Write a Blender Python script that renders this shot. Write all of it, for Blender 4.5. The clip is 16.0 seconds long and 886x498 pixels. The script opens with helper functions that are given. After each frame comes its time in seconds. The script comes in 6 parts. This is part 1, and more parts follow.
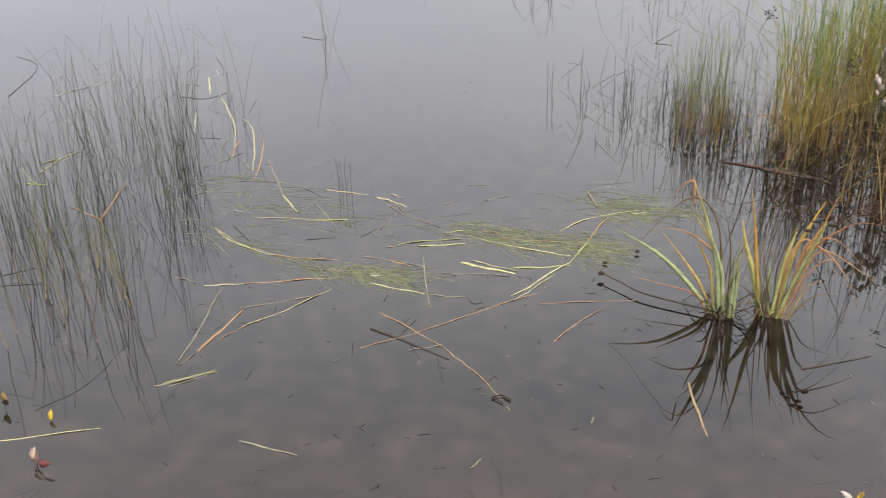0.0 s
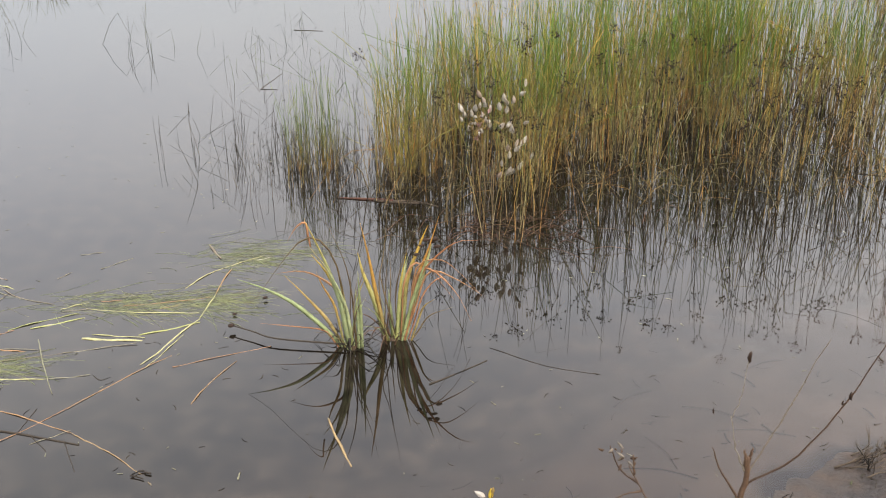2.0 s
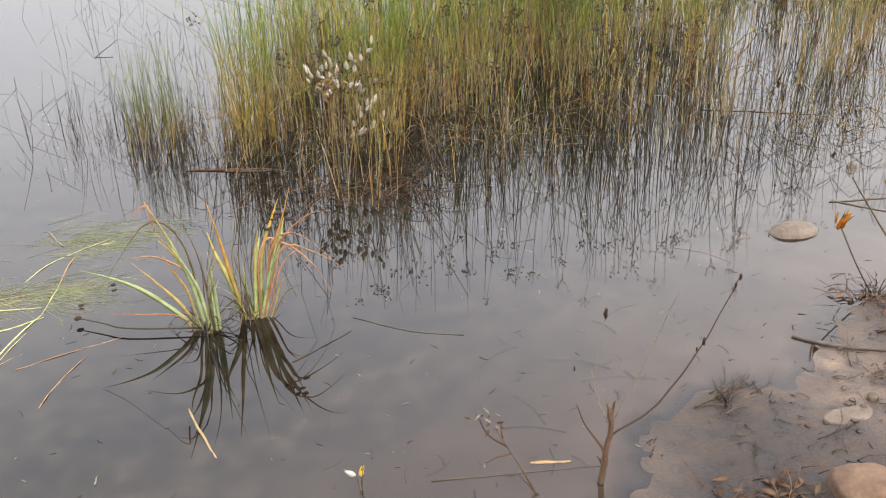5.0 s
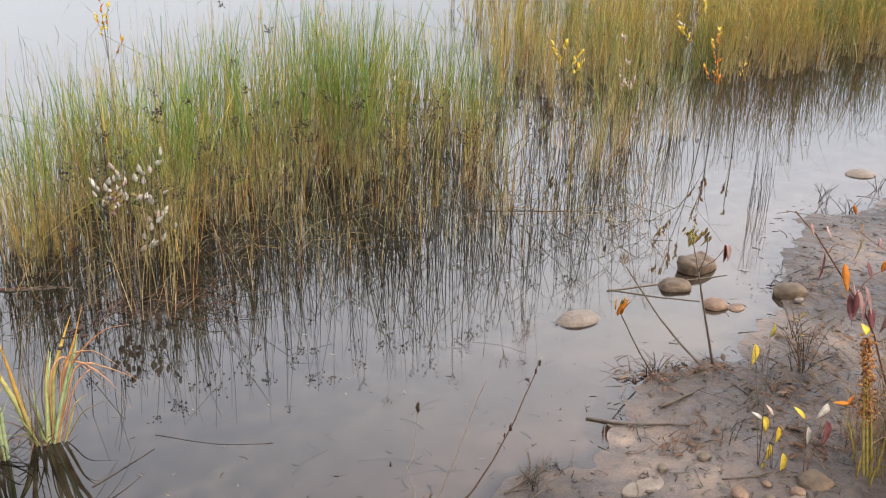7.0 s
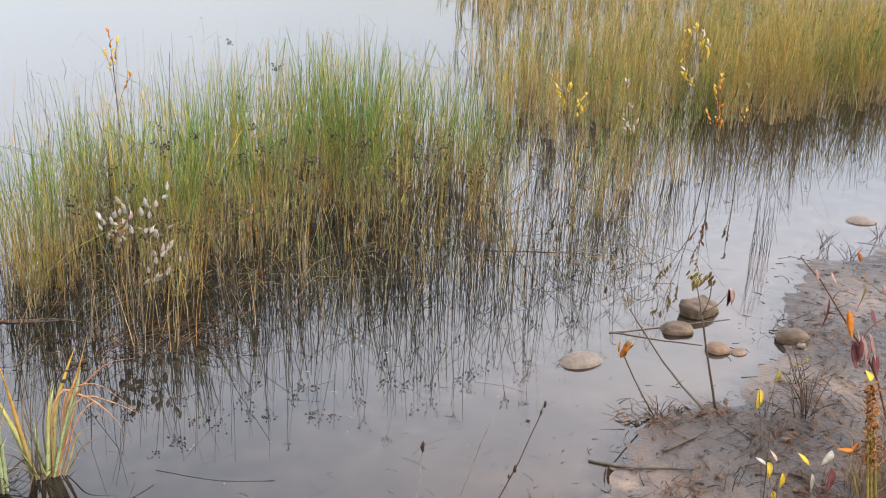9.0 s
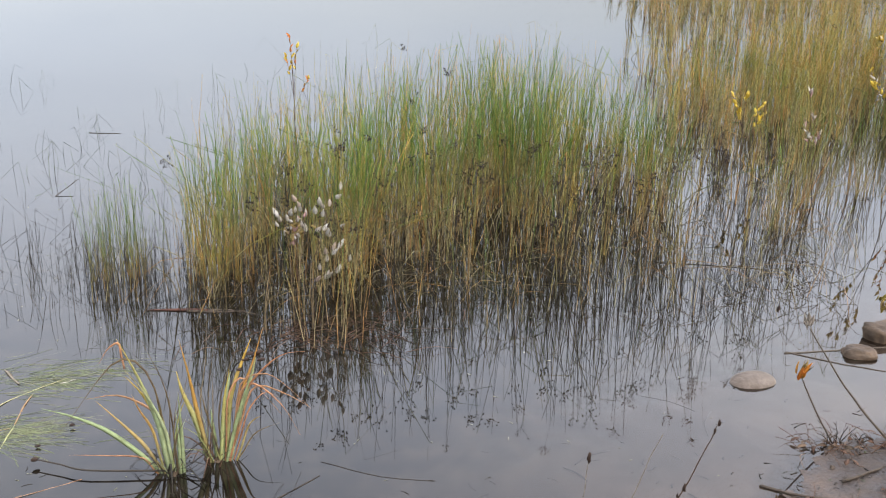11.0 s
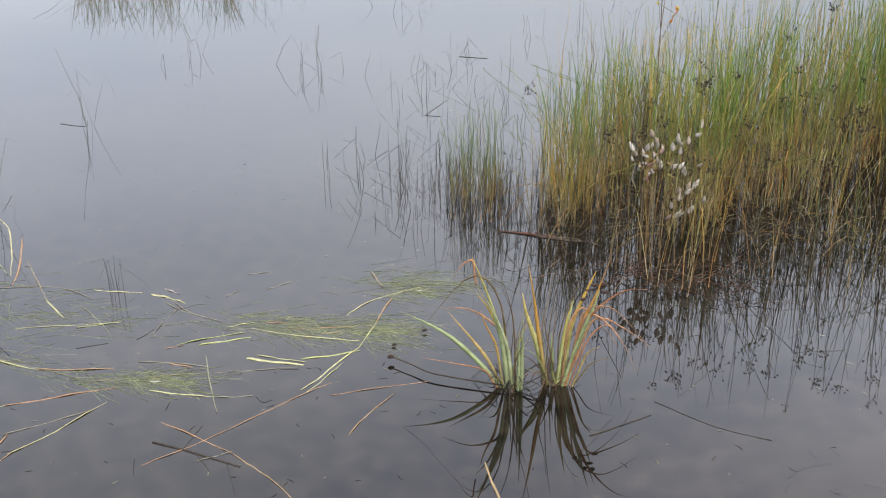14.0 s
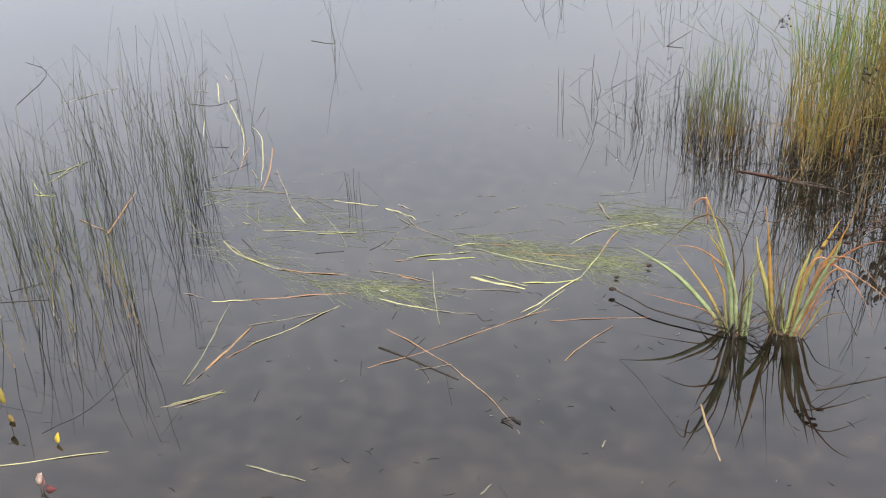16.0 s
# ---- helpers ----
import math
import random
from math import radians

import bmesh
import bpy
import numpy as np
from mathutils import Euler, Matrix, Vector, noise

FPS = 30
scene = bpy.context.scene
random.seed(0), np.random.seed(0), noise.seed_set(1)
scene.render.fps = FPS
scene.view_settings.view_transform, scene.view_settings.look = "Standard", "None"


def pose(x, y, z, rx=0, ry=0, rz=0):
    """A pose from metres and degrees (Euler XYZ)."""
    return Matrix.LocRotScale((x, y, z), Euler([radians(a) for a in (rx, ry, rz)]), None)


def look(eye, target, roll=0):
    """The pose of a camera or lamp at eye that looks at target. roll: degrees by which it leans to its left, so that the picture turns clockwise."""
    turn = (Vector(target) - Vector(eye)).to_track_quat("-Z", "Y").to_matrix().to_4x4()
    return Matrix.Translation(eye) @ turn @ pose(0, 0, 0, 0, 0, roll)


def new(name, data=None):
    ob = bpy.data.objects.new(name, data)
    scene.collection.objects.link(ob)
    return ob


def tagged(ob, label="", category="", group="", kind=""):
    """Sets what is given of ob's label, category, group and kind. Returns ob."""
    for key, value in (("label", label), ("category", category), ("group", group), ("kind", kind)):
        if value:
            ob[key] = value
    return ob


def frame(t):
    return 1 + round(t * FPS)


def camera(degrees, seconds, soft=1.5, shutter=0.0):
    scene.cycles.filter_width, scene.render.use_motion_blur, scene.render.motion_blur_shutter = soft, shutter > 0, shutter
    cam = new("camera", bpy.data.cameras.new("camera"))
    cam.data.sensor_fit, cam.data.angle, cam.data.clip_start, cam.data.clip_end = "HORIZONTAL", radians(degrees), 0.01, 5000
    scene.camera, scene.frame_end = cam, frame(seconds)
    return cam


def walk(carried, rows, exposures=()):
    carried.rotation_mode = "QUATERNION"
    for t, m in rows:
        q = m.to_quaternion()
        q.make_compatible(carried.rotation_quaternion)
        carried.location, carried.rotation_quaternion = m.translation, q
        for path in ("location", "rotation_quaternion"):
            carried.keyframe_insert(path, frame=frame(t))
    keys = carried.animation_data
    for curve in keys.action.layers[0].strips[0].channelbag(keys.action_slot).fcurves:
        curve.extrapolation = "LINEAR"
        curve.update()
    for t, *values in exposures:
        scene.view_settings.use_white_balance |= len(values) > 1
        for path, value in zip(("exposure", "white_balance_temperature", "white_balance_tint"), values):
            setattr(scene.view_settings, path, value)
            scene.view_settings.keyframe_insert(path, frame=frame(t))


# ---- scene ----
# ---- camera ----
cam = camera(49.2, 16.0, soft=1.1, shutter=0.12)
PATH = [
    (0, (0.018, -0.050, 1.438), (-0.684, 1.589, 0.532), -1.92),
    (0.5, (0.050, -0.066, 1.460), (-0.419, 1.664, 0.574), -2.09),
    (1, (0.073, -0.058, 1.462), (-0.170, 1.718, 0.574), -1.42),
    (1.5, (0.087, -0.047, 1.468), (-0.021, 1.756, 0.609), -1.02),
    (2, (0.092, -0.041, 1.461), (0.085, 1.773, 0.618), -0.51),
    (2.5, (0.085, -0.035, 1.459), (0.158, 1.762, 0.584), -0.69),
    (3, (0.108, -0.007, 1.456), (0.226, 1.770, 0.546), -0.60),
    (3.2, (0.127, 0.009, 1.444), (0.233, 1.787, 0.535), -0.97),
    (5.3, (0.141, 0.035, 1.485), (0.473, 1.763, 0.535), -1.31),
    (5.5, (0.119, 0.028, 1.479), (0.531, 1.741, 0.532), -0.68),
    (6, (0.093, 0.016, 1.489), (0.597, 1.732, 0.593), 0.08),
    (6.5, (0.083, 0.000, 1.490), (0.692, 1.728, 0.689), 0.91),
    (7, (0.086, -0.007, 1.496), (0.782, 1.715, 0.752), 1.49),
    (7.5, (0.093, -0.014, 1.502), (0.874, 1.684, 0.790), 2.12),
    (8, (0.086, -0.010, 1.497), (0.866, 1.692, 0.794), 2.59),
    (8.2, (0.082, -0.009, 1.496), (0.833, 1.707, 0.794), 2.54),
    (10.3, (0.045, 0.003, 1.507), (0.700, 1.788, 0.885), 2.74),
    (10.5, (0.052, 0.017, 1.496), (0.614, 1.826, 0.855), 1.92),
    (11, (0.039, 0.018, 1.484), (0.436, 1.863, 0.820), 1.48),
    (11.5, (0.013, 0.013, 1.477), (0.242, 1.870, 0.772), 1.01),
    (12, (-0.005, 0.013, 1.473), (0.055, 1.877, 0.750), -0.16),
    (12.5, (-0.011, 0.007, 1.476), (-0.051, 1.866, 0.738), -0.46),
    (13, (-0.013, 0.008, 1.472), (-0.108, 1.857, 0.717), -0.51),
    (13.5, (0.001, 0.017, 1.477), (-0.166, 1.853, 0.700), -0.13),
    (14, (0.015, 0.026, 1.487), (-0.284, 1.835, 0.688), -0.65),
    (14.5, (0.015, 0.021, 1.481), (-0.396, 1.786, 0.635), -1.26),
    (15, (0.010, 0.019, 1.488), (-0.526, 1.736, 0.613), -2.04),
    (15.5, (0.006, 0.012, 1.486), (-0.625, 1.687, 0.594), -2.64),
    (16, (0.004, 0.007, 1.487), (-0.718, 1.630, 0.568), -2.43),
]
EXPOSURES = [
    (0.0, 0.12, 7150, 11), (1.5, 0.22, 7250, 11), (3.0, 0.42, 7300, 11), (5.5, 0.54, 7150, 12), (8.0, 0.55, 6880, 12),
    (10.5, 0.40, 6550, 11), (12.5, 0.12, 6450, 11), (14.5, 0.20, 6650, 11), (16.0, 0.25, 6800, 11),
]
walk(cam, [(t, look(eye, target, roll)) for t, eye, target, roll in PATH], EXPOSURES)

# ---- sky and sun: a bright overcast morning ----
SUN_TURN, SUN_HEIGHT = 150.0, 46.0
world = bpy.data.worlds.new("overcast_sky")
scene.world = world
world.use_nodes = True
wn, wl = world.node_tree.nodes, world.node_tree.links
wn.clear()
w_out = wn.new("ShaderNodeOutputWorld")
w_sky = wn.new("ShaderNodeTexSky")
w_sky.sky_type, w_sky.sun_disc = "NISHITA", False
w_sky.sun_elevation, w_sky.sun_rotation = radians(SUN_HEIGHT), radians(SUN_TURN)
w_sky.dust_density, w_sky.air_density = 4.0, 1.0
w_bg = wn.new("ShaderNodeBackground")
w_bg.inputs["Strength"].default_value = 0.11
w_cloud = wn.new("ShaderNodeBackground")
w_cloud.inputs["Strength"].default_value = 1.65
w_tex = wn.new("ShaderNodeTexCoord")
w_map = wn.new("ShaderNodeMapping")
w_map.inputs["Scale"].default_value = (1.0, 1.0, 2.5)
w_noise = wn.new("ShaderNodeTexNoise")
w_noise.inputs["Scale"].default_value, w_noise.inputs["Detail"].default_value = 1.6, 4.0
w_ramp = wn.new("ShaderNodeValToRGB")
w_ramp.color_ramp.elements[0].position, w_ramp.color_ramp.elements[0].color = 0.3, (0.69, 0.74, 0.88, 1)
w_ramp.color_ramp.elements[1].position, w_ramp.color_ramp.elements[1].color = 0.7, (0.92, 0.945, 1.01, 1)
w_add = wn.new("ShaderNodeAddShader")
wl.new(w_tex.outputs["Generated"], w_map.inputs["Vector"])
wl.new(w_map.outputs["Vector"], w_noise.inputs["Vector"])
wl.new(w_noise.outputs["Fac"], w_ramp.inputs["Fac"])
w_sep = wn.new("ShaderNodeSeparateXYZ")
w_bend = wn.new("ShaderNodeValToRGB")
while len(w_bend.color_ramp.elements) < 7:
    w_bend.color_ramp.elements.new(0.5)
for one, (height, bright) in zip(w_bend.color_ramp.elements, ((0.0, 0.24), (0.10, 0.275), (0.17, 0.345), (0.32, 0.64), (0.47, 0.80), (0.64, 0.67), (1.0, 0.74))):
    one.position, one.color = height, (bright, bright, bright, 1)
w_rise = wn.new("ShaderNodeMapRange")
w_rise.inputs["To Min"].default_value, w_rise.inputs["To Max"].default_value = 0.0, 2.0
w_lean = wn.new("ShaderNodeMapRange")
w_lean.inputs["From Max"].default_value = 0.4
w_lean.inputs["To Min"].default_value, w_lean.inputs["To Max"].default_value = -0.5, 0.24
w_mul = wn.new("ShaderNodeVectorMath")
w_mul.operation = "SCALE"
wl.new(w_tex.outputs["Generated"], w_sep.inputs["Vector"])
wl.new(w_sep.outputs["Z"], w_bend.inputs["Fac"])
wl.new(w_bend.outputs["Color"], w_rise.inputs["Value"])
wl.new(w_ramp.outputs["Color"], w_mul.inputs[0])
w_side = wn.new("ShaderNodeMath")
w_side.operation = "MULTIPLY_ADD"
wl.new(w_sep.outputs["Z"], w_lean.inputs["Value"])
wl.new(w_lean.outputs["Result"], w_side.inputs[1])
wl.new(w_sep.outputs["X"], w_side.inputs[0])
wl.new(w_rise.outputs["Result"], w_side.inputs[2])
wl.new(w_side.outputs["Value"], w_mul.inputs["Scale"])
wl.new(w_mul.outputs["Vector"], w_cloud.inputs["Color"])
wl.new(w_sky.outputs["Color"], w_bg.inputs["Color"])
wl.new(w_bg.outputs["Background"], w_add.inputs[0])
wl.new(w_cloud.outputs["Background"], w_add.inputs[1])
wl.new(w_add.outputs["Shader"], w_out.inputs["Surface"])

sun = new("sun", bpy.data.lights.new("sun", "SUN"))
sun.data.energy, sun.data.angle, sun.data.color = 1.5, radians(25), (1.0, 0.95, 0.88)
sa, sh = radians(SUN_TURN), radians(SUN_HEIGHT)
sun.matrix_world = look((4 * math.sin(sa), 4 * math.cos(sa), 4 * math.tan(sh)), (0, 0, 0))


# ---- materials ----
def shader(name, rough=0.6, spec=0.5):
    m = bpy.data.materials.new(name)
    m.use_nodes = True
    b = m.node_tree.nodes["Principled BSDF"]
    b.inputs["Roughness"].default_value = rough
    b.inputs["Specular IOR Level"].default_value = spec
    return m, m.node_tree.nodes, m.node_tree.links, b


def ramp_node(nodes, stops):
    r = nodes.new("ShaderNodeValToRGB")
    e = r.color_ramp.elements
    while len(e) < len(stops):
        e.new(0.5)
    for one, (pos, col) in zip(e, stops):
        one.position, one.color = pos, (*col, 1)
    return r


def noise_node(nodes, links, scale, detail=4.0, space="Object"):
    c = nodes.new("ShaderNodeTexCoord")
    n = nodes.new("ShaderNodeTexNoise")
    n.inputs["Scale"].default_value, n.inputs["Detail"].default_value = scale, detail
    links.new(c.outputs[space], n.inputs["Vector"])
    return n


def mixed(nodes, links, a, b, fac, mode="MIX"):
    x = nodes.new("ShaderNodeMix")
    x.data_type, x.blend_type = "RGBA", mode
    links.new(a, x.inputs[6])
    links.new(b, x.inputs[7])
    if isinstance(fac, float):
        x.inputs[0].default_value = fac
    else:
        links.new(fac, x.inputs[0])
    return x.outputs[2]


def plant(name, stops, rough=0.55, fleck=60.0, tip=None, island=True, through_light=0.25, tint=None, k=0.5):
    """Plant tissue: colour by piece, blotches and fine streaks, and an end colour by height (tip = (z0, z1, colour))."""
    m, n, l, b = shader(name, rough, 0.18)
    if island:
        rnd = n.new("ShaderNodeNewGeometry").outputs["Random Per Island"]
    else:
        rnd = n.new("ShaderNodeObjectInfo").outputs["Random"]
    stops = [(p, tuple(k * v for v in q)) for p, q in stops]
    base = ramp_node(n, stops)
    l.new(rnd, base.inputs["Fac"])
    col = base.outputs["Color"]
    if tip:
        geo = n.new("ShaderNodeNewGeometry")
        sep = n.new("ShaderNodeSeparateXYZ")
        l.new(geo.outputs["Position"], sep.inputs["Vector"])
        rng = n.new("ShaderNodeMapRange")
        rng.inputs["From Min"].default_value, rng.inputs["From Max"].default_value = tip[0], tip[1]
        l.new(sep.outputs["Z"], rng.inputs["Value"])
        other = ramp_node(n, [(p, tuple(k * v for v in q)) for p, q in tip[2]])
        l.new(rnd, other.inputs["Fac"])
        col = mixed(n, l, col, other.outputs["Color"], rng.outputs["Result"])
    if tint:
        drift = noise_node(n, l, tint[0], 2.0)
        ease = n.new("ShaderNodeMapRange")
        ease.inputs["From Min"].default_value, ease.inputs["From Max"].default_value = 0.52, 0.70
        l.new(drift.outputs["Fac"], ease.inputs["Value"])
        gold = ramp_node(n, [(p, tuple(k * v for v in q)) for p, q in tint[1]])
        l.new(rnd, gold.inputs["Fac"])
        col = mixed(n, l, col, gold.outputs["Color"], ease.outputs["Result"])
    grain = noise_node(n, l, fleck, 5.0)
    spots = ramp_node(n, [(0.3, (0.62, 0.58, 0.5)), (0.55, (1, 1, 1)), (0.75, (1.25, 1.2, 1.05))])
    l.new(grain.outputs["Fac"], spots.inputs["Fac"])
    col = mixed(n, l, col, spots.outputs["Color"], 0.8, "MULTIPLY")
    l.new(col, b.inputs["Base Color"])
    bump = n.new("ShaderNodeBump")
    bump.inputs["Strength"].default_value, bump.inputs["Distance"].default_value = 0.3, 0.001
    l.new(grain.outputs["Fac"], bump.inputs["Height"])
    l.new(bump.outputs["Normal"], b.inputs["Normal"])
    if through_light:
        tr = n.new("ShaderNodeBsdfTranslucent")
        l.new(col, tr.inputs["Color"])
        mx = n.new("ShaderNodeMixShader")
        mx.inputs["Fac"].default_value = through_light
        l.new(b.outputs["BSDF"], mx.inputs[1])
        l.new(tr.outputs["BSDF"], mx.inputs[2])
        l.new(mx.outputs["Shader"], n["Material Output"].inputs["Surface"])
    return m


STRAW = [(0.0, (0.125, 0.106, 0.062)), (0.2, (0.375, 0.300, 0.150)), (0.35, (0.175, 0.150, 0.075)), (0.5, (0.575, 0.300, 0.088)), (0.62, (0.250, 0.237, 0.100)), (0.8, (0.575, 0.475, 0.250)), (0.9, (0.375, 0.213, 0.075)), (1.0, (0.062, 0.050, 0.037))]
RUSH = [(0.0, (0.026, 0.065, 0.009)), (0.2, (0.095, 0.172, 0.022)), (0.35, (0.043, 0.095, 0.013)), (0.5, (0.189, 0.232, 0.034)), (0.65, (0.052, 0.120, 0.017)), (0.8, (0.267, 0.224, 0.047)), (0.9, (0.077, 0.138, 0.022)), (1.0, (0.310, 0.198, 0.069))]
GOLD = [(0.0, (0.12, 0.12, 0.03)), (0.35, (0.36, 0.30, 0.07)), (0.6, (0.46, 0.27, 0.06)), (0.8, (0.18, 0.20, 0.05)), (1.0, (0.46, 0.18, 0.04))]
M_RUSH = plant("rush_green", STRAW, 0.5, 30, (0.10, 0.38, RUSH), tint=(3.2, GOLD), k=0.88, through_light=0.15)
M_RUSH_SHORT = plant("rush_short", STRAW, 0.5, 30, (0.0, 0.2, RUSH), k=0.85)
M_RUSH_FAR = plant("rush_golden", STRAW, 0.5, 30, (0.04, 0.34, GOLD), tint=(1.5, RUSH), k=0.88)
M_RUSH_DEAD = plant("rush_dead", [(0.0, (0.05, 0.05, 0.04)), (0.4, (0.11, 0.13, 0.07)), (0.8, (0.19, 0.23, 0.09)), (1.0, (0.24, 0.20, 0.10))], 0.6, 40, None, True, 0.0, k=0.32)
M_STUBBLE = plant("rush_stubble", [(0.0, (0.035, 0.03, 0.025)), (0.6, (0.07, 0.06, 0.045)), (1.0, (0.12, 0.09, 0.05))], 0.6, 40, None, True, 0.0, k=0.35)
M_SEED = plant("seed_brown", [(0.0, (0.025, 0.017, 0.013)), (1.0, (0.06, 0.036, 0.025))], 0.7, 90, None, True, 0.0)
M_TWIG = plant("twig_dark", [(0.0, (0.025, 0.02, 0.017)), (1.0, (0.07, 0.055, 0.04))], 0.6, 80, None, False, 0.0)
M_TWIG_GREY = plant("twig_grey", [(0.0, (0.10, 0.075, 0.055)), (1.0, (0.16, 0.125, 0.09))], 0.6, 60, None, False, 0.0)
M_BARK = plant("bark_brown", [(0.0, (0.10, 0.062, 0.042)), (1.0, (0.17, 0.105, 0.068))], 0.7, 120, None, False, 0.0)
M_BARK_PALE = plant("bark_pale", [(0.0, (0.24, 0.20, 0.16)), (1.0, (0.33, 0.29, 0.24))], 0.7, 120, None, False, 0.0)
M_REDBARK = plant("bark_red", [(0.0, (0.15, 0.07, 0.05)), (1.0, (0.24, 0.12, 0.08))], 0.6, 120, None, False, 0.0)
ORANGE_TIP = [(0.0, (0.56, 0.30, 0.04)), (0.5, (0.66, 0.48, 0.07)), (1.0, (0.52, 0.24, 0.04))]
M_BLADE_G = plant("blade_green", [(0.0, (0.34, 0.42, 0.20)), (1.0, (0.48, 0.54, 0.30))], 0.4, 45, (0.24, 0.44, ORANGE_TIP), False, 0.3, k=0.76)
M_BLADE_Y = plant("blade_yellow", [(0.0, (0.38, 0.44, 0.18)), (1.0, (0.52, 0.52, 0.22))], 0.4, 45, (0.10, 0.32, ORANGE_TIP), False, 0.3, k=0.76)
M_BLADE_O = plant("blade_orange", [(0.0, (0.38, 0.36, 0.15)), (1.0, (0.44, 0.34, 0.14))], 0.5, 45, (0.05, 0.22, [(0.0, (0.56, 0.27, 0.06)), (1.0, (0.58, 0.38, 0.10))]), False, 0.25, k=0.74)
M_BLADE_R = plant("blade_rust", [(0.0, (0.52, 0.22, 0.10)), (1.0, (0.56, 0.31, 0.16))], 0.55, 45, None, False, 0.2, k=0.68)
M_BLADE_T = plant("blade_tan", [(0.0, (0.20, 0.14, 0.07)), (1.0, (0.32, 0.24, 0.13))], 0.6, 45, None, False, 0.15)
M_FLOAT_Y = plant("float_yellow", [(0.0, (0.47, 0.47, 0.22)), (0.5, (0.57, 0.54, 0.28)), (1.0, (0.46, 0.42, 0.23))], 0.35, 50, None, False, 0.2, k=0.86)
M_FLOAT_G = plant("float_green", [(0.0, (0.36, 0.41, 0.14)), (1.0, (0.46, 0.48, 0.18))], 0.35, 50, None, False, 0.2, k=0.82)
M_FLOAT_O = plant("float_orange", [(0.0, (0.46, 0.28, 0.14)), (0.5, (0.40, 0.22, 0.12)), (1.0, (0.42, 0.31, 0.16))], 0.4, 40, None, False, 0.15, k=0.78)
M_FLOAT_P = plant("float_pale", [(0.0, (0.27, 0.25, 0.18)), (0.5, (0.34, 0.34, 0.22)), (1.0, (0.30, 0.24, 0.18))], 0.5, 40, None, False, 0.15, k=0.68)
M_ALGAE = plant("algae_green", [(0.0, (0.20, 0.25, 0.11)), (0.6, (0.29, 0.33, 0.17)), (1.0, (0.34, 0.33, 0.19))], 0.5, 30, None, True, 0.2, k=0.62)
M_LEAF_W = plant("leaf_white", [(0.0, (0.62, 0.57, 0.48)), (0.6, (0.70, 0.66, 0.60)), (1.0, (0.60, 0.46, 0.37))], 0.6, 70, None, False, 0.3, k=0.74)
M_LEAF_Y = plant("leaf_yellow", [(0.0, (0.68, 0.46, 0.04)), (1.0, (0.72, 0.55, 0.10))], 0.5, 70, None, False, 0.35, k=0.85)
M_LEAF_O = plant("leaf_orange", [(0.0, (0.72, 0.22, 0.04)), (1.0, (0.70, 0.34, 0.05))], 0.5, 70, None, False, 0.35, k=0.75)
M_LEAF_R = plant("leaf_dark_red", [(0.0, (0.17, 0.04, 0.045)), (0.4, (0.34, 0.13, 0.13)), (0.7, (0.22, 0.07, 0.07)), (1.0, (0.30, 0.15, 0.13))], 0.45, 70, None, False, 0.2)
M_LEAF_K = plant("leaf_pink", [(0.0, (0.38, 0.19, 0.18)), (0.5, (0.50, 0.32, 0.30)), (1.0, (0.34, 0.21, 0.18))], 0.45, 70, None, False, 0.2, k=0.75)
M_LEAF_B = plant("leaf_brown", [(0.0, (0.26, 0.19, 0.07)), (1.0, (0.38, 0.27, 0.10))], 0.6, 70, None, False, 0.2, k=0.7)
M_DOCK = plant("dock_seed", [(0.0, (0.42, 0.18, 0.04)), (0.6, (0.34, 0.14, 0.05)), (1.0, (0.22, 0.09, 0.04))], 0.7, 90, None, True, 0.1, k=0.62)
M_HEAP = plant("heap_brown", [(0.0, (0.07, 0.035, 0.02)), (0.5, (0.16, 0.085, 0.05)), (0.85, (0.10, 0.075, 0.05)), (1.0, (0.28, 0.17, 0.10))], 0.6, 60, None, True, 0.1, k=0.7)
M_STALK_Y = plant("stalk_yellow", [(0.0, (0.42, 0.36, 0.07)), (1.0, (0.50, 0.38, 0.10))], 0.5, 60, None, True, 0.2)
M_DRYGRASS = plant("grass_rust", [(0.0, (0.13, 0.07, 0.045)), (0.4, (0.22, 0.12, 0.07)), (0.7, (0.30, 0.16, 0.07)), (1.0, (0.34, 0.27, 0.14))], 0.6, 60, None, True, 0.15, k=0.7)
M_GRASS_Y = plant("grass_yellow", [(0.0, (0.36, 0.31, 0.06)), (1.0, (0.48, 0.34, 0.08))], 0.5, 60, None, True, 0.25)


def stone_material(name, a, b, c):
    m, n, l, p = shader(name, 0.68, 0.25)
    big, fine = noise_node(n, l, 16.0, 8.0), noise_node(n, l, 90.0, 8.0)
    r1 = ramp_node(n, [(0.32, a), (0.55, b), (0.75, c)])
    r2 = ramp_node(n, [(0.3, (0.78, 0.76, 0.74)), (0.65, (1.06, 1.06, 1.05))])
    l.new(big.outputs["Fac"], r1.inputs["Fac"])
    l.new(fine.outputs["Fac"], r2.inputs["Fac"])
    l.new(mixed(n, l, r1.outputs["Color"], r2.outputs["Color"], 0.8, "MULTIPLY"), p.inputs["Base Color"])
    bump = n.new("ShaderNodeBump")
    bump.inputs["Strength"].default_value, bump.inputs["Distance"].default_value = 0.7, 0.004
    l.new(fine.outputs["Fac"], bump.inputs["Height"])
    l.new(bump.outputs["Normal"], p.inputs["Normal"])
    return m


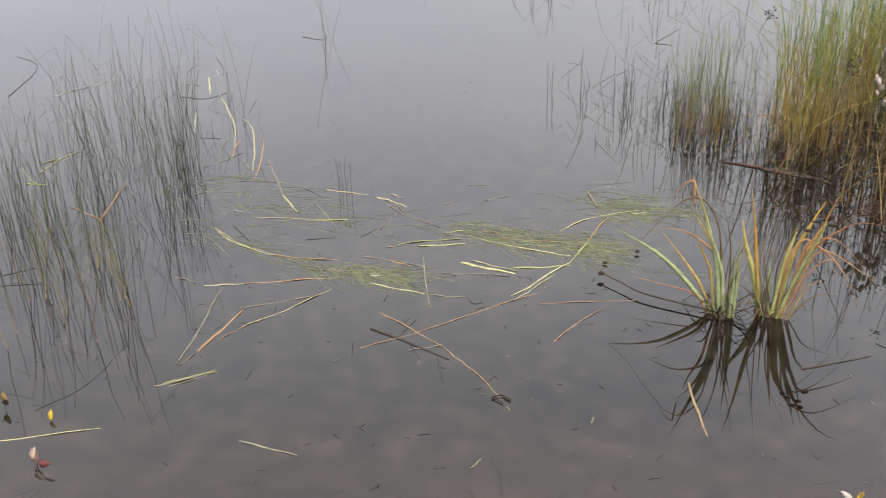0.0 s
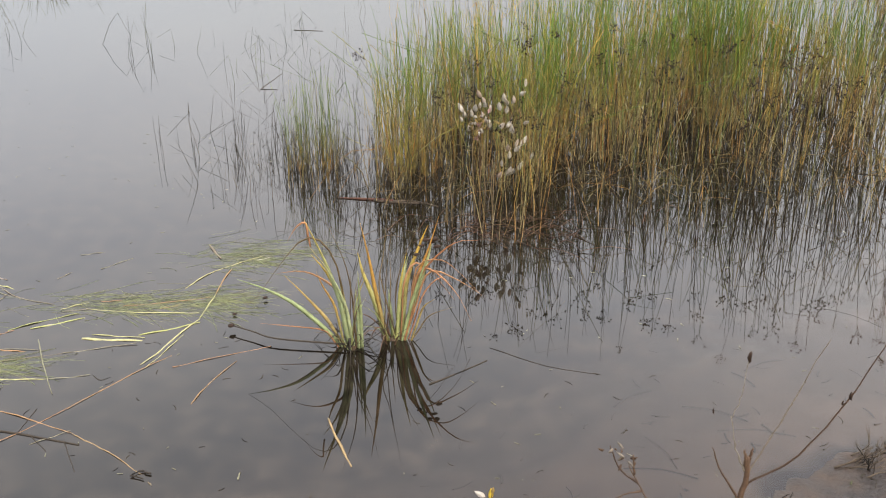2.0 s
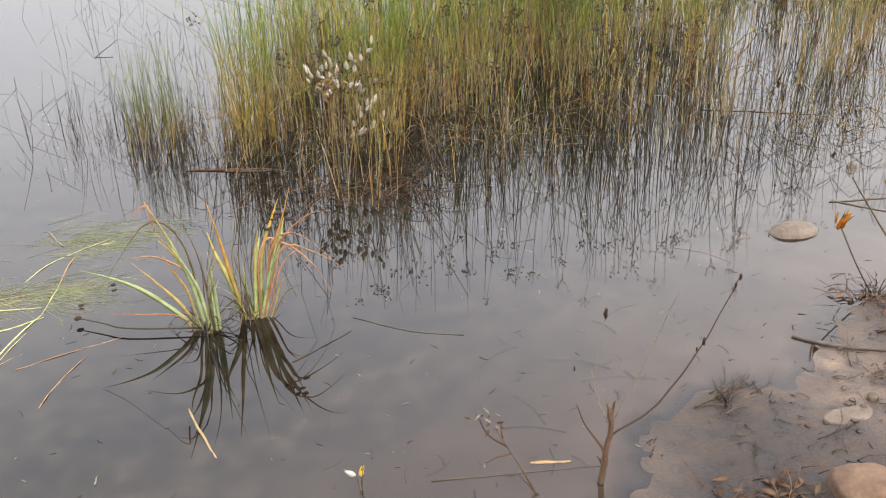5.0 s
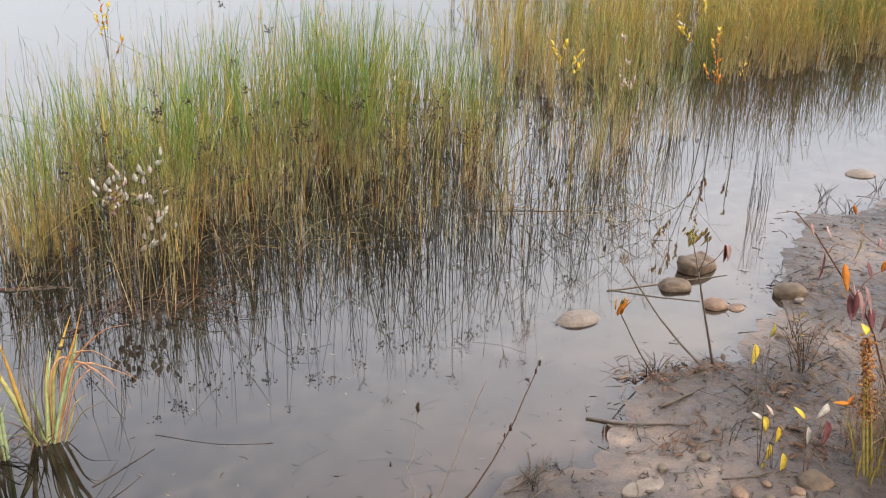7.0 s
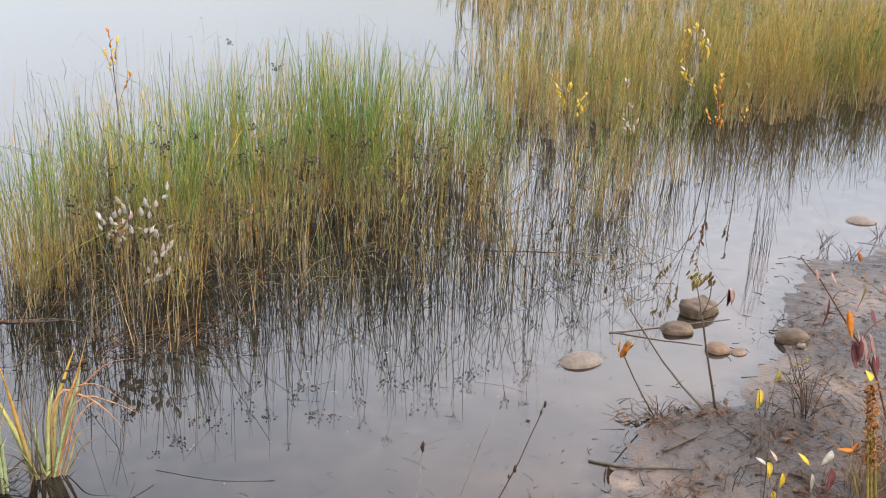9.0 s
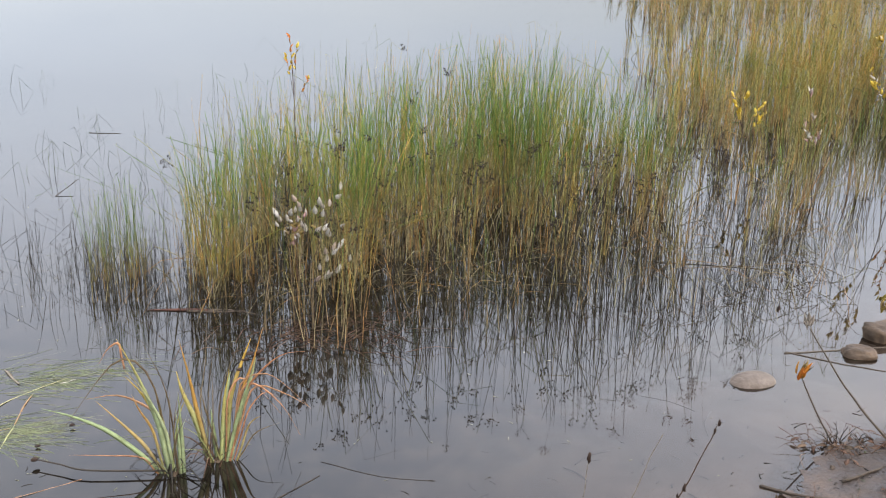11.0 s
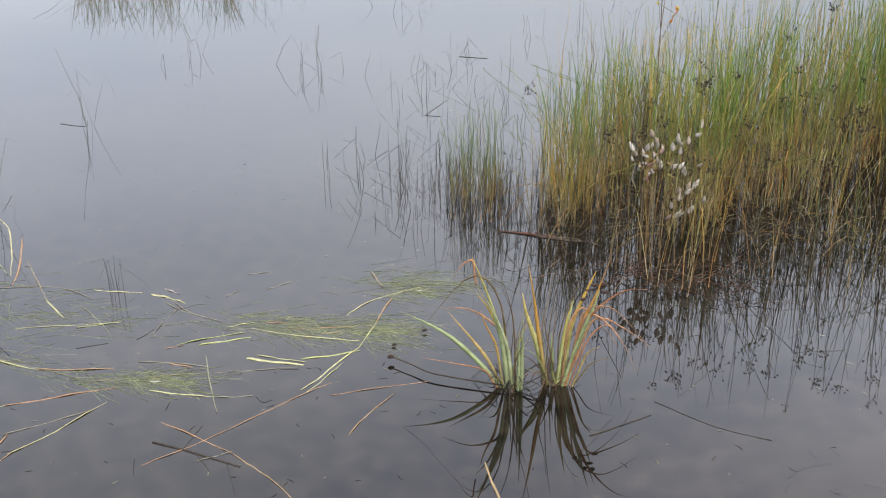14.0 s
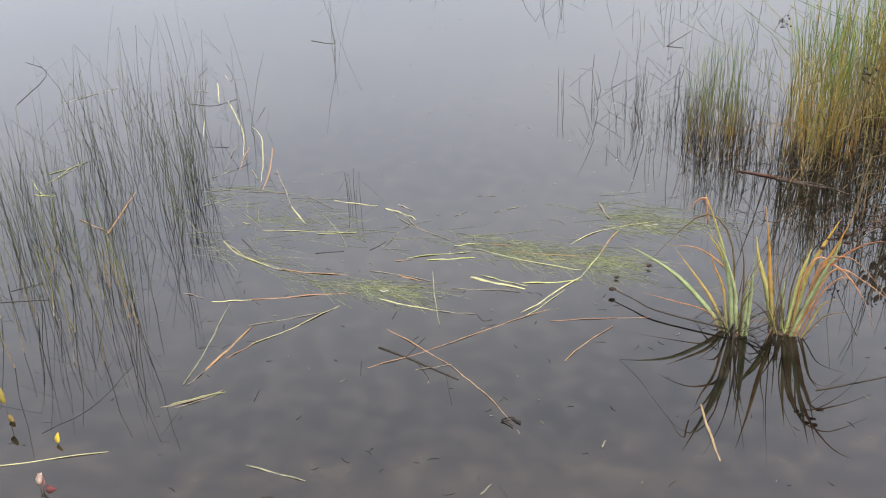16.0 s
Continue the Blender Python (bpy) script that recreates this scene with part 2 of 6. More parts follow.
M_STONE_TAN = stone_material("stone_tan", (0.075, 0.045, 0.028), (0.125, 0.078, 0.050), (0.17, 0.115, 0.078))
M_STONE_GREY = stone_material("stone_grey", (0.05, 0.040, 0.026), (0.085, 0.066, 0.045), (0.12, 0.095, 0.065))
M_STONE_BROWN = stone_material("stone_brown", (0.034, 0.023, 0.014), (0.072, 0.048, 0.029), (0.13, 0.088, 0.055))
M_STONE_PALE = stone_material("stone_pale", (0.085, 0.066, 0.051), (0.125, 0.099, 0.078), (0.16, 0.13, 0.104))


def mud_material():
    """Wet shore mud and pond bed: fine silt, sandy patches, damp film of uneven gloss; soft dark silt lies on the deeper bed."""
    m, n, l, p = shader("wet_mud", 0.4, 0.3)
    geo = n.new("ShaderNodeNewGeometry")
    sep = n.new("ShaderNodeSeparateXYZ")
    l.new(geo.outputs["Position"], sep.inputs["Vector"])
    big, mid, fine = noise_node(n, l, 2.3, 5.0), noise_node(n, l, 17.0, 8.0), noise_node(n, l, 130.0, 6.0)
    r1 = ramp_node(n, [(0.34, (0.026, 0.0201, 0.017)), (0.48, (0.046, 0.0353, 0.029)), (0.6, (0.074, 0.0563, 0.046)), (0.72, (0.13, 0.0993, 0.078))])
    r2 = ramp_node(n, [(0.34, (0.42, 0.40, 0.38)), (0.5, (0.9, 0.88, 0.86)), (0.66, (1.35, 1.3, 1.22))])
    r3 = ramp_node(n, [(0.25, (0.6, 0.58, 0.56)), (0.6, (1.1, 1.1, 1.1))])
    l.new(big.outputs["Fac"], r1.inputs["Fac"])
    l.new(mid.outputs["Fac"], r2.inputs["Fac"])
    l.new(fine.outputs["Fac"], r3.inputs["Fac"])
    col = mixed(n, l, r1.outputs["Color"], r2.outputs["Color"], 0.85, "MULTIPLY")
    col = mixed(n, l, col, r3.outputs["Color"], 0.7, "MULTIPLY")
    shoal = n.new("ShaderNodeMapRange")
    shoal.inputs["From Min"].default_value, shoal.inputs["From Max"].default_value = 0.0, -0.0035
    l.new(sep.outputs["Z"], shoal.inputs["Value"])
    sand = ramp_node(n, [(0.36, (0.226, 0.168, 0.133)), (0.52, (0.304, 0.227, 0.179)), (0.66, (0.409, 0.309, 0.246))])
    l.new(big.outputs["Fac"], sand.inputs["Fac"])
    col = mixed(n, l, col, sand.outputs["Color"], shoal.outputs["Result"])
    deep = n.new("ShaderNodeMapRange")
    deep.inputs["From Min"].default_value, deep.inputs["From Max"].default_value = -0.008, -0.024
    l.new(sep.outputs["Z"], deep.inputs["Value"])
    silt = ramp_node(n, [(0.35, (0.125, 0.113, 0.105)), (0.65, (0.187, 0.168, 0.152))])
    l.new(big.outputs["Fac"], silt.inputs["Fac"])
    col = mixed(n, l, col, silt.outputs["Color"], deep.outputs["Result"])
    l.new(col, p.inputs["Base Color"])
    gloss = n.new("ShaderNodeMapRange")
    gloss.inputs["From Min"].default_value, gloss.inputs["From Max"].default_value = 0.35, 0.65
    gloss.inputs["To Min"].default_value, gloss.inputs["To Max"].default_value = 0.33, 0.8
    l.new(mid.outputs["Fac"], gloss.inputs["Value"])
    l.new(gloss.outputs["Result"], p.inputs["Roughness"])
    b1 = n.new("ShaderNodeBump")
    b1.inputs["Strength"].default_value, b1.inputs["Distance"].default_value = 1.0, 0.028
    l.new(mid.outputs["Fac"], b1.inputs["Height"])
    b2 = n.new("ShaderNodeBump")
    b2.inputs["Strength"].default_value, b2.inputs["Distance"].default_value = 0.45, 0.003
    l.new(fine.outputs["Fac"], b2.inputs["Height"])
    settle = n.new("ShaderNodeMapRange")
    settle.inputs["From Min"].default_value, settle.inputs["From Max"].default_value = -0.006, 0.004
    settle.inputs["To Min"].default_value, settle.inputs["To Max"].default_value = 0.0, 0.8
    l.new(sep.outputs["Z"], settle.inputs["Value"])
    l.new(settle.outputs["Result"], b1.inputs["Strength"])
    l.new(settle.outputs["Result"], b2.inputs["Strength"])
    l.new(b1.outputs["Normal"], b2.inputs["Normal"])
    l.new(b2.outputs["Normal"], p.inputs["Normal"])
    return m


def water_material():
    """Still, slightly cloudy pond water: clear body with a little suspended silt, mirror gloss by Fresnel, faint ripples."""
    m = bpy.data.materials.new("pond_water")
    m.use_nodes = True
    n, l = m.node_tree.nodes, m.node_tree.links
    n.clear()
    out = n.new("ShaderNodeOutputMaterial")
    clear = n.new("ShaderNodeBsdfTransparent")
    clear.inputs["Color"].default_value = (0.28, 0.272, 0.258, 1)
    silt = n.new("ShaderNodeBsdfDiffuse")
    body = n.new("ShaderNodeMixShader")
    depth = n.new("ShaderNodeAttribute")
    depth.attribute_name = "depth"
    murk = n.new("ShaderNodeMapRange")
    murk.inputs["From Min"].default_value, murk.inputs["From Max"].default_value = 0.0, 0.04
    murk.inputs["To Min"].default_value, murk.inputs["To Max"].default_value = 0.0, 1.0
    l.new(depth.outputs["Fac"], murk.inputs["Value"])
    l.new(murk.outputs["Result"], body.inputs["Fac"])
    drift = noise_node(n, l, 13.0, 10.0)
    deep_silt = ramp_node(n, [(0.34, (0.0030, 0.0024, 0.0018)), (0.5, (0.0080, 0.0064, 0.0045)), (0.66, (0.0160, 0.0126, 0.0088))])
    bank_silt = ramp_node(n, [(0.38, (0.020, 0.0148, 0.0108)), (0.55, (0.029, 0.0215, 0.0155)), (0.66, (0.042, 0.031, 0.022))])
    l.new(drift.outputs["Fac"], deep_silt.inputs["Fac"])
    l.new(drift.outputs["Fac"], bank_silt.inputs["Fac"])
    off_bank = n.new("ShaderNodeMapRange")
    off_bank.inputs["From Min"].default_value, off_bank.inputs["From Max"].default_value = 0.006, 0.06
    l.new(depth.outputs["Fac"], off_bank.inputs["Value"])
    l.new(mixed(n, l, bank_silt.outputs["Color"], deep_silt.outputs["Color"], off_bank.outputs["Result"]), silt.inputs["Color"])
    gloss = n.new("ShaderNodeBsdfGlossy")
    gloss.inputs["Roughness"].default_value = 0.0
    fres = n.new("ShaderNodeFresnel")
    fres.inputs["IOR"].default_value = 1.5
    top = n.new("ShaderNodeMixShader")
    big, small = noise_node(n, l, 1.3, 2.0), noise_node(n, l, 9.0, 2.0)
    add = n.new("ShaderNodeMath")
    add.operation = "MULTIPLY_ADD"
    add.inputs[1].default_value = 0.05
    l.new(small.outputs["Fac"], add.inputs[0])
    l.new(big.outputs["Fac"], add.inputs[2])
    bump = n.new("ShaderNodeBump")
    bump.inputs["Strength"].default_value, bump.inputs["Distance"].default_value = 0.005, 0.02
    l.new(add.outputs["Value"], bump.inputs["Height"])
    l.new(bump.outputs["Normal"], gloss.inputs["Normal"])
    l.new(clear.outputs["BSDF"], body.inputs[1])
    l.new(silt.outputs["BSDF"], body.inputs[2])
    l.new(fres.outputs["Fac"], top.inputs["Fac"])
    l.new(body.outputs["Shader"], top.inputs[1])
    l.new(gloss.outputs["BSDF"], top.inputs[2])
    l.new(top.outputs["Shader"], out.inputs["Surface"])
    return m


M_MUD, M_WATER = mud_material(), water_material()


# ---- mesh tools ----
class Geo:
    """A growing mesh of swept stems, blades and lumps."""

    def __init__(self):
        self.v, self.f = [], []

    def rings(self, pts, half, thick, side=None, sides=4):
        """A closed sweep along pts with half-widths and half-thicknesses per point."""
        n, start = len(pts), len(self.v)
        for i, p in enumerate(pts):
            a = pts[min(i + 1, n - 1)] - pts[max(i - 1, 0)]
            if a.length < 1e-9:
                a = Vector((0, 0, 1))
            a.normalize()
            s = Vector(side) if side is not None else (Vector((1, 0.3, 0)) if abs(a.x) < 0.8 else Vector((0, 1, 0)))
            s = s - a * s.dot(a)
            if s.length < 1e-5:
                s = a.orthogonal()
            s.normalize()
            u = a.cross(s)
            for k in range(sides):
                w = math.tau * k / sides
                self.v.append(p + s * (math.cos(w) * half[i]) + u * (math.sin(w) * thick[i]))
        for i in range(n - 1):
            for k in range(sides):
                a, b = start + i * sides + k, start + i * sides + (k + 1) % sides
                self.f.append((a, b, b + sides, a + sides))
        self.f.append(tuple(start + k for k in reversed(range(sides))))
        self.f.append(tuple(start + (n - 1) * sides + k for k in range(sides)))

    def tube(self, pts, r0, r1, sides=5):
        pts = [Vector(p) for p in pts]
        rr = [r0 + (r1 - r0) * i / (len(pts) - 1) for i in range(len(pts))]
        self.rings(pts, rr, rr, None, sides)

    def lump(self, c, size, turn=0.0, rough=0.12, seed=0, n=3, flat=0.0):
        """A worn, uneven stone or seed: a ball pushed about by noise."""
        bm = bmesh.new()
        bmesh.ops.create_icosphere(bm, subdivisions=n, radius=1.0)
        start, off, ct, st = len(self.v), Vector((seed * 3.1, seed * 1.7, seed * 0.9)), math.cos(turn), math.sin(turn)
        for v in bm.verts:
            k = 1 + rough * noise.noise(v.co * 1.1 + off) + 0.35 * rough * noise.noise(v.co * 3.2 + off)
            q = v.co * k
            q = Vector((math.copysign(abs(q.x) ** (1 - flat), q.x), math.copysign(abs(q.y) ** (1 - flat), q.y), math.copysign(abs(q.z) ** (1 - flat), q.z)))
            q = Vector((q.x * size[0], q.y * size[1], q.z * size[2]))
            self.v.append(Vector((q.x * ct - q.y * st, q.x * st + q.y * ct, q.z)) + Vector(c))
        for f in bm.faces:
            self.f.append(tuple(start + v.index for v in f.verts))
        bm.free()

    def mesh(self, name, material, smooth=True):
        me = bpy.data.meshes.new(name)
        me.from_pydata([tuple(v) for v in self.v], [], self.f)
        me.materials.append(material)
        me.polygons.foreach_set("use_smooth", [smooth] * len(me.polygons))
        me.update()
        return me


def thing(name, geo, material, label="", category="", group="", kind="", smooth=True):
    return tagged(new(name, geo.mesh(name, material, smooth)), label, category, group, kind)


def holder(name, place, label="", category="", group=""):
    ob = new(name)
    ob.location = place
    ob.empty_display_size = 0.02
    return tagged(ob, label, category, group)


def part(name, geo, material, parent, label="", smooth=True):
    """One mesh under a thing; its points are given in the world and moved to the parent's frame."""
    base = parent.location if parent.parent is None else parent.parent.location + parent.location
    geo.v = [v - base for v in geo.v]
    ob = new(name, geo.mesh(name, material, smooth))
    ob.parent = parent
    if label:
        ob["label"] = label
    return ob


def curve_points(pts, n=10, wobble=0.0, rng=random):
    """A smooth line through a few points (Catmull-Rom), with a slight waver."""
    p = [Vector(q) for q in pts]
    if len(p) == 2:
        p = [p[0], p[0].lerp(p[1], 0.5), p[1]]
    p = [2 * p[0] - p[1]] + p + [2 * p[-1] - p[-2]]
    segs, out = len(p) - 3, []
    for i in range(n + 1):
        s = min(i / n * segs, segs - 1e-6)
        k, u = int(s), s - int(s)
        a, b, c, d = p[k], p[k + 1], p[k + 2], p[k + 3]
        q = 0.5 * (2 * b + (c - a) * u + (2 * a - 5 * b + 4 * c - d) * u * u + (3 * b - a - 3 * c + d) * u ** 3)
        if wobble:
            q = q + Vector((rng.uniform(-1, 1), rng.uniform(-1, 1), 0)) * wobble
        out.append(q)
    return out


def blade(geo, pts, width, side=None, n=9, tip=0.12, base=0.6, thick=0.12, wobble=0.0, rng=random):
    """A long grass-like leaf that tapers to its end."""
    q = curve_points(pts, n, wobble, rng)
    half = []
    for i in range(n + 1):
        u = i / n
        half.append(width * 0.5 * max(0.04, min(1.0, base + (1 - base) * u / 0.25) * min(1.0, (1 - u) / (1 - 0.55) * (1 - tip) + tip)))
    geo.rings(q, half, [max(0.0005, h * thick * 2) for h in half], side, 4)


def leaf(geo, at, way, length, width, up=(0, 0, 1), curl=0.15, n=7):
    """A lens-shaped leaf with a folded midrib and a curled blade."""
    way, up = Vector(way).normalized(), Vector(up)
    side = way.cross(up)
    if side.length < 1e-3:
        side = way.orthogonal()
    side.normalize()
    nor = side.cross(way)
    start = len(geo.v)
    for i in range(n + 1):
        u = i / n
        c = Vector(at) + way * (length * u) - nor * (curl * length * u * u)
        h = width * 0.5 * max(0.05, math.sin(math.pi * u ** 0.8) ** 0.85)
        for k, (sx, lift) in enumerate(((-1, 0.35), (0, 0.0), (1, 0.35), (0, -0.12))):
            geo.v.append(c + side * (h * sx) + nor * (h * lift))
    for i in range(n):
        for k in range(4):
            a, b = start + i * 4 + k, start + i * 4 + (k + 1) % 4
            geo.f.append((a, b, b + 4, a + 4))
    geo.f.append((start + 3, start + 2, start + 1, start))
    geo.f.append(tuple(start + n * 4 + k for k in range(4)))


def rush(geo, x, y, h, az, lean, r, rng, z0=-0.12, kink=0.0, sides=3, n=4, droop=0.0):
    """One round rush stem that leans and bows; some are snapped and hang over."""
    dx, dy = math.cos(az) * lean, math.sin(az) * lean
    pts = []
    for i in range(n + 1):
        u = i / n
        bow = u * u * (0.6 + droop)
        sway = 0.011 * h * (0 < i)
        pts.append(Vector((x + dx * h * (0.4 * u + bow) + rng.gauss(0, sway), y + dy * h * (0.4 * u + bow) + rng.gauss(0, sway), z0 + (h - z0) * (u - droop * 0.35 * u * u * lean))))
    if kink:
        k = pts[-1]
        a2 = az + rng.uniform(-1.5, 1.5)
        pts.append(k + Vector((math.cos(a2) * kink, math.sin(a2) * kink, -kink * rng.uniform(0.2, 1.1))))
    rr = [r * (1 - 0.6 * i / (len(pts) - 1)) for i in range(len(pts))]
    geo.rings(pts, rr, rr, None, sides)
    return pts[-1]


def inside(x, y, poly):
    hit, j = False, len(poly) - 1
    for i in range(len(poly)):
        (xi, yi), (xj, yj) = poly[i], poly[j]
        if (yi > y) != (yj > y) and x < (xj - xi) * (y - yi) / (yj - yi) + xi:
            hit = not hit
        j = i
    return hit


def edge_distance(x, y, line):
    best = 1e9
    for (ax, ay), (bx, by) in zip(line, line[1:]):
        ux, uy = bx - ax, by - ay
        s = max(0.0, min(1.0, ((x - ax) * ux + (y - ay) * uy) / (ux * ux + uy * uy + 1e-9)))
        best = min(best, math.hypot(x - ax - ux * s, y - ay - uy * s))
    return best


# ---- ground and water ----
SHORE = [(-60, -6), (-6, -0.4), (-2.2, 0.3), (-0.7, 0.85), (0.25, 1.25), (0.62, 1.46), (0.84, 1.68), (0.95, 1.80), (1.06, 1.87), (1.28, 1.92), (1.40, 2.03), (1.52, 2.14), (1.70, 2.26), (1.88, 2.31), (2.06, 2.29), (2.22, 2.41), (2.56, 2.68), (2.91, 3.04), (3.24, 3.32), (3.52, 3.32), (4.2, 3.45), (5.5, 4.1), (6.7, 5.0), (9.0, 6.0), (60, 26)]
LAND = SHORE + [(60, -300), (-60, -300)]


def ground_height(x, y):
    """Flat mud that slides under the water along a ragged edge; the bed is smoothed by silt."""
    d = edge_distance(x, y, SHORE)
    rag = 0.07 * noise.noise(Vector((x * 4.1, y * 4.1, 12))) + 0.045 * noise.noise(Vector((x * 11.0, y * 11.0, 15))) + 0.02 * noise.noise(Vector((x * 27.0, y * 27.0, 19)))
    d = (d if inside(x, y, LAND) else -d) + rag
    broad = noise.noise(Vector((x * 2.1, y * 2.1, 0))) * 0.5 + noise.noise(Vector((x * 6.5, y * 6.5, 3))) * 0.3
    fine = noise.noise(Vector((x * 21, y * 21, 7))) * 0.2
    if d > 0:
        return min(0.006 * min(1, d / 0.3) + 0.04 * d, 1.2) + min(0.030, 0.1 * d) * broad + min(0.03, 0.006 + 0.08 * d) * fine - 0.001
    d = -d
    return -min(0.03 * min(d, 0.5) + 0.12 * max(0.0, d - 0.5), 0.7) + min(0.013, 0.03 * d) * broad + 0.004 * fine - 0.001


def graded(a, b, step, far):
    """Even steps from a to b, then growing steps out to far on both sides."""
    mid = [a + step * i for i in range(int((b - a) / step) + 1)]
    lo, hi, s = [], [], step
    while s < far:
        s *= 1.35
        lo.append(a - (s - step) * 3)
        hi.append(mid[-1] + (s - step) * 3)
    return lo[::-1] + mid + hi


gx, gy = graded(-0.6, 4.0, 0.022, 1500), graded(1.1, 3.7, 0.022, 1500)
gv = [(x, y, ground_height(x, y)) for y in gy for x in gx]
nx = len(gx)
gf = [(j * nx + i, j * nx + i + 1, (j + 1) * nx + i + 1, (j + 1) * nx + i) for j in range(len(gy) - 1) for i in range(nx - 1)]
g_me = bpy.data.meshes.new("ground")
g_me.from_pydata(gv, [], gf)
g_me.materials.append(M_MUD)
g_me.polygons.foreach_set("use_smooth", [True] * len(gf))
tagged(new("ground", g_me), "wet grey-brown mud shore running under the pond", "ground", "", "structure")

w_me = bpy.data.meshes.new("water")
wxs = [-4500, -400, -40, -12] + [-6 + 0.08 * i for i in range(151)] + [12, 40, 400, 4500]
wn_ = len(wxs)
w_me.from_pydata([(x, y, 0.0) for y in wxs for x in wxs], [], [(j * wn_ + i, j * wn_ + i + 1, (j + 1) * wn_ + i + 1, (j + 1) * wn_ + i) for j in range(wn_ - 1) for i in range(wn_ - 1)])
w_depth = w_me.attributes.new("depth", "FLOAT", "POINT")
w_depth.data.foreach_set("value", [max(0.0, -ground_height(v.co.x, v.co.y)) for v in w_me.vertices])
w_me.materials.append(M_WATER)
water = tagged(new("water", w_me), "still grey pond water mirroring an overcast sky", "water", "", "structure")

water.visible_shadow = False

# ---- rush beds ----
def seed_head(geo, at, rng, size=0.045):
    """A loose dark panicle of small capsules below the tip of a rush."""
    for _ in range(rng.randint(6, 12)):
        o = Vector((rng.uniform(-1, 1), rng.uniform(-1, 1), rng.uniform(-1.2, 0.6))) * size * 0.55
        p = Vector(at) + o
        geo.tube([p, p + Vector((rng.uniform(-1, 1), rng.uniform(-1, 1), rng.uniform(-0.5, 1))) * 0.006, p + o * 0.16], 0.003, 0.0018, 4)
        geo.tube([Vector(at) - Vector((0, 0, size * 0.6)), p], 0.0004, 0.0003, 3)


def rush_bed(name, poly, front, count, heights, material, rng, label, lean=0.075, r=0.0023, sparse=0.3, heads=0, thin_front=0.5, patch=0.6, tall_at=None):
    """A bed of upright rushes: thin at its water edge, tufted, with snapped, crossed and bowed stems."""
    stems, seeds = Geo(), Geo()
    xs, ys = [p[0] for p in poly], [p[1] for p in poly]
    made = tries = headed = 0
    while made < count and tries < count * 40:
        tries += 1
        x, y = rng.uniform(min(xs), max(xs)), rng.uniform(min(ys), max(ys))
        if not inside(x, y, poly):
            continue
        d = edge_distance(x, y, front)
        thin = thin_front(x) if callable(thin_front) else thin_front
        keep = sparse + (1 - sparse) * min(1.0, d / thin) ** 1.3
        keep *= 1 - patch + patch * 2 * max(0.0, min(1.0, 0.5 + 2.4 * noise.noise(Vector((x * 3.6, y * 3.6, 5)))))
        if rng.random() > keep:
            continue
        tall = (0.74 + 0.26 * min(1.0, d / thin)) * (1 + 0.3 * noise.noise(Vector((x * 2.2, y * 2.2, 9)))) * rng.uniform(0.8, 1.08)
        if tall_at is not None:
            tall *= tall_at(x, y)
        spread, slant, slant_way = rng.uniform(0.008, 0.045), abs(rng.gauss(0, 0.12)), rng.uniform(0, math.tau)
        for _ in range(rng.randint(4, 15) if d > 0.12 else rng.randint(1, 4)):
            h = rng.uniform(*heights) * tall
            if rng.random() < 0.3:
                h *= rng.uniform(0.2, 0.85)
            bowed, out, off = rng.random(), rng.uniform(0, math.tau), abs(rng.gauss(0, spread))
            az = out + rng.gauss(0, 0.9) if rng.random() > slant * 3.5 else slant_way + rng.gauss(0, 0.3)
            tilt = min(0.6, off * 1.6 + slant * 0.5 + abs(rng.gauss(0, lean)) + (rng.uniform(0.3, 0.7) if bowed < 0.06 else 0))
            tip = rush(stems, x + math.cos(out) * off, y + math.sin(out) * off, h, az, tilt, r * rng.uniform(0.5, 1.45), rng, kink=(rng.uniform(0.05, 0.26) if bowed > 0.93 else 0), droop=(0.9 if bowed < 0.06 else rng.uniform(0, 0.2)))
            made += 1
            if headed < heads and rng.random() < heads / count * 2.2 and h > heights[0]:
                seed_head(seeds, tip, rng, 0.03)
                headed += 1
    ob = thing(name, stems, material, label, "rushes", "", "stuff")
    if heads:
        thing("rush_seed_heads", seeds, M_SEED, "small dark brown seed heads at rush tips", "seed heads", "", "stuff")
    return ob


rng = random.Random(11)
MAIN_FRONT = [(-0.17, 4.3), (-0.18, 3.70), (0.05, 3.46), (0.3, 3.36), (0.7, 3.42), (1.05, 3.48), (1.4, 3.46), (1.65, 3.40), (2.1, 3.60), (2.4, 3.8)]
MAIN = MAIN_FRONT[:-1] + [(2.2, 4.2), (2.5, 5.4), (1.7, 5.9), (0.7, 5.5), (0.1, 5.0)]


def bed_tall(x, y):
    """The bed is lowest at its open-water corner and tallest in its middle."""
    return 0.80 + 0.26 * max(0.0, min(1.0, (x - 0.1) / 1.0)) - 0.12 * max(0.0, min(1.0, (x - 1.6) / 0.6))


rush_bed("rush_bed", MAIN, MAIN_FRONT[2:], 1950, (0.42, 0.78), M_RUSH, rng, "dense green rushes, straw-brown near the water, standing in the pond", heads=14, sparse=0.06, patch=0.9, thin_front=lambda x: 0.5 + 0.75 * max(0.0, min(1.0, (x - 0.3) / 0.9)), tall_at=bed_tall)
BACK = [(-0.05, 4.3), (0.5, 4.0), (0.9, 4.1), (1.5, 4.3), (2.1, 4.6), (2.3, 5.3), (1.7, 5.8), (0.8, 5.5), (0.1, 5.0)]
rush_bed("rush_bed", BACK, MAIN_FRONT, 900, (0.5, 0.76), M_RUSH, rng, "tall green heart of the rush bed", sparse=0.5, patch=0.6, tall_at=bed_tall)
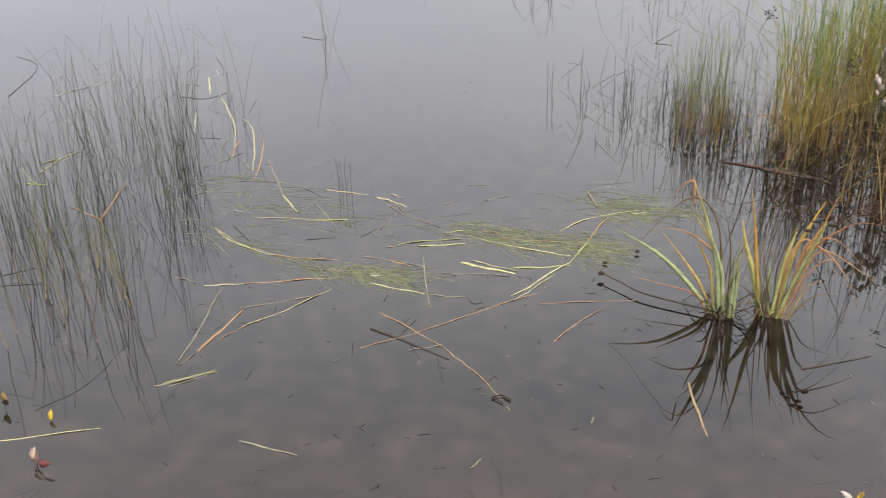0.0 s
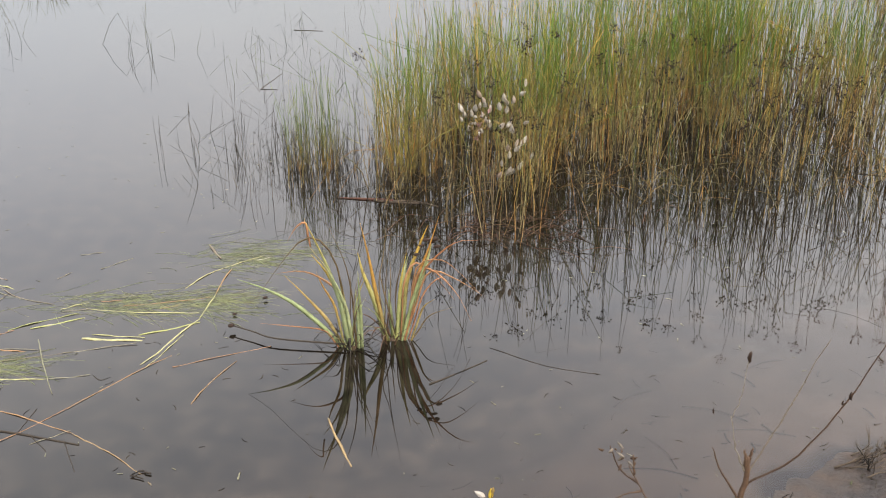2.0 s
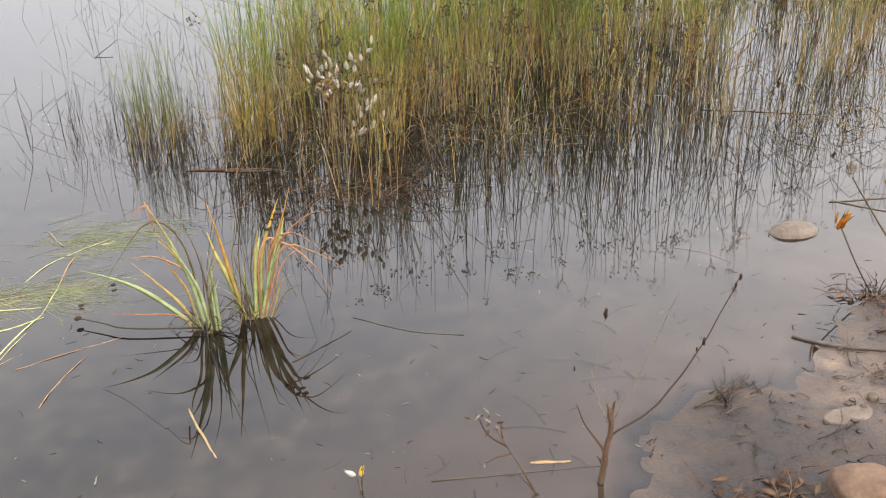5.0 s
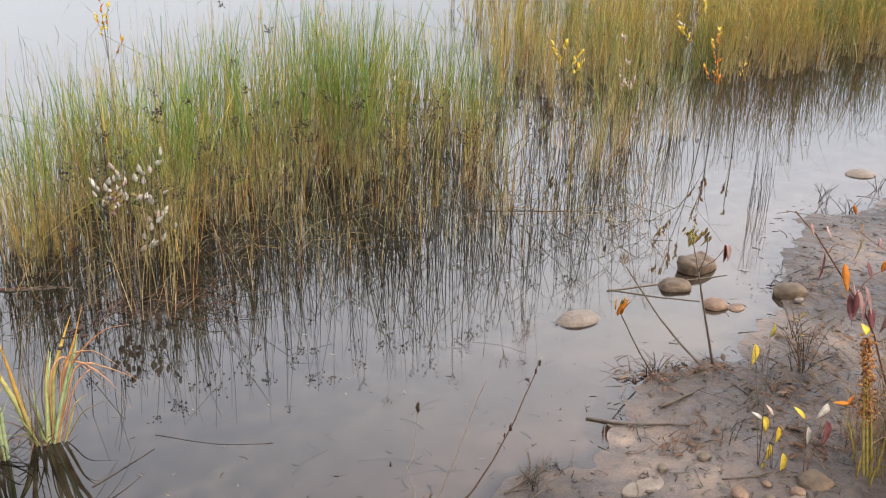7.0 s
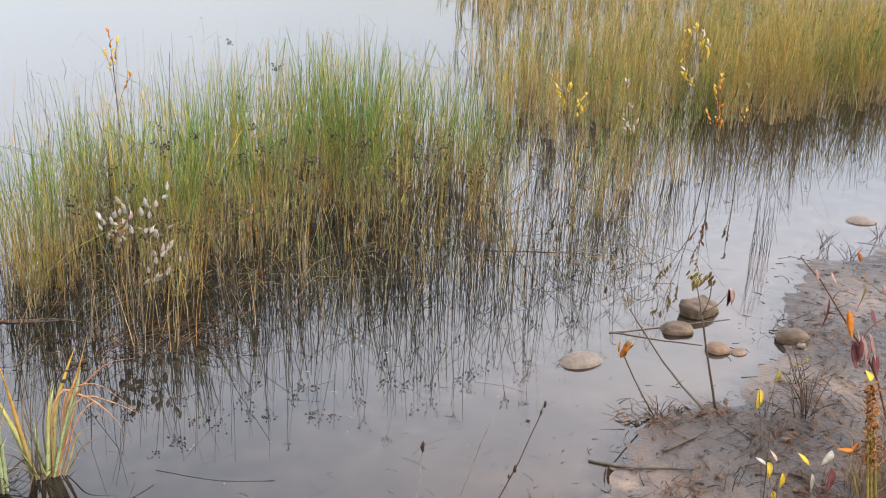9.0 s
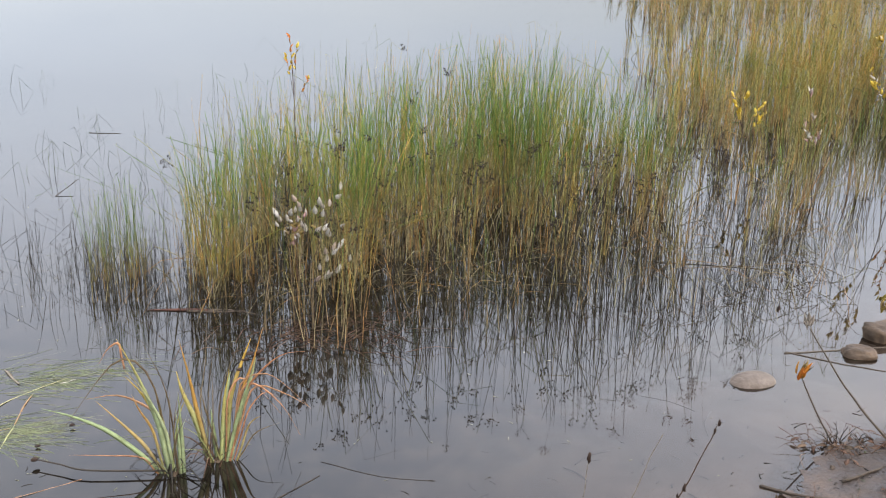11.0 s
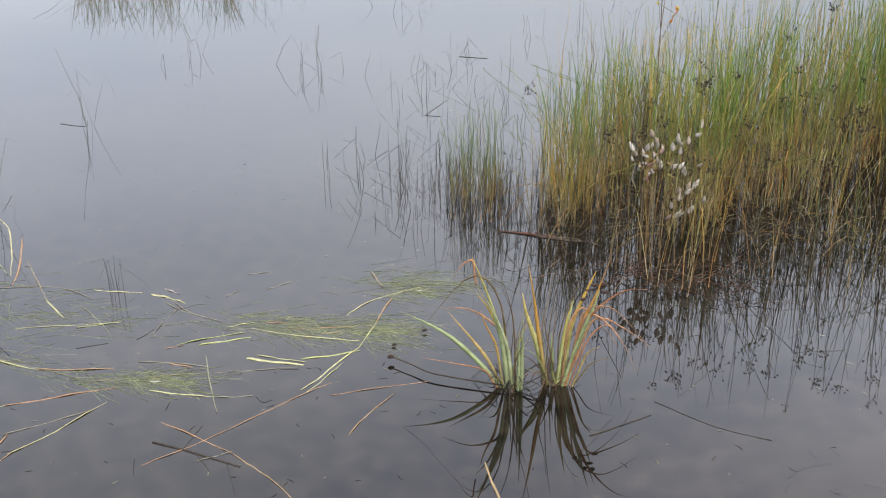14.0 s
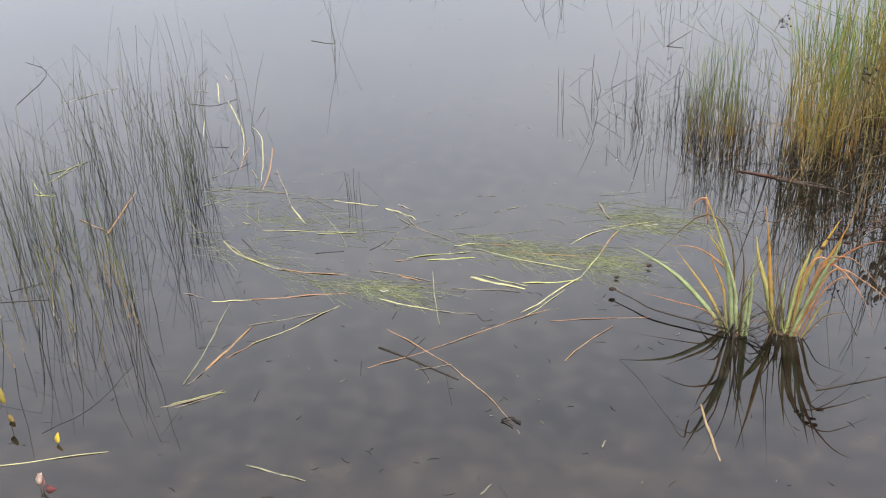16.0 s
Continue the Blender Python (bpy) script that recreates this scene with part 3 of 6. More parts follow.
LEFT = [(-0.18, 3.74), (0.08, 3.54), (0.35, 3.46), (0.6, 3.6), (0.65, 4.4), (0.3, 4.9), (-0.16, 4.7)]
rush_bed("rush_bed", LEFT, [(-0.18, 3.70), (0.08, 3.50), (0.35, 3.42), (0.6, 3.5)], 520, (0.42, 0.78), M_RUSH, rng, "dense corner of green and straw rushes round the willow", sparse=0.2, thin_front=0.3, patch=0.6, tall_at=bed_tall)
FAR_FRONT = [(2.35, 3.72), (2.7, 4.1), (3.0, 4.4), (3.35, 4.85), (3.7, 5.0), (4.2, 5.35), (5.0, 5.8), (5.8, 5.95), (7.5, 6.55), (14, 8.6)]
FAR = FAR_FRONT + [(18, 24), (9.5, 26), (5.4, 14.5), (3.6, 8.6), (2.9, 6.4), (2.4, 4.6)]
NEAR_FAR = FAR_FRONT[:-1] + [(9.0, 7.1), (9.5, 9.5), (5.0, 8.8), (3.3, 7.2), (2.6, 5.6), (2.35, 4.4)]
FAR_SIDE = [(9.5, 26), (5.4, 14.5), (3.6, 8.6), (2.9, 6.4), (2.4, 4.6)]
rush_bed("rush_bed", NEAR_FAR, FAR_FRONT, 6400, (0.36, 0.68), M_RUSH_FAR, rng, "golden-green rushes filling the shallow bay behind the mud", r=0.0024, heads=60, thin_front=lambda x: 1.9 - 1.6 * max(0.0, min(1.0, (x - 3.6) / 1.2)), sparse=0.07, patch=0.75, tall_at=lambda x, y: 1.0 + 0.3 * max(0.0, min(1.0, (x - 4.2) / 1.0)))
rush_bed("rush_bed", FAR, FAR_SIDE + FAR_FRONT, 13000, (0.30, 0.58), M_RUSH_FAR, rng, "far golden-green rush bed spreading towards open water", r=0.0034, thin_front=1.3, sparse=0.05, patch=0.4)
FARLEFT = [(-5.6, 9.6), (-3.9, 9.9), (-3.8, 11.2), (-6.0, 11.5)]
rush_bed("rush_bed", FARLEFT, [(-5.6, 9.6), (-3.9, 9.9)], 420, (0.45, 0.7), M_RUSH, rng, "distant clump of green rushes far out on the pond", r=0.003, lean=0.2)


def sparse_rushes(name, count, spots, heights, material, label, lean=0.2, r=0.0016, broken=0.25, spread=0.2):
    """Thin scattered stems round given centres (x, y, radius, share)."""
    g = Geo()
    total = sum(s[3] for s in spots)
    for x0, y0, rad, share in spots:
        for _ in range(round(count * share / total)):
            a, d = rng.uniform(0, math.tau), rad * rng.random() ** 0.6
            x, y = x0 + d * math.cos(a), y0 + d * math.sin(a)
            rush(g, x, y, rng.uniform(*heights), rng.uniform(0, math.tau), abs(rng.gauss(0, lean)), r * rng.uniform(0.6, 1.3), rng, kink=(rng.uniform(0.04, 0.18) if rng.random() < broken else 0))
    return thing(name, g, material, label, "rushes", "", "stuff")


sparse_rushes("small_rushes", 120, [(-0.54, 3.97, 0.07, 2), (-0.42, 3.97, 0.07, 2), (-0.43, 3.80, 0.16, 1)], (0.16, 0.46), M_RUSH_SHORT, "small thin clump of green rushes in open water", 0.12, 0.0014, broken=0.12)
sparse_rushes("small_rushes", 30, [(-0.16, 3.9, 0.14, 1), (-0.15, 4.4, 0.16, 1), (-0.1, 3.65, 0.12, 1)], (0.25, 0.6), M_RUSH, "thin outer stems beside the rush bed", 0.18, 0.0015, broken=0.15)
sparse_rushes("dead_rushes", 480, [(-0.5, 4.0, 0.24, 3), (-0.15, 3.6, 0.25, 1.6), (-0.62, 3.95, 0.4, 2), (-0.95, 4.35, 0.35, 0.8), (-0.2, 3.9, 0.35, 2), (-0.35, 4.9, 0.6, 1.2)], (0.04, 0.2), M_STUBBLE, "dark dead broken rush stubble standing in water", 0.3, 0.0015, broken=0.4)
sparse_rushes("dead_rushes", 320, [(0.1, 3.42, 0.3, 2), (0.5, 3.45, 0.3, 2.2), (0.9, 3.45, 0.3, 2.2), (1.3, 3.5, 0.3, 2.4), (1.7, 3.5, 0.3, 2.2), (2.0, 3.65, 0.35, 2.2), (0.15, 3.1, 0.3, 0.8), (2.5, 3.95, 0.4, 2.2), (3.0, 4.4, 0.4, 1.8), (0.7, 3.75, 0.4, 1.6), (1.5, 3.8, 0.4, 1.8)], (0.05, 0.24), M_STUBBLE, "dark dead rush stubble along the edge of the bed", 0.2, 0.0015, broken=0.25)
sparse_rushes("dead_rushes", 80, [(0.3, 3.35, 0.25, 0.9), (0.9, 3.4, 0.3, 1.2), (1.5, 3.4, 0.3, 1.2), (0.32, 3.2, 0.1, 0.6), (2.2, 3.6, 0.3, 1)], (0.25, 0.5), M_RUSH, "straw-coloured rushes at the thin front of the bed", 0.2, 0.0014, broken=0.2)
sparse_rushes("thin_rushes", 270, [(-2.34, 2.86, 0.08, 1.7), (-2.4, 2.35, 0.4, 2.2), (-2.05, 1.95, 0.2, 1.6), (-2.75, 2.75, 0.5, 3), (-2.9, 3.3, 0.5, 2.6), (-2.2, 2.6, 0.12, 1.2), (-2.6, 2.3, 0.1, 1.4)], (0.10, 0.5), M_RUSH_DEAD, "thin grey-green rushes standing sparsely in still water", 0.2, 0.0012, broken=0.45)
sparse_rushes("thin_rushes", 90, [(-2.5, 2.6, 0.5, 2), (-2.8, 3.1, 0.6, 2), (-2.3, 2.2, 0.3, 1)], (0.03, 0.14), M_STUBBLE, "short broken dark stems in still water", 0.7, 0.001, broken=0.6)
sparse_rushes("thin_rushes", 46, [(-1.97, 1.78, 0.2, 2), (-2.4, 1.95, 0.25, 2), (-2.1, 2.05, 0.1, 2)], (0.12, 0.32), M_RUSH_SHORT, "short yellow-green rushes near the bank", 0.2, 0.0014)
sparse_rushes("scattered_rushes", 110, [(-2.85, 6.45, 0.3, 1), (-2.0, 6.2, 0.35, 1.4), (-3.14, 9.3, 0.5, 1.5), (-1.7, 8.4, 0.5, 1), (-1.3, 6.2, 0.4, 1.4), (-0.85, 5.6, 0.4, 2), (-0.8, 6.4, 0.4, 1.5), (-3.6, 9.0, 0.5, 1.2), (-0.5, 7.5, 0.8, 2), (0.5, 7.5, 0.9, 2.5), (1.2, 9, 1.2, 2)], (0.06, 0.26), M_RUSH_DEAD, "scattered broken rush stems far out on open water", 0.45, 0.0017, broken=0.5)
sparse_rushes("scattered_rushes", 300, [(0.4, 6.4, 0.6, 1), (1.2, 7.0, 0.9, 1.6), (2.2, 7.4, 0.9, 2), (2.6, 6.6, 0.6, 1.6), (3.2, 8.6, 1.0, 1.6), (0.0, 6.0, 0.4, 0.8), (1.8, 8.5, 1.2, 1.2)], (0.12, 0.5), M_RUSH_FAR, "thin scattered rushes behind the bed in open water", 0.16, 0.002, broken=0.2)
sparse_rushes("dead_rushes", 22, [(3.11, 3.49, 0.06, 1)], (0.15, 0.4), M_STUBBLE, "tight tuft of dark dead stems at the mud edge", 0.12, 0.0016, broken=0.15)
sparse_rushes("scattered_rushes", 5, [(-2.75, 4.8, 0.06, 1)], (0.2, 0.5), M_RUSH_DEAD, "few tall dark stems alone in open water", 0.35, 0.0014, broken=0.7)
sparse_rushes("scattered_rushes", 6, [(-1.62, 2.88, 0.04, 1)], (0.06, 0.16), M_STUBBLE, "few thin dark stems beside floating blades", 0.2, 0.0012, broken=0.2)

for tx, ty, num in ((3.05, 4.6, 60), (3.5, 4.75, 50), (2.65, 4.25, 40)):
    g = Geo()
    for _ in range(num):
        out, off = rng.uniform(0, math.tau), abs(rng.gauss(0, 0.09))
        rush(g, tx + math.cos(out) * off, ty + math.sin(out) * off, rng.uniform(0.18, 0.6), out + rng.gauss(0, 0.9), off + abs(rng.gauss(0, 0.16)), rng.uniform(0.0014, 0.0026), rng, kink=(rng.uniform(0.05, 0.2) if rng.random() < 0.15 else 0))
    thing("rush_tussock", g, M_RUSH, "loose tussock of green rushes in the shallow bay", "rushes", "rush tussocks", "stuff")

# dark stems added inside the bed, their colour standing for the shade there
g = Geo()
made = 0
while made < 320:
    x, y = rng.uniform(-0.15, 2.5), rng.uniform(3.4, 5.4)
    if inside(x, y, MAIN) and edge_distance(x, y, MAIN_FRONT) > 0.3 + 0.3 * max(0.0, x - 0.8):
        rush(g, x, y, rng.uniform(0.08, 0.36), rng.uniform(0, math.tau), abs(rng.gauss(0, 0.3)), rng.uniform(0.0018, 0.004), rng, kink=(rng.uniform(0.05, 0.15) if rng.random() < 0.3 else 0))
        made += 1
thing("dead_rushes", g, M_STUBBLE, "dark stems added for the shade deep inside the rush bed", "rushes", "", "stuff")
# tall thin flowering stems at the water edge
g, seeds = Geo(), Geo()
for i in range(190):
    u = rng.random() * (len(MAIN_FRONT) - 3.01) + 2
    p, q = MAIN_FRONT[int(u)], MAIN_FRONT[int(u) + 1]
    x, y = p[0] + (q[0] - p[0]) * (u % 1) + rng.gauss(0, 0.08), p[1] + (q[1] - p[1]) * (u % 1) + rng.uniform(-0.14, 0.3)
    tip = rush(g, x, y, rng.uniform(0.36, 0.66), rng.gauss(-1.57, 1.2), min(0.3, abs(rng.gauss(0, 0.11))), rng.uniform(0.0012, 0.002), rng, droop=rng.uniform(0, 0.6))
    if i % 3 == 0:
        seed_head(seeds, tip, rng, rng.uniform(0.035, 0.07))
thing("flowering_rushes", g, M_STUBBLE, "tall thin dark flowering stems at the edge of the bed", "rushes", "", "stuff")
thing("rush_seed_heads", seeds, M_SEED, "hanging dark seed clusters on thin stems", "seed heads", "", "stuff")

# tangled fallen straw at the waterline of the beds
g = Geo()
for _ in range(420):
    x = rng.uniform(-0.2, 2.6)
    y = 3.45 + 0.25 * math.sin(x * 2.2) * 0.4 + abs(rng.gauss(0.0, 0.3))
    a, l = rng.uniform(0, math.tau), rng.uniform(0.12, 0.4)
    z = rng.choice((rng.uniform(0.002, 0.06), rng.uniform(0.06, 0.34)))
    g.tube(curve_points([(x, y, z), (x + math.cos(a) * l * 0.5, y + math.sin(a) * l * 0.5, z + rng.uniform(0, 0.12)), (x + math.cos(a) * l, y + math.sin(a) * l, rng.uniform(0.002, 0.03))], 5), 0.0014, 0.0007, 3)
thing("fallen_straw", g, plant("straw_fallen", STRAW, 0.6, 40, None, True, 0.1), "fallen straw-brown stems tangled at the waterline", "straw", "", "stuff")

g = Geo()
for _ in range(120):
    x, y = rng.gauss(0.3, 0.2), 3.27 + rng.gauss(0, 0.1)
    a, l, z = rng.gauss(0, 0.9), rng.uniform(0.04, 0.2), rng.uniform(0.001, 0.015)
    g.tube(curve_points([(x, y, z), (x + math.cos(a) * l * 0.5, y + math.sin(a) * l * 0.5, z + rng.uniform(0, 0.03)), (x + math.cos(a) * l, y + math.sin(a) * l, 0.002)], 5), 0.0014, 0.0006, 3)
thing("fallen_straw", g, M_HEAP, "dark brown tangle of rotting stems on the water", "straw", "", "stuff")

# ---- blade-leaved tuft in the water ----
TUFT_LOOK = {"G": (M_BLADE_G, "yellow-green leaf blade with an orange tip"), "Y": (M_BLADE_Y, "yellow leaf blade"), "O": (M_BLADE_O, "orange withered leaf blade"), "R": (M_BLADE_R, "rust-red drooping leaf blade"), "T": (M_BLADE_T, "tan dead leaf blade")}
tuft = holder("waterside_iris", (-0.13, 2.44, 0.0), "tuft of yellow-green and orange sword leaves in water", "plant")


def tuft_blade(key, width, *pts):
    """One sword leaf of the tuft, from its foot to its tip."""
    g = Geo()
    mid = Vector(pts[0]).lerp(Vector(pts[1]), 0.5)
    way = Vector(pts[-1]) - Vector(pts[0])
    width *= {"G": 1.3, "Y": 1.3, "O": 1.15, "R": 1.15}.get(key, 0.8)
    blade(g, [pts[0], mid, *pts[1:]], width, way.cross(Vector((rng.uniform(-0.5, 0.5), -1, 0.3))), 13, 0.05, 0.8)
    part("leaf_blade", g, TUFT_LOOK[key][0], tuft, TUFT_LOOK[key][1])


tuft_blade("G", 0.0119, (-0.190, 2.420, -0.030), (-0.215, 2.409, 0.165), (-0.249, 2.399, 0.294), (-0.297, 2.388, 0.426))
tuft_blade("G", 0.0092, (-0.179, 2.420, -0.030), (-0.199, 2.402, 0.151), (-0.238, 2.384, 0.267), (-0.283, 2.367, 0.350))
tuft_blade("Y", 0.0079, (-0.184, 2.420, -0.030), (-0.203, 2.417, 0.161), (-0.216, 2.413, 0.252))
tuft_blade("G", 0.0079, (-0.168, 2.420, -0.030), (-0.164, 2.397, 0.118), (-0.164, 2.375, 0.216))
tuft_blade("G", 0.0092, (-0.158, 2.420, -0.030), (-0.155, 2.390, 0.158), (-0.154, 2.361, 0.279))
tuft_blade("Y", 0.0092, (-0.177, 2.420, -0.030), (-0.200, 2.418, 0.124), (-0.245, 2.416, 0.242), (-0.289, 2.414, 0.307))
tuft_blade("O", 0.0092, (-0.195, 2.420, -0.030), (-0.260, 2.446, 0.081), (-0.318, 2.471, 0.140), (-0.383, 2.497, 0.200))
tuft_blade("G", 0.0106, (-0.190, 2.420, -0.030), (-0.276, 2.435, 0.066), (-0.356, 2.449, 0.134), (-0.437, 2.464, 0.173), (-0.519, 2.478, 0.198))
tuft_blade("R", 0.0066, (-0.192, 2.420, -0.030), (-0.216, 2.433, 0.170), (-0.272, 2.446, 0.217), (-0.329, 2.459, 0.232), (-0.403, 2.472, 0.218))
tuft_blade("T", 0.0066, (-0.184, 2.420, -0.030), (-0.213, 2.414, 0.251), (-0.249, 2.409, 0.341), (-0.302, 2.403, 0.360), (-0.366, 2.397, 0.295), (-0.441, 2.391, 0.192), (-0.500, 2.386, 0.138))
tuft_blade("R", 0.0053, (-0.289, 2.420, 0.327), (-0.299, 2.425, 0.398), (-0.327, 2.431, 0.382), (-0.356, 2.436, 0.335))
tuft_blade("O", 0.0066, (-0.203, 2.420, -0.030), (-0.231, 2.411, 0.146), (-0.260, 2.403, 0.213), (-0.273, 2.394, 0.262))
tuft_blade("T", 0.0053, (-0.174, 2.420, -0.030), (-0.179, 2.406, 0.185), (-0.194, 2.392, 0.297), (-0.239, 2.378, 0.430))
tuft_blade("T", 0.0040, (-0.171, 2.420, -0.030), (-0.175, 2.402, 0.151), (-0.140, 2.385, 0.266), (-0.115, 2.367, 0.377))
tuft_blade("T", 0.0053, (-0.203, 2.420, -0.030), (-0.252, 2.458, 0.023), (-0.309, 2.495, 0.009))
tuft_blade("R", 0.0040, (-0.203, 2.420, -0.030), (-0.268, 2.427, 0.054), (-0.366, 2.434, 0.065), (-0.456, 2.442, 0.071))
tuft_blade("O", 0.0106, (-0.082, 2.460, -0.030), (-0.113, 2.448, 0.163), (-0.127, 2.436, 0.276), (-0.147, 2.424, 0.398))
tuft_blade("Y", 0.0119, (-0.082, 2.460, -0.030), (-0.123, 2.486, 0.124), (-0.155, 2.512, 0.202), (-0.169, 2.538, 0.253))
tuft_blade("G", 0.0092, (-0.066, 2.460, -0.030), (-0.077, 2.491, 0.102), (-0.081, 2.523, 0.141))
tuft_blade("G", 0.0106, (-0.058, 2.460, -0.030), (-0.046, 2.480, 0.127), (-0.031, 2.499, 0.209), (-0.021, 2.519, 0.249))
tuft_blade("G", 0.0119, (-0.041, 2.460, -0.030), (-0.000, 2.479, 0.146), (0.032, 2.499, 0.227), (0.053, 2.518, 0.307))
tuft_blade("G", 0.0092, (-0.049, 2.460, -0.030), (-0.008, 2.447, 0.136), (0.023, 2.434, 0.242), (0.049, 2.421, 0.325))
tuft_blade("Y", 0.0079, (-0.062, 2.460, -0.030), (-0.040, 2.450, 0.198), (-0.022, 2.440, 0.295))
tuft_blade("T", 0.0053, (-0.057, 2.460, -0.030), (-0.057, 2.470, 0.151), (-0.034, 2.480, 0.254), (0.016, 2.490, 0.364))
tuft_blade("O", 0.0079, (-0.041, 2.460, -0.030), (-0.000, 2.476, 0.184), (0.040, 2.491, 0.285), (0.073, 2.507, 0.386))
tuft_blade("Y", 0.0092, (-0.049, 2.460, -0.030), (-0.021, 2.482, 0.199), (0.016, 2.504, 0.296), (0.039, 2.527, 0.344))
tuft_blade("T", 0.0040, (-0.090, 2.460, -0.030), (-0.106, 2.484, 0.180), (-0.089, 2.507, 0.277), (-0.075, 2.531, 0.424))
tuft_blade("T", 0.0040, (-0.098, 2.460, -0.030), (-0.079, 2.432, 0.243), (-0.051, 2.404, 0.427))
tuft_blade("T", 0.0053, (-0.074, 2.460, -0.030), (-0.041, 2.473, 0.131), (0.027, 2.487, 0.193))
tuft_blade("R", 0.0053, (-0.049, 2.460, -0.030), (-0.032, 2.469, 0.188), (-0.000, 2.479, 0.246), (0.048, 2.488, 0.214), (0.115, 2.497, 0.114))
tuft_blade("R", 0.0053, (-0.049, 2.460, -0.030), (0.040, 2.464, 0.223), (0.120, 2.467, 0.198), (0.189, 2.471, 0.149))
tuft_blade("R", 0.0053, (-0.041, 2.460, -0.030), (0.016, 2.450, 0.216), (0.070, 2.439, 0.292), (0.124, 2.429, 0.335), (0.181, 2.418, 0.344))
tuft_blade("R", 0.0053, (-0.041, 2.460, -0.030), (0.011, 2.461, 0.224), (0.056, 2.463, 0.227), (0.121, 2.464, 0.154), (0.164, 2.466, 0.061))
tuft_blade("R", 0.0040, (-0.041, 2.460, -0.030), (0.008, 2.446, 0.250), (0.074, 2.432, 0.278), (0.125, 2.418, 0.247), (0.191, 2.404, 0.178))
tuft_blade("R", 0.0040, (-0.033, 2.460, -0.030), (0.024, 2.487, 0.142), (0.070, 2.513, 0.180), (0.108, 2.540, 0.147))
tuft_blade("G", 0.0079, (-0.090, 2.460, -0.030), (-0.104, 2.494, 0.082), (-0.121, 2.528, 0.119))
tuft_blade("T", 0.0053, (-0.033, 2.460, -0.030), (0.041, 2.469, 0.078), (0.114, 2.478, 0.101))
tuft_blade("O", 0.0053, (-0.025, 2.460, -0.030), (0.024, 2.449, 0.117), (0.059, 2.438, 0.150))
for i in range(16):
    bx, by = ((-0.19, 2.42), (-0.075, 2.46))[i % 2]
    a, h = rng.uniform(0, math.tau), rng.uniform(0.05, 0.26)
    g, ln = Geo(), rng.uniform(0.02, 0.12)
    blade(g, [(bx + rng.gauss(0, 0.015), by + rng.gauss(0, 0.015), -0.04), (bx + math.cos(a) * ln * 0.4, by + math.sin(a) * ln * 0.4, h * 0.6), (bx + math.cos(a) * ln, by + math.sin(a) * ln, h)], rng.uniform(0.002, 0.005), (1, rng.uniform(-0.6, 0.6), 0), 8, 0.05, 0.8)
    k = "GTTYT"[i % 5]
    part("leaf_blade", g, TUFT_LOOK[k][0], tuft, TUFT_LOOK[k][1])
for i in range(34):
    bx, by = ((-0.19, 2.42), (-0.075, 2.46))[i % 2]
    a, ln = rng.uniform(0, math.tau), rng.uniform(0.05, 0.16)
    g = Geo()
    blade(g, [(bx + rng.gauss(0, 0.02), by + rng.gauss(0, 0.02), -0.02), (bx + math.cos(a) * ln * 0.5, by + math.sin(a) * ln * 0.5, rng.uniform(0.02, 0.07)), (bx + math.cos(a) * ln, by + math.sin(a) * ln, rng.choice((0.002, 0.002, 0.05, 0.09)))], rng.uniform(0.004, 0.007), (math.sin(a), -math.cos(a), 0), 7, 0.05, 0.8)
    part("dead_leaf", g, M_HEAP if i % 2 else M_STUBBLE, tuft, "dark rotting leaf at the waterline")
g = Geo()
g.tube(curve_points([(-0.2, 2.412, 0.015), (-0.41, 2.443, 0.018), (-0.49, 2.484, 0.02), (-0.555, 2.519, 0.02)], 12), 0.0028, 0.0018, 6)
part("seed_stalk", g, M_TWIG, tuft, "dark bent seed stalk lying on water")
for c, s in (((-0.562, 2.522, 0.02), (0.018, 0.011, 0.010)), ((-0.493, 2.72, 0.01), (0.013, 0.009, 0.008)), ((-0.572, 2.62, 0.006), (0.013, 0.008, 0.007)), ((0.05, 2.51, 0.298), (0.02, 0.008, 0.007)), ((0.02, 2.505, 0.29), (0.016, 0.007, 0.006)), ((0.065, 2.53, 0.275), (0.02, 0.009, 0.009)), ((0.035, 2.5, 0.31), (0.018, 0.01, 0.008)), ((0.058, 2.5, 0.312), (0.016, 0.009, 0.012)), ((0.005, 2.49, 0.268), (0.014, 0.008, 0.008))):
    g = Geo()
    g.lump(c, tuple(0.62 * q for q in s), 0.3, 0.25, rng.random() * 9, 2)
    part("seed_pod", g, M_SEED, tuft, "dark brown ripe seed pod")
g = Geo()
g.tube(curve_points([(-0.06, 2.47, 0.0), (-0.039, 2.51, 0.165), (-0.006, 2.51, 0.273), (0.052, 2.51, 0.297)], 9), 0.0022, 0.0014, 5)
part("seed_stalk", g, M_TWIG, tuft, "dark bent seed stalk")
g = Geo()
for c in ((-0.19, 2.42), (-0.075, 2.46)):
    g.lump((c[0], c[1], -0.035), (0.032, 0.028, 0.042), 0.2, 0.5, c[0] * 9, 3)
part("root_crown", g, M_HEAP, tuft, "dark matted root crown")


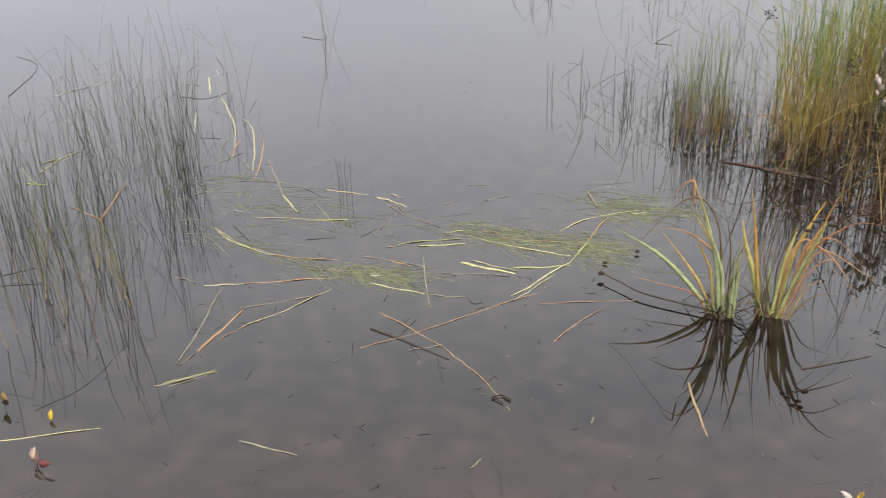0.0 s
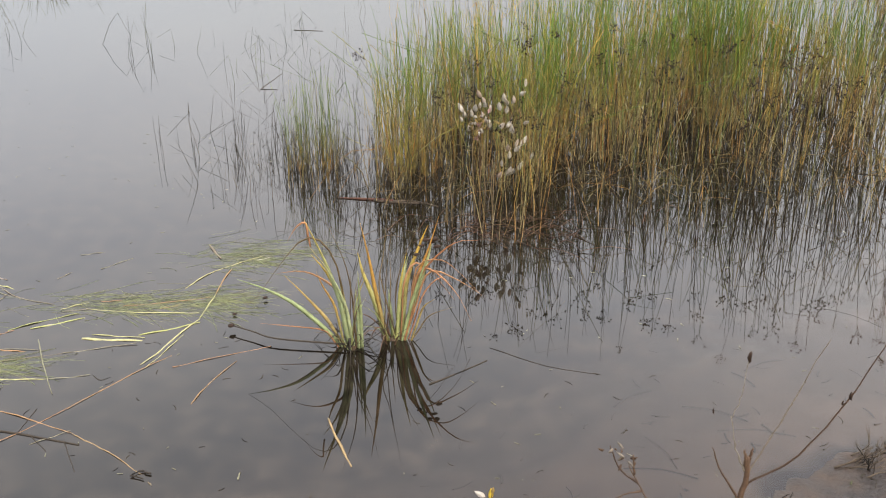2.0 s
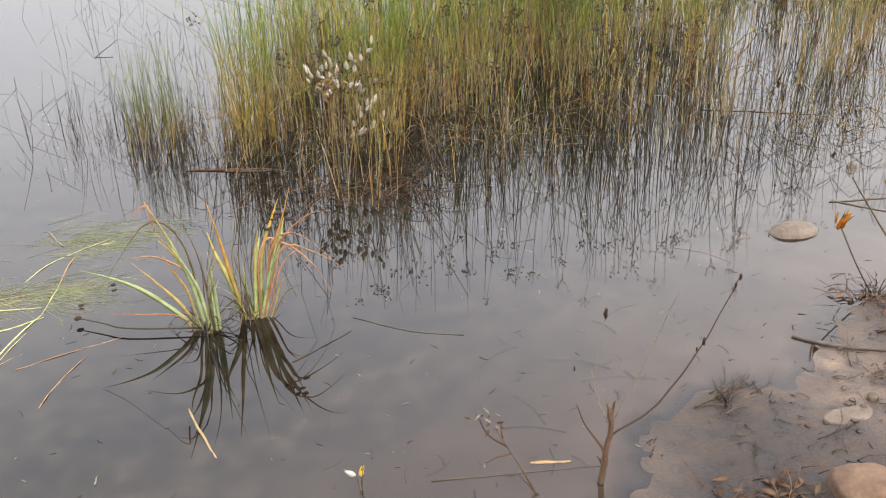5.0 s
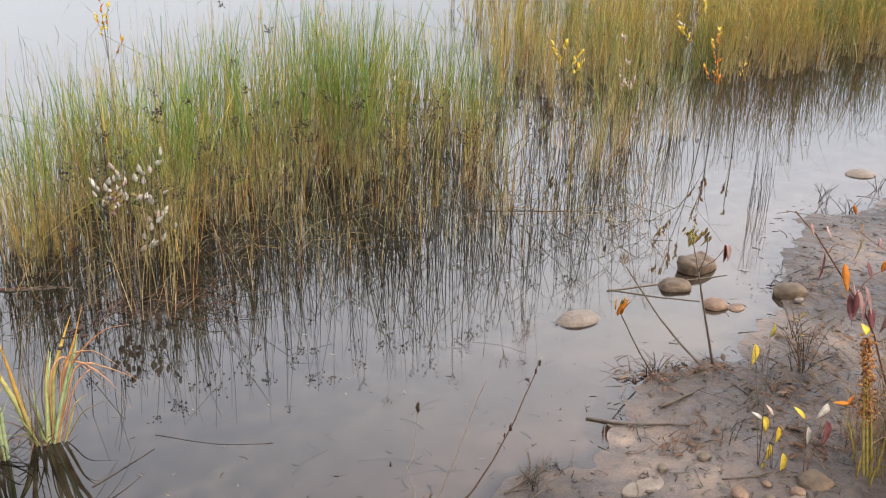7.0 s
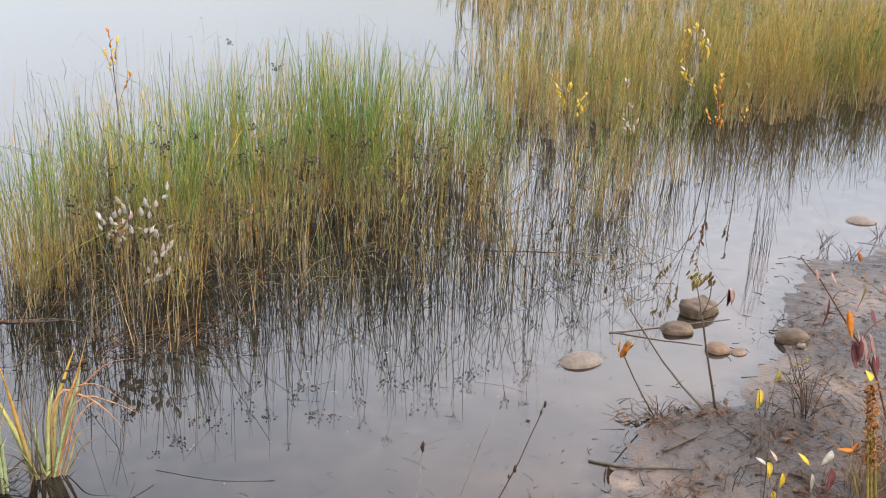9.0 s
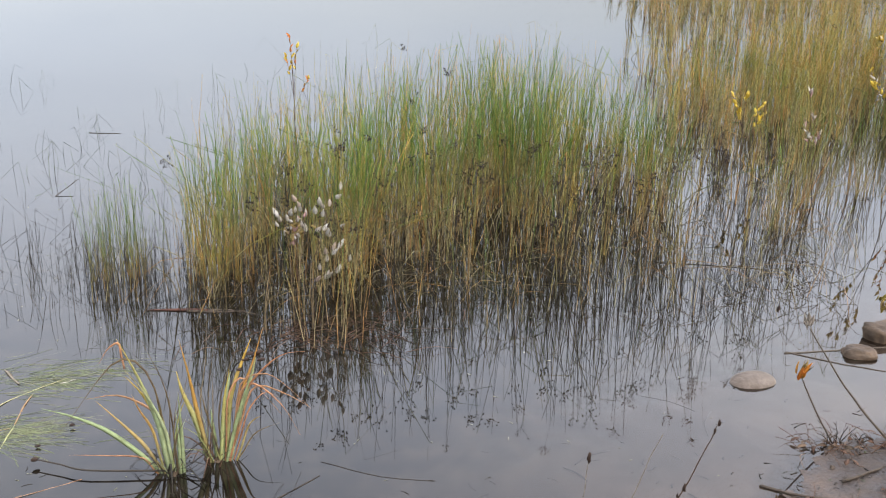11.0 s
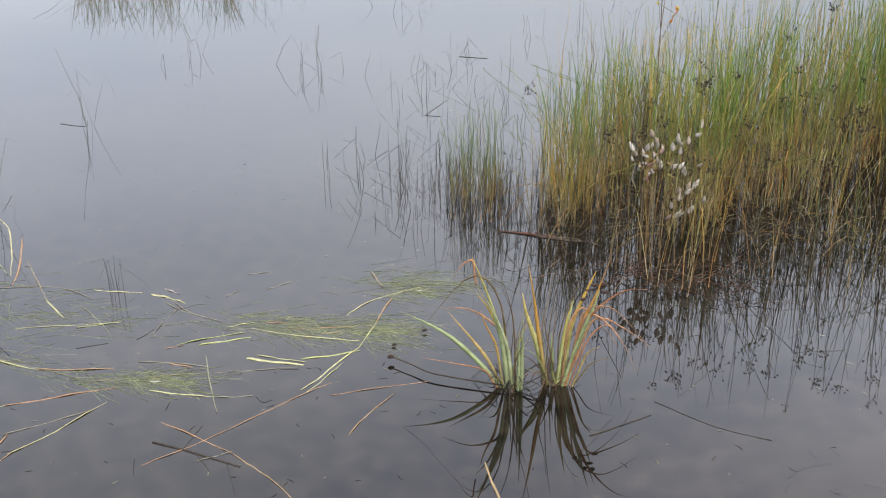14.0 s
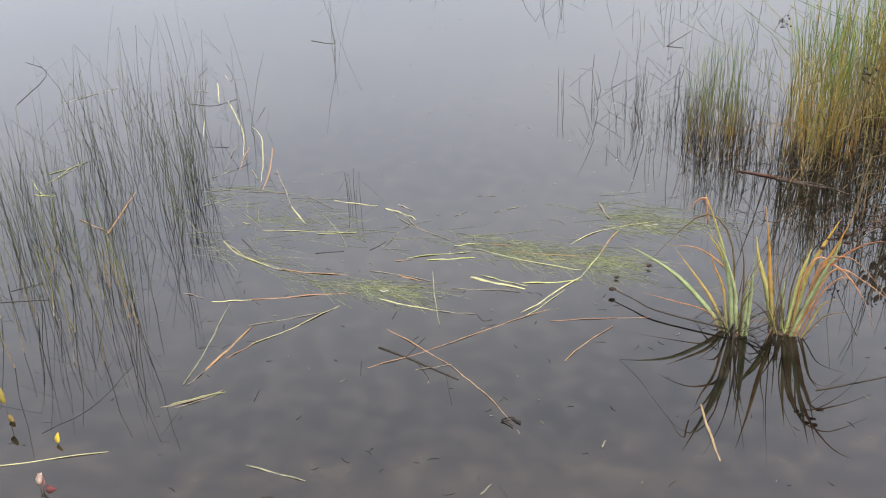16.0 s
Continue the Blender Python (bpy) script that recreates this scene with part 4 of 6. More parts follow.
# ---- things floating on the water ----
def floating(name, material, label, category, group, width, pts, round_twig=False):
    g = Geo()
    p3 = [(x, y, (0.0025 if name == "broken_stick" else 0.0003) if round_twig else 0.0009) for x, y in pts]
    if name == "grey_stick":
        p3 = [(x, y, max(0.0003, ground_height(x, y) + 0.004)) for x, y in pts]
    length = sum((Vector(b) - Vector(a)).length for a, b in zip(p3, p3[1:]))
    if round_twig:
        g.tube(curve_points(p3, 7, min(0.003, length * 0.008), rng), width * 0.5, width * (0.12 if name == "broken_stick" else 0.32), 5)
    else:
        d = (Vector(p3[-1]) - Vector(p3[0])).normalized()
        q = curve_points(p3, 9, min(0.0012, length * 0.004), rng)
        phase = rng.uniform(0, math.tau)
        for i, v in enumerate(q):
            v.z += 0.0013 * math.sin(i * 1.1 + phase)
        half = [width * 0.43 * (0.35 + 0.65 * math.sin(math.pi * min(1, max(0, (i + 0.6) / 10.2)) ** 0.7)) for i in range(10)]
        g.rings(q, half, [0.0009] * 10, (-d.y, d.x, rng.uniform(-0.25, 0.25)), 4)
    return thing(name, g, material, label, category, group)


def yellow_blade(w, *pts):
    return floating("drifting_reed", M_FLOAT_Y, "yellow-green reed leaf floating flat on the pond", "reed", "drifting reeds", w, pts)


def green_blade(w, *pts):
    return floating("drifting_reed", M_FLOAT_G, "fresh green reed leaf floating flat on the pond", "reed", "drifting reeds", w, pts)


def orange_blade(w, *pts):
    return floating("drifting_reed", M_FLOAT_O, "orange-brown withered reed leaf floating on the pond", "reed", "drifting reeds", w, pts)


def pale_blade(w, *pts):
    return floating("drifting_reed", M_FLOAT_P, "pale sodden reed leaf floating on the pond", "reed", "drifting reeds", w, pts)


def white_leaf(w, *pts):
    return floating("floating_leaf", M_LEAF_W, "small bleached white leaf floating on the pond", "leaf", "floating leaves", w, pts)


def dark_twig(w, *pts):
    return floating("dark_twig", M_TWIG, "thin blackened rush twig lying on the water", "twig", "floating twigs", w * 0.7, pts, True)


def dark_branch(w, *pts):
    return floating("dead_branch", M_TWIG, "dark sodden branch lying on the water", "branch", "", w * 1.0, pts, True)


def red_stick(w, *pts):
    pts = pts[::-1]
    return floating("broken_stick", M_REDBARK, "splintered red-brown stick lying before the rushes", "stick", "", w * 1.3, pts, True)


def grey_stick(w, *pts):
    return floating("grey_stick", M_TWIG_GREY, "thin weathered grey-brown stick at the waterline", "stick", "grey sticks", w * 0.6, pts, True)


orange_blade(.010, (-1.610, 2.330), (-1.505, 2.342), (-1.381, 2.369))
pale_blade(.004, (-1.916, 2.451), (-1.794, 2.372), (-1.607, 2.336), (-1.456, 2.293))
yellow_blade(.006, (-1.911, 2.443), (-1.808, 2.376), (-1.673, 2.338), (-1.603, 2.329))
orange_blade(.009, (-1.593, 2.129), (-1.477, 2.188), (-1.417, 2.223), (-1.322, 2.267))
yellow_blade(.006, (-1.702, 2.077), (-1.648, 2.103), (-1.593, 2.129))
yellow_blade(.008, (-1.453, 1.913), (-1.385, 2.033), (-1.344, 2.128), (-1.316, 2.190))
orange_blade(.004, (-1.481, 1.827), (-1.464, 1.872), (-1.447, 1.918))
pale_blade(.003, (-1.517, 1.996), (-1.413, 2.080), (-1.334, 2.145))
orange_blade(.010, (-1.501, 1.761), (-1.501, 1.871), (-1.504, 1.997))
pale_blade(.005, (-1.506, 1.683), (-1.502, 1.724), (-1.499, 1.767))
pale_blade(.006, (-1.516, 1.680), (-1.569, 1.871), (-1.620, 2.017), (-1.641, 2.087))
green_blade(.005, (-1.495, 1.591), (-1.457, 1.636), (-1.390, 1.693))
pale_blade(.003, (-1.475, 1.588), (-1.436, 1.631), (-1.400, 1.681))
pale_blade(.005, (-1.821, 2.094), (-1.781, 2.093), (-1.740, 2.085))
yellow_blade(.007, (-1.708, 2.866), (-1.612, 2.865), (-1.527, 2.872))
yellow_blade(.014, (-1.488, 2.859), (-1.444, 2.853), (-1.407, 2.841))
yellow_blade(.007, (-1.417, 2.842), (-1.377, 2.830), (-1.343, 2.812))
white_leaf(.009, (-1.460, 2.910), (-1.393, 2.880))
pale_blade(.004, (-1.413, 2.844), (-1.311, 2.756), (-1.165, 2.699))
pale_blade(.004, (-1.432, 2.827), (-1.364, 2.776), (-1.224, 2.715))
pale_blade(.003, (-1.357, 2.581), (-1.360, 2.697), (-1.348, 2.781))
green_blade(.009, (-1.252, 2.535), (-1.173, 2.587), (-1.069, 2.640))
green_blade(.008, (-1.184, 2.542), (-1.108, 2.576), (-1.039, 2.612))
white_leaf(.007, (-1.177, 2.548), (-1.126, 2.570))
orange_blade(.004, (-1.278, 2.501), (-1.231, 2.534))
yellow_blade(.014, (-1.006, 2.482), (-0.932, 2.473), (-0.819, 2.467))
yellow_blade(.006, (-0.982, 2.506), (-0.902, 2.495), (-0.815, 2.484))
green_blade(.009, (-0.839, 2.501), (-0.749, 2.536), (-0.671, 2.578))
yellow_blade(.007, (-0.677, 2.599), (-0.725, 2.485), (-0.757, 2.388), (-0.785, 2.330))
yellow_blade(.004, (-0.704, 2.504), (-0.735, 2.403), (-0.767, 2.313))
yellow_blade(.006, (-1.055, 2.670), (-0.877, 2.642), (-0.744, 2.639), (-0.688, 2.638))
pale_blade(.003, (-1.128, 2.650), (-1.091, 2.658), (-1.043, 2.666))
orange_blade(.005, (-1.022, 2.716), (-0.955, 2.726))
yellow_blade(.005, (-1.134, 2.665), (-1.103, 2.689), (-1.061, 2.712))
orange_blade(.004, (-0.941, 2.687), (-0.803, 2.709), (-0.670, 2.746))
orange_blade(.005, (-0.818, 2.666), (-0.759, 2.691))
yellow_blade(.007, (-0.773, 2.804), (-0.723, 2.906), (-0.653, 2.980), (-0.561, 3.048))
orange_blade(.007, (-0.647, 2.954), (-0.660, 2.851), (-0.662, 2.765))
yellow_blade(.005, (-0.662, 2.765), (-0.671, 2.680), (-0.679, 2.595))
white_leaf(.006, (-0.573, 3.016), (-0.529, 3.040))
pale_blade(.004, (-1.327, 2.415), (-1.221, 2.424), (-1.099, 2.416))
orange_blade(.007, (-1.228, 2.418), (-1.145, 2.408))
pale_blade(.003, (-1.447, 2.276), (-1.205, 2.349), (-1.034, 2.397))
pale_blade(.003, (-1.034, 2.397), (-0.932, 2.424), (-0.833, 2.455))
white_leaf(.007, (-1.240, 2.307), (-1.210, 2.317))
yellow_blade(.006, (-1.221, 2.262), (-1.124, 2.257), (-1.032, 2.258))
pale_blade(.004, (-1.032, 2.258), (-0.971, 2.265), (-0.913, 2.279))
pale_blade(.005, (-1.136, 2.481), (-1.058, 2.319), (-0.985, 2.183))
orange_blade(.004, (-1.087, 1.921), (-1.007, 2.004), (-0.917, 2.112))
orange_blade(.004, (-0.917, 2.112), (-0.804, 2.270), (-0.710, 2.380))
orange_blade(.005, (-1.122, 2.116), (-1.000, 2.064), (-0.871, 2.001))
orange_blade(.004, (-0.871, 2.001), (-0.762, 1.930), (-0.642, 1.832))
pale_blade(.003, (-0.959, 1.955), (-0.914, 1.985), (-0.876, 2.013))
orange_blade(.005, (-0.593, 2.129), (-0.571, 2.220), (-0.515, 2.346))
orange_blade(.004, (-0.690, 2.314), (-0.593, 2.361), (-0.427, 2.429))
pale_blade(.004, (-1.100, 2.957), (-1.013, 3.046))
pale_blade(.003, (-1.209, 3.071), (-1.129, 3.097))
pale_blade(.003, (-1.223, 2.882), (-1.191, 2.937))
pale_blade(.014, (-0.769, 3.157), (-0.737, 3.097), (-0.700, 3.031))
yellow_blade(.009, (-2.985, 3.966), (-2.887, 3.833), (-2.797, 3.707))
yellow_blade(.009, (-2.763, 3.735), (-2.581, 3.538), (-2.427, 3.356), (-2.290, 3.148))
yellow_blade(.005, (-2.712, 3.466), (-2.560, 3.242))
pale_blade(.006, (-2.390, 3.260), (-2.343, 3.138), (-2.269, 2.988))
yellow_blade(.008, (-2.444, 3.455), (-2.343, 3.367), (-2.189, 3.141), (-2.068, 2.933))
orange_blade(.009, (-2.219, 3.265), (-2.075, 3.002), (-2.018, 2.863))
orange_blade(.008, (-2.325, 3.245), (-2.274, 3.127), (-2.216, 3.005))
pale_blade(.006, (-2.175, 3.031), (-2.083, 2.940))
pale_blade(.008, (-2.077, 3.062), (-1.929, 2.886), (-1.830, 2.767))
yellow_blade(.009, (-1.830, 2.767), (-1.766, 2.707), (-1.704, 2.653))
pale_blade(.004, (-2.060, 2.832), (-1.857, 2.871), (-1.671, 2.799))
pale_blade(.005, (-2.230, 2.777), (-2.154, 2.819), (-2.075, 2.856))
pale_blade(.004, (-2.152, 2.667), (-2.083, 2.759))
pale_blade(.004, (-2.281, 2.906), (-2.231, 3.013))
yellow_blade(.004, (-1.834, 2.557), (-1.676, 2.601), (-1.499, 2.646))
green_blade(.006, (-1.627, 2.594), (-1.555, 2.627), (-1.499, 2.655))
pale_blade(.003, (-1.687, 2.743), (-1.557, 2.631), (-1.472, 2.533))
pale_blade(.006, (-1.894, 2.435), (-1.785, 2.375), (-1.731, 2.360))
yellow_blade(.005, (-1.926, 2.589), (-1.889, 2.587))
white_leaf(.006, (-3.027, 4.094), (-2.958, 4.023))
pale_blade(.004, (-3.033, 3.837), (-2.940, 3.827))
green_blade(.006, (-2.986, 2.660), (-2.828, 2.554), (-2.765, 2.564))
yellow_blade(.006, (-2.914, 2.859), (-2.906, 2.766), (-2.888, 2.650))
dark_branch(.007, (-1.100, 2.023), (-0.986, 1.995), (-0.909, 1.973), (-0.832, 1.953))
dark_twig(.004, (-1.000, 2.111), (-1.004, 2.057), (-1.010, 2.003))
dark_twig(.004, (-0.981, 2.002), (-0.941, 1.962), (-0.906, 1.927))
dark_twig(.004, (-0.878, 1.970), (-0.839, 1.902), (-0.807, 1.846))
dark_twig(.004, (-1.394, 2.547), (-1.381, 2.577), (-1.370, 2.621))
dark_twig(.005, (-1.856, 2.475), (-1.802, 2.439), (-1.742, 2.394))
dark_twig(.004, (-1.558, 2.465), (-1.472, 2.512))
dark_twig(.005, (-2.931, 3.650), (-2.789, 3.658), (-2.745, 3.776))
dark_twig(.004, (-3.146, 4.019), (-3.202, 4.191))
dark_twig(.004, (-2.403, 3.207), (-2.495, 3.192))
dark_twig(.004, (-2.231, 3.013), (-2.216, 3.093))
dark_twig(.004, (-2.539, 3.715), (-2.469, 3.532))
dark_twig(.004, (-2.061, 3.018), (-2.036, 3.020))
dark_twig(.005, (-3.154, 4.291), (-2.980, 4.097), (-2.935, 4.010))
dark_twig(.004, (-1.116, 1.942), (-1.088, 1.881))
dark_twig(.004, (-1.297, 1.684), (-1.310, 1.732))
dark_twig(.004, (-1.131, 2.172), (-1.138, 2.214))
dark_twig(.004, (-0.881, 2.435), (-0.828, 2.442))
dark_twig(.004, (-0.904, 2.278), (-0.876, 2.251), (-0.852, 2.266))
pale_blade(0.0051, (-0.619, 1.805), (-0.606, 1.791))
pale_blade(0.0039, (-0.408, 1.837), (-0.406, 1.809))
dark_twig(0.0025, (-1.729, 1.385), (-1.681, 1.527), (-1.712, 1.725))
yellow_blade(0.0061, (-1.798, 1.207), (-1.668, 1.292), (-1.523, 1.384))
pale_blade(0.0093, (-1.511, 1.576), (-1.452, 1.629), (-1.400, 1.695))
pale_blade(0.0056, (-1.175, 1.459), (-1.014, 1.459))
orange_blade(0.0089, (-0.219, 2.058), (-0.176, 1.942), (-0.140, 1.856))
green_blade(0.0088, (-2.957, 2.713), (-2.885, 2.876))
pale_blade(0.0073, (-2.884, 2.629), (-2.896, 2.899))
orange_blade(0.0106, (-2.338, 2.350), (-2.485, 2.689))
orange_blade(0.0067, (-2.526, 2.419), (-2.337, 2.365))
dark_twig(0.0049, (-2.339, 1.850), (-2.196, 1.918))
dark_twig(0.0050, (-2.359, 1.918), (-2.294, 1.999))
green_blade(0.0120, (-2.857, 2.540), (-2.773, 2.556))
pale_blade(0.0076, (-3.561, 3.449), (-3.451, 3.758))
dark_twig(0.0062, (-3.773, 3.386), (-4.008, 3.851), (-4.301, 3.989))
pale_blade(0.0052, (-0.619, 1.556), (-0.608, 1.600))
pale_blade(0.0042, (-0.408, 1.812), (-0.406, 1.840))
dark_twig(0.0071, (-0.938, 5.235), (-0.872, 5.580))
dark_twig(0.0065, (-0.938, 5.235), (-0.845, 5.225))
dark_twig(0.0075, (-2.922, 4.822), (-2.759, 4.791), (-2.803, 4.905))
red_stick(0.0125, (-0.344, 3.595), (-0.245, 3.585), (-0.12, 3.556))
grey_stick(0.024, (-0.20, 3.568), (-0.10, 3.545), (0.02, 3.532))
grey_stick(0.014, (-0.13, 3.565), (-0.04, 3.56), (0.06, 3.50))
dark_branch(0.0055, (0.044, 2.219), (0.123, 2.275), (0.208, 2.341))
dark_twig(0.0103, (-0.965, 6.765), (-0.760, 6.725))
dark_twig(0.0037, (0.218, 2.412), (0.352, 2.319), (0.514, 2.264))
grey_stick(0.0132, (1.922, 2.864), (2.177, 2.857), (2.458, 2.846))
grey_stick(0.0121, (1.934, 2.873), (2.064, 2.761), (2.204, 2.669))
dark_twig(0.0105, (1.848, 3.833), (2.062, 3.764), (2.313, 3.676))
grey_stick(0.014, (1.397, 2.089), (1.474, 2.028), (1.644, 1.938))
grey_stick(0.017, (1.628, 2.057), (1.724, 2.080), (1.816, 2.107))
grey_stick(0.010, (1.562, 1.673), (1.634, 1.658), (1.707, 1.656))
grey_stick(0.009, (1.908, 2.093), (1.917, 2.008))
grey_stick(0.009, (1.796, 1.855), (1.949, 1.800))
grey_stick(0.008, (1.018, 1.49), (1.09, 1.495), (1.171, 1.482))

grey_stick(0.007, (0.338, 1.688), (0.543, 1.683), (0.748, 1.674))
orange_blade(0.012, (0.574, 1.713), (0.666, 1.700))
dark_twig(0.006, (1.050, 1.531), (1.146, 1.524), (1.205, 1.520))

# ring of curled dark stem by the branch
g = Geo()
g.tube([(-0.640 + 0.021 * math.cos(a * 0.55) - 0.005 * math.sin(a * 1.3), 1.828 + 0.013 * math.sin(a * 0.55) + 0.004 * math.cos(a * 1.7), 0.004) for a in range(10)], 0.0026, 0.0016, 5)
thing("curled_stem", g, M_TWIG, "dark curled stem loop floating on the pond", "stem")

# green filaments drifting in loose mats just under the surface
g = Geo()
for cx, cy, rx, ry, num in ((-0.9, 2.70, 0.34, 0.09, 330), (-0.66, 2.72, 0.12, 0.09, 110), (-0.62, 3.06, 0.22, 0.12, 230), (-1.24, 2.33, 0.14, 0.05, 110), (-2.05, 2.78, 0.34, 0.18, 70), (-1.78, 2.64, 0.34, 0.14, 80), (-1.42, 2.3, 0.22, 0.05, 120), (-1.84, 2.4, 0.2, 0.07, 40)):
    for _ in range(int(num * 1.9)):
        x, y = cx + rng.gauss(0, 0.5) * rx, cy + rng.gauss(0, 0.5) * ry
        a, l = rng.gauss(-0.05, 0.4), rng.uniform(0.04, 0.2)
        z = rng.uniform(-0.0015, 0.0008)
        g.rings(curve_points([(x, y, z), (x + math.cos(a) * l * 0.5, y + math.sin(a) * l * 0.5 + rng.gauss(0, 0.008), z), (x + math.cos(a) * l, y + math.sin(a) * l, z)], 4), [0.0008 * rng.uniform(0.4, 1.3)] * 5, [0.0004] * 5, None, 4)
thing("algae_mat", g, M_ALGAE, "loose drifting mats of pale green filaments", "algae", "", "stuff")

# tiny flecks and husks on the film of the water
g = Geo()
for _ in range(420):
    x, y = rng.uniform(-2.6, 2.4), rng.uniform(1.7, 5.5)
    if inside(x, y, LAND):
        continue
    a, l = rng.uniform(0, math.tau), rng.uniform(0.004, 0.02)
    g.rings([Vector((x, y, 0.0008)), Vector((x + math.cos(a) * l, y + math.sin(a) * l, 0.001))], [0.001, 0.0007], [0.0004, 0.0004], None, 4)
marks = Geo()
for _ in range(170):
    x, y = rng.uniform(-2.3, 0.8), rng.uniform(1.15, 2.5)
    if inside(x, y, LAND):
        continue
    a, l = rng.uniform(0, math.tau), rng.uniform(0.006, 0.03)
    marks.rings(curve_points([(x, y, 0.0004), (x + math.cos(a) * l * 0.5, y + math.sin(a) * l * 0.5, 0.0005), (x + math.cos(a + 0.25) * l, y + math.sin(a + 0.25) * l, 0.0004)], 3), [0.0008, 0.0014, 0.0012, 0.0006], [0.0003] * 4, None, 4)
thing("floating_flecks", marks, M_STUBBLE, "fine dark scraps of stem and leaf on the water", "debris", "", "stuff")
thing("floating_flecks", g, M_FLOAT_P, "fine pale flecks and husks on the still surface", "debris", "", "stuff")


# ---- saplings and shore plants ----
def sapling(name, base, stem_pts, sprigs, leaf_mat, bark, label, rng, leaf_len=0.045, leaf_w=0.018, per=6, stem_r=0.003, hang=0.2, start=0.4, second=None, extra_label="", alter=0.3):
    """A young shrub: a stem, side sprigs to given ends, leaves along the outer part of each sprig."""
    ob = holder(name, base, label, "plant")
    g = Geo()
    g.tube(curve_points([base, *stem_pts], 8), stem_r, stem_r * 0.5, 6)
    part("stem", g, bark, ob)
    top = curve_points([base, *stem_pts], 8)
    for end in sprigs:
        end = Vector(end)
        root = min(top, key=lambda q: (q - end).length + abs(q.z - end.z * 0.5))
        line = curve_points([root, root.lerp(end, 0.55) + Vector((0, 0, 0.02)), end], 8)
        g = Geo()
        g.tube(line, stem_r * 0.5, stem_r * 0.22, 4)
        part("sprig", g, bark, ob)
        for i in range(per):
            u = start + (1 - start) * (i + 0.5) / per
            q = line[min(8, int(u * 8))].lerp(line[min(8, int(u * 8) + 1)], u * 8 - int(u * 8))
            w = (line[-1] - line[0]).normalized()
            out = Vector((rng.uniform(-1, 1), rng.uniform(-1, 1), rng.uniform(-0.3, 0.5))).normalized()
            way = w * 0.9 + out * 0.65 + Vector((0, 0, 0.35 - hang))
            g = Geo()
            s = rng.uniform(0.75, 1.2)
            leaf(g, q, way, leaf_len * s, leaf_w * s, (rng.uniform(-0.6, 0.6), rng.uniform(-1, -0.2), rng.uniform(0.1, 1)), rng.uniform(-0.1, 0.3))
            other = second is not None and rng.random() < alter
            part("leaf", g, second if other else leaf_mat, ob, extra_label if other else "")
    return ob


rng = random.Random(23)
willow = holder("willow_sapling", (0.23, 3.57, -0.05), "willow sapling with bleached white leaves among rushes", "plant")
for r0, pts in ((0.0032, [(0.23, 3.57, -0.05), (0.226, 3.57, 0.12), (0.229, 3.57, 0.29), (0.231, 3.57, 0.41)]), (0.0022, [(0.226, 3.57, 0.12), (0.276, 3.565, 0.16), (0.31, 3.57, 0.24), (0.339, 3.57, 0.323), (0.393, 3.57, 0.455)]), (0.0016, [(0.228, 3.57, 0.25), (0.185, 3.57, 0.33), (0.152, 3.57, 0.38)]), (0.0016, [(0.27, 3.565, 0.09), (0.31, 3.56, 0.12), (0.36, 3.565, 0.13), (0.417, 3.57, 0.18)]), (0.0014, [(0.31, 3.57, 0.24), (0.316, 3.57, 0.34), (0.322, 3.57, 0.41)])):
    g = Geo()
    g.tube(curve_points(pts, 10, 0.001, rng), r0, r0 * 0.4, 5)
    part("stem", g, M_BARK, willow)


def willow_leaf(x0, z0, x1, z1):
    """One pale oval leaf from its stalk to its tip."""
    a, b = Vector((x0, 3.565, z0)), Vector((x1, 3.555 + rng.uniform(-0.012, 0.012), z1))
    g = Geo()
    leaf(g, a, b - a, (b - a).length * 1.12, (b - a).length * rng.uniform(0.44, 0.58), (rng.uniform(-0.4, 0.4), -1, 0.3), rng.uniform(-0.1, 0.15), 8)
    part("leaf", g, M_LEAF_W, willow)


willow_leaf(0.228, 0.422, 0.216, 0.453)
willow_leaf(0.243, 0.401, 0.233, 0.428)
willow_leaf(0.160, 0.363, 0.144, 0.399)
willow_leaf(0.169, 0.345, 0.161, 0.375)
willow_leaf(0.160, 0.327, 0.149, 0.350)
willow_leaf(0.206, 0.369, 0.209, 0.400)
willow_leaf(0.245, 0.384, 0.243, 0.413)
willow_leaf(0.224, 0.380, 0.226, 0.406)
willow_leaf(0.197, 0.347, 0.191, 0.376)
willow_leaf(0.183, 0.290, 0.181, 0.318)
willow_leaf(0.264, 0.302, 0.260, 0.336)
willow_leaf(0.249, 0.320, 0.247, 0.348)
willow_leaf(0.319, 0.406, 0.315, 0.440)
willow_leaf(0.302, 0.371, 0.298, 0.407)
willow_leaf(0.334, 0.395, 0.321, 0.420)
willow_leaf(0.328, 0.359, 0.330, 0.393)
willow_leaf(0.356, 0.399, 0.352, 0.432)
willow_leaf(0.397, 0.464, 0.399, 0.495)
willow_leaf(0.378, 0.432, 0.397, 0.451)
willow_leaf(0.352, 0.279, 0.348, 0.316)
willow_leaf(0.299, 0.299, 0.321, 0.325)
willow_leaf(0.328, 0.303, 0.345, 0.329)
willow_leaf(0.366, 0.221, 0.374, 0.253)
willow_leaf(0.339, 0.206, 0.335, 0.238)
willow_leaf(0.341, 0.175, 0.341, 0.208)
willow_leaf(0.361, 0.205, 0.385, 0.232)
willow_leaf(0.386, 0.228, 0.407, 0.266)
willow_leaf(0.377, 0.127, 0.393, 0.164)
willow_leaf(0.426, 0.173, 0.432, 0.201)
willow_leaf(0.330, 0.104, 0.348, 0.140)
willow_leaf(0.341, 0.111, 0.359, 0.137)
willow_leaf(0.294, 0.096, 0.312, 0.124)
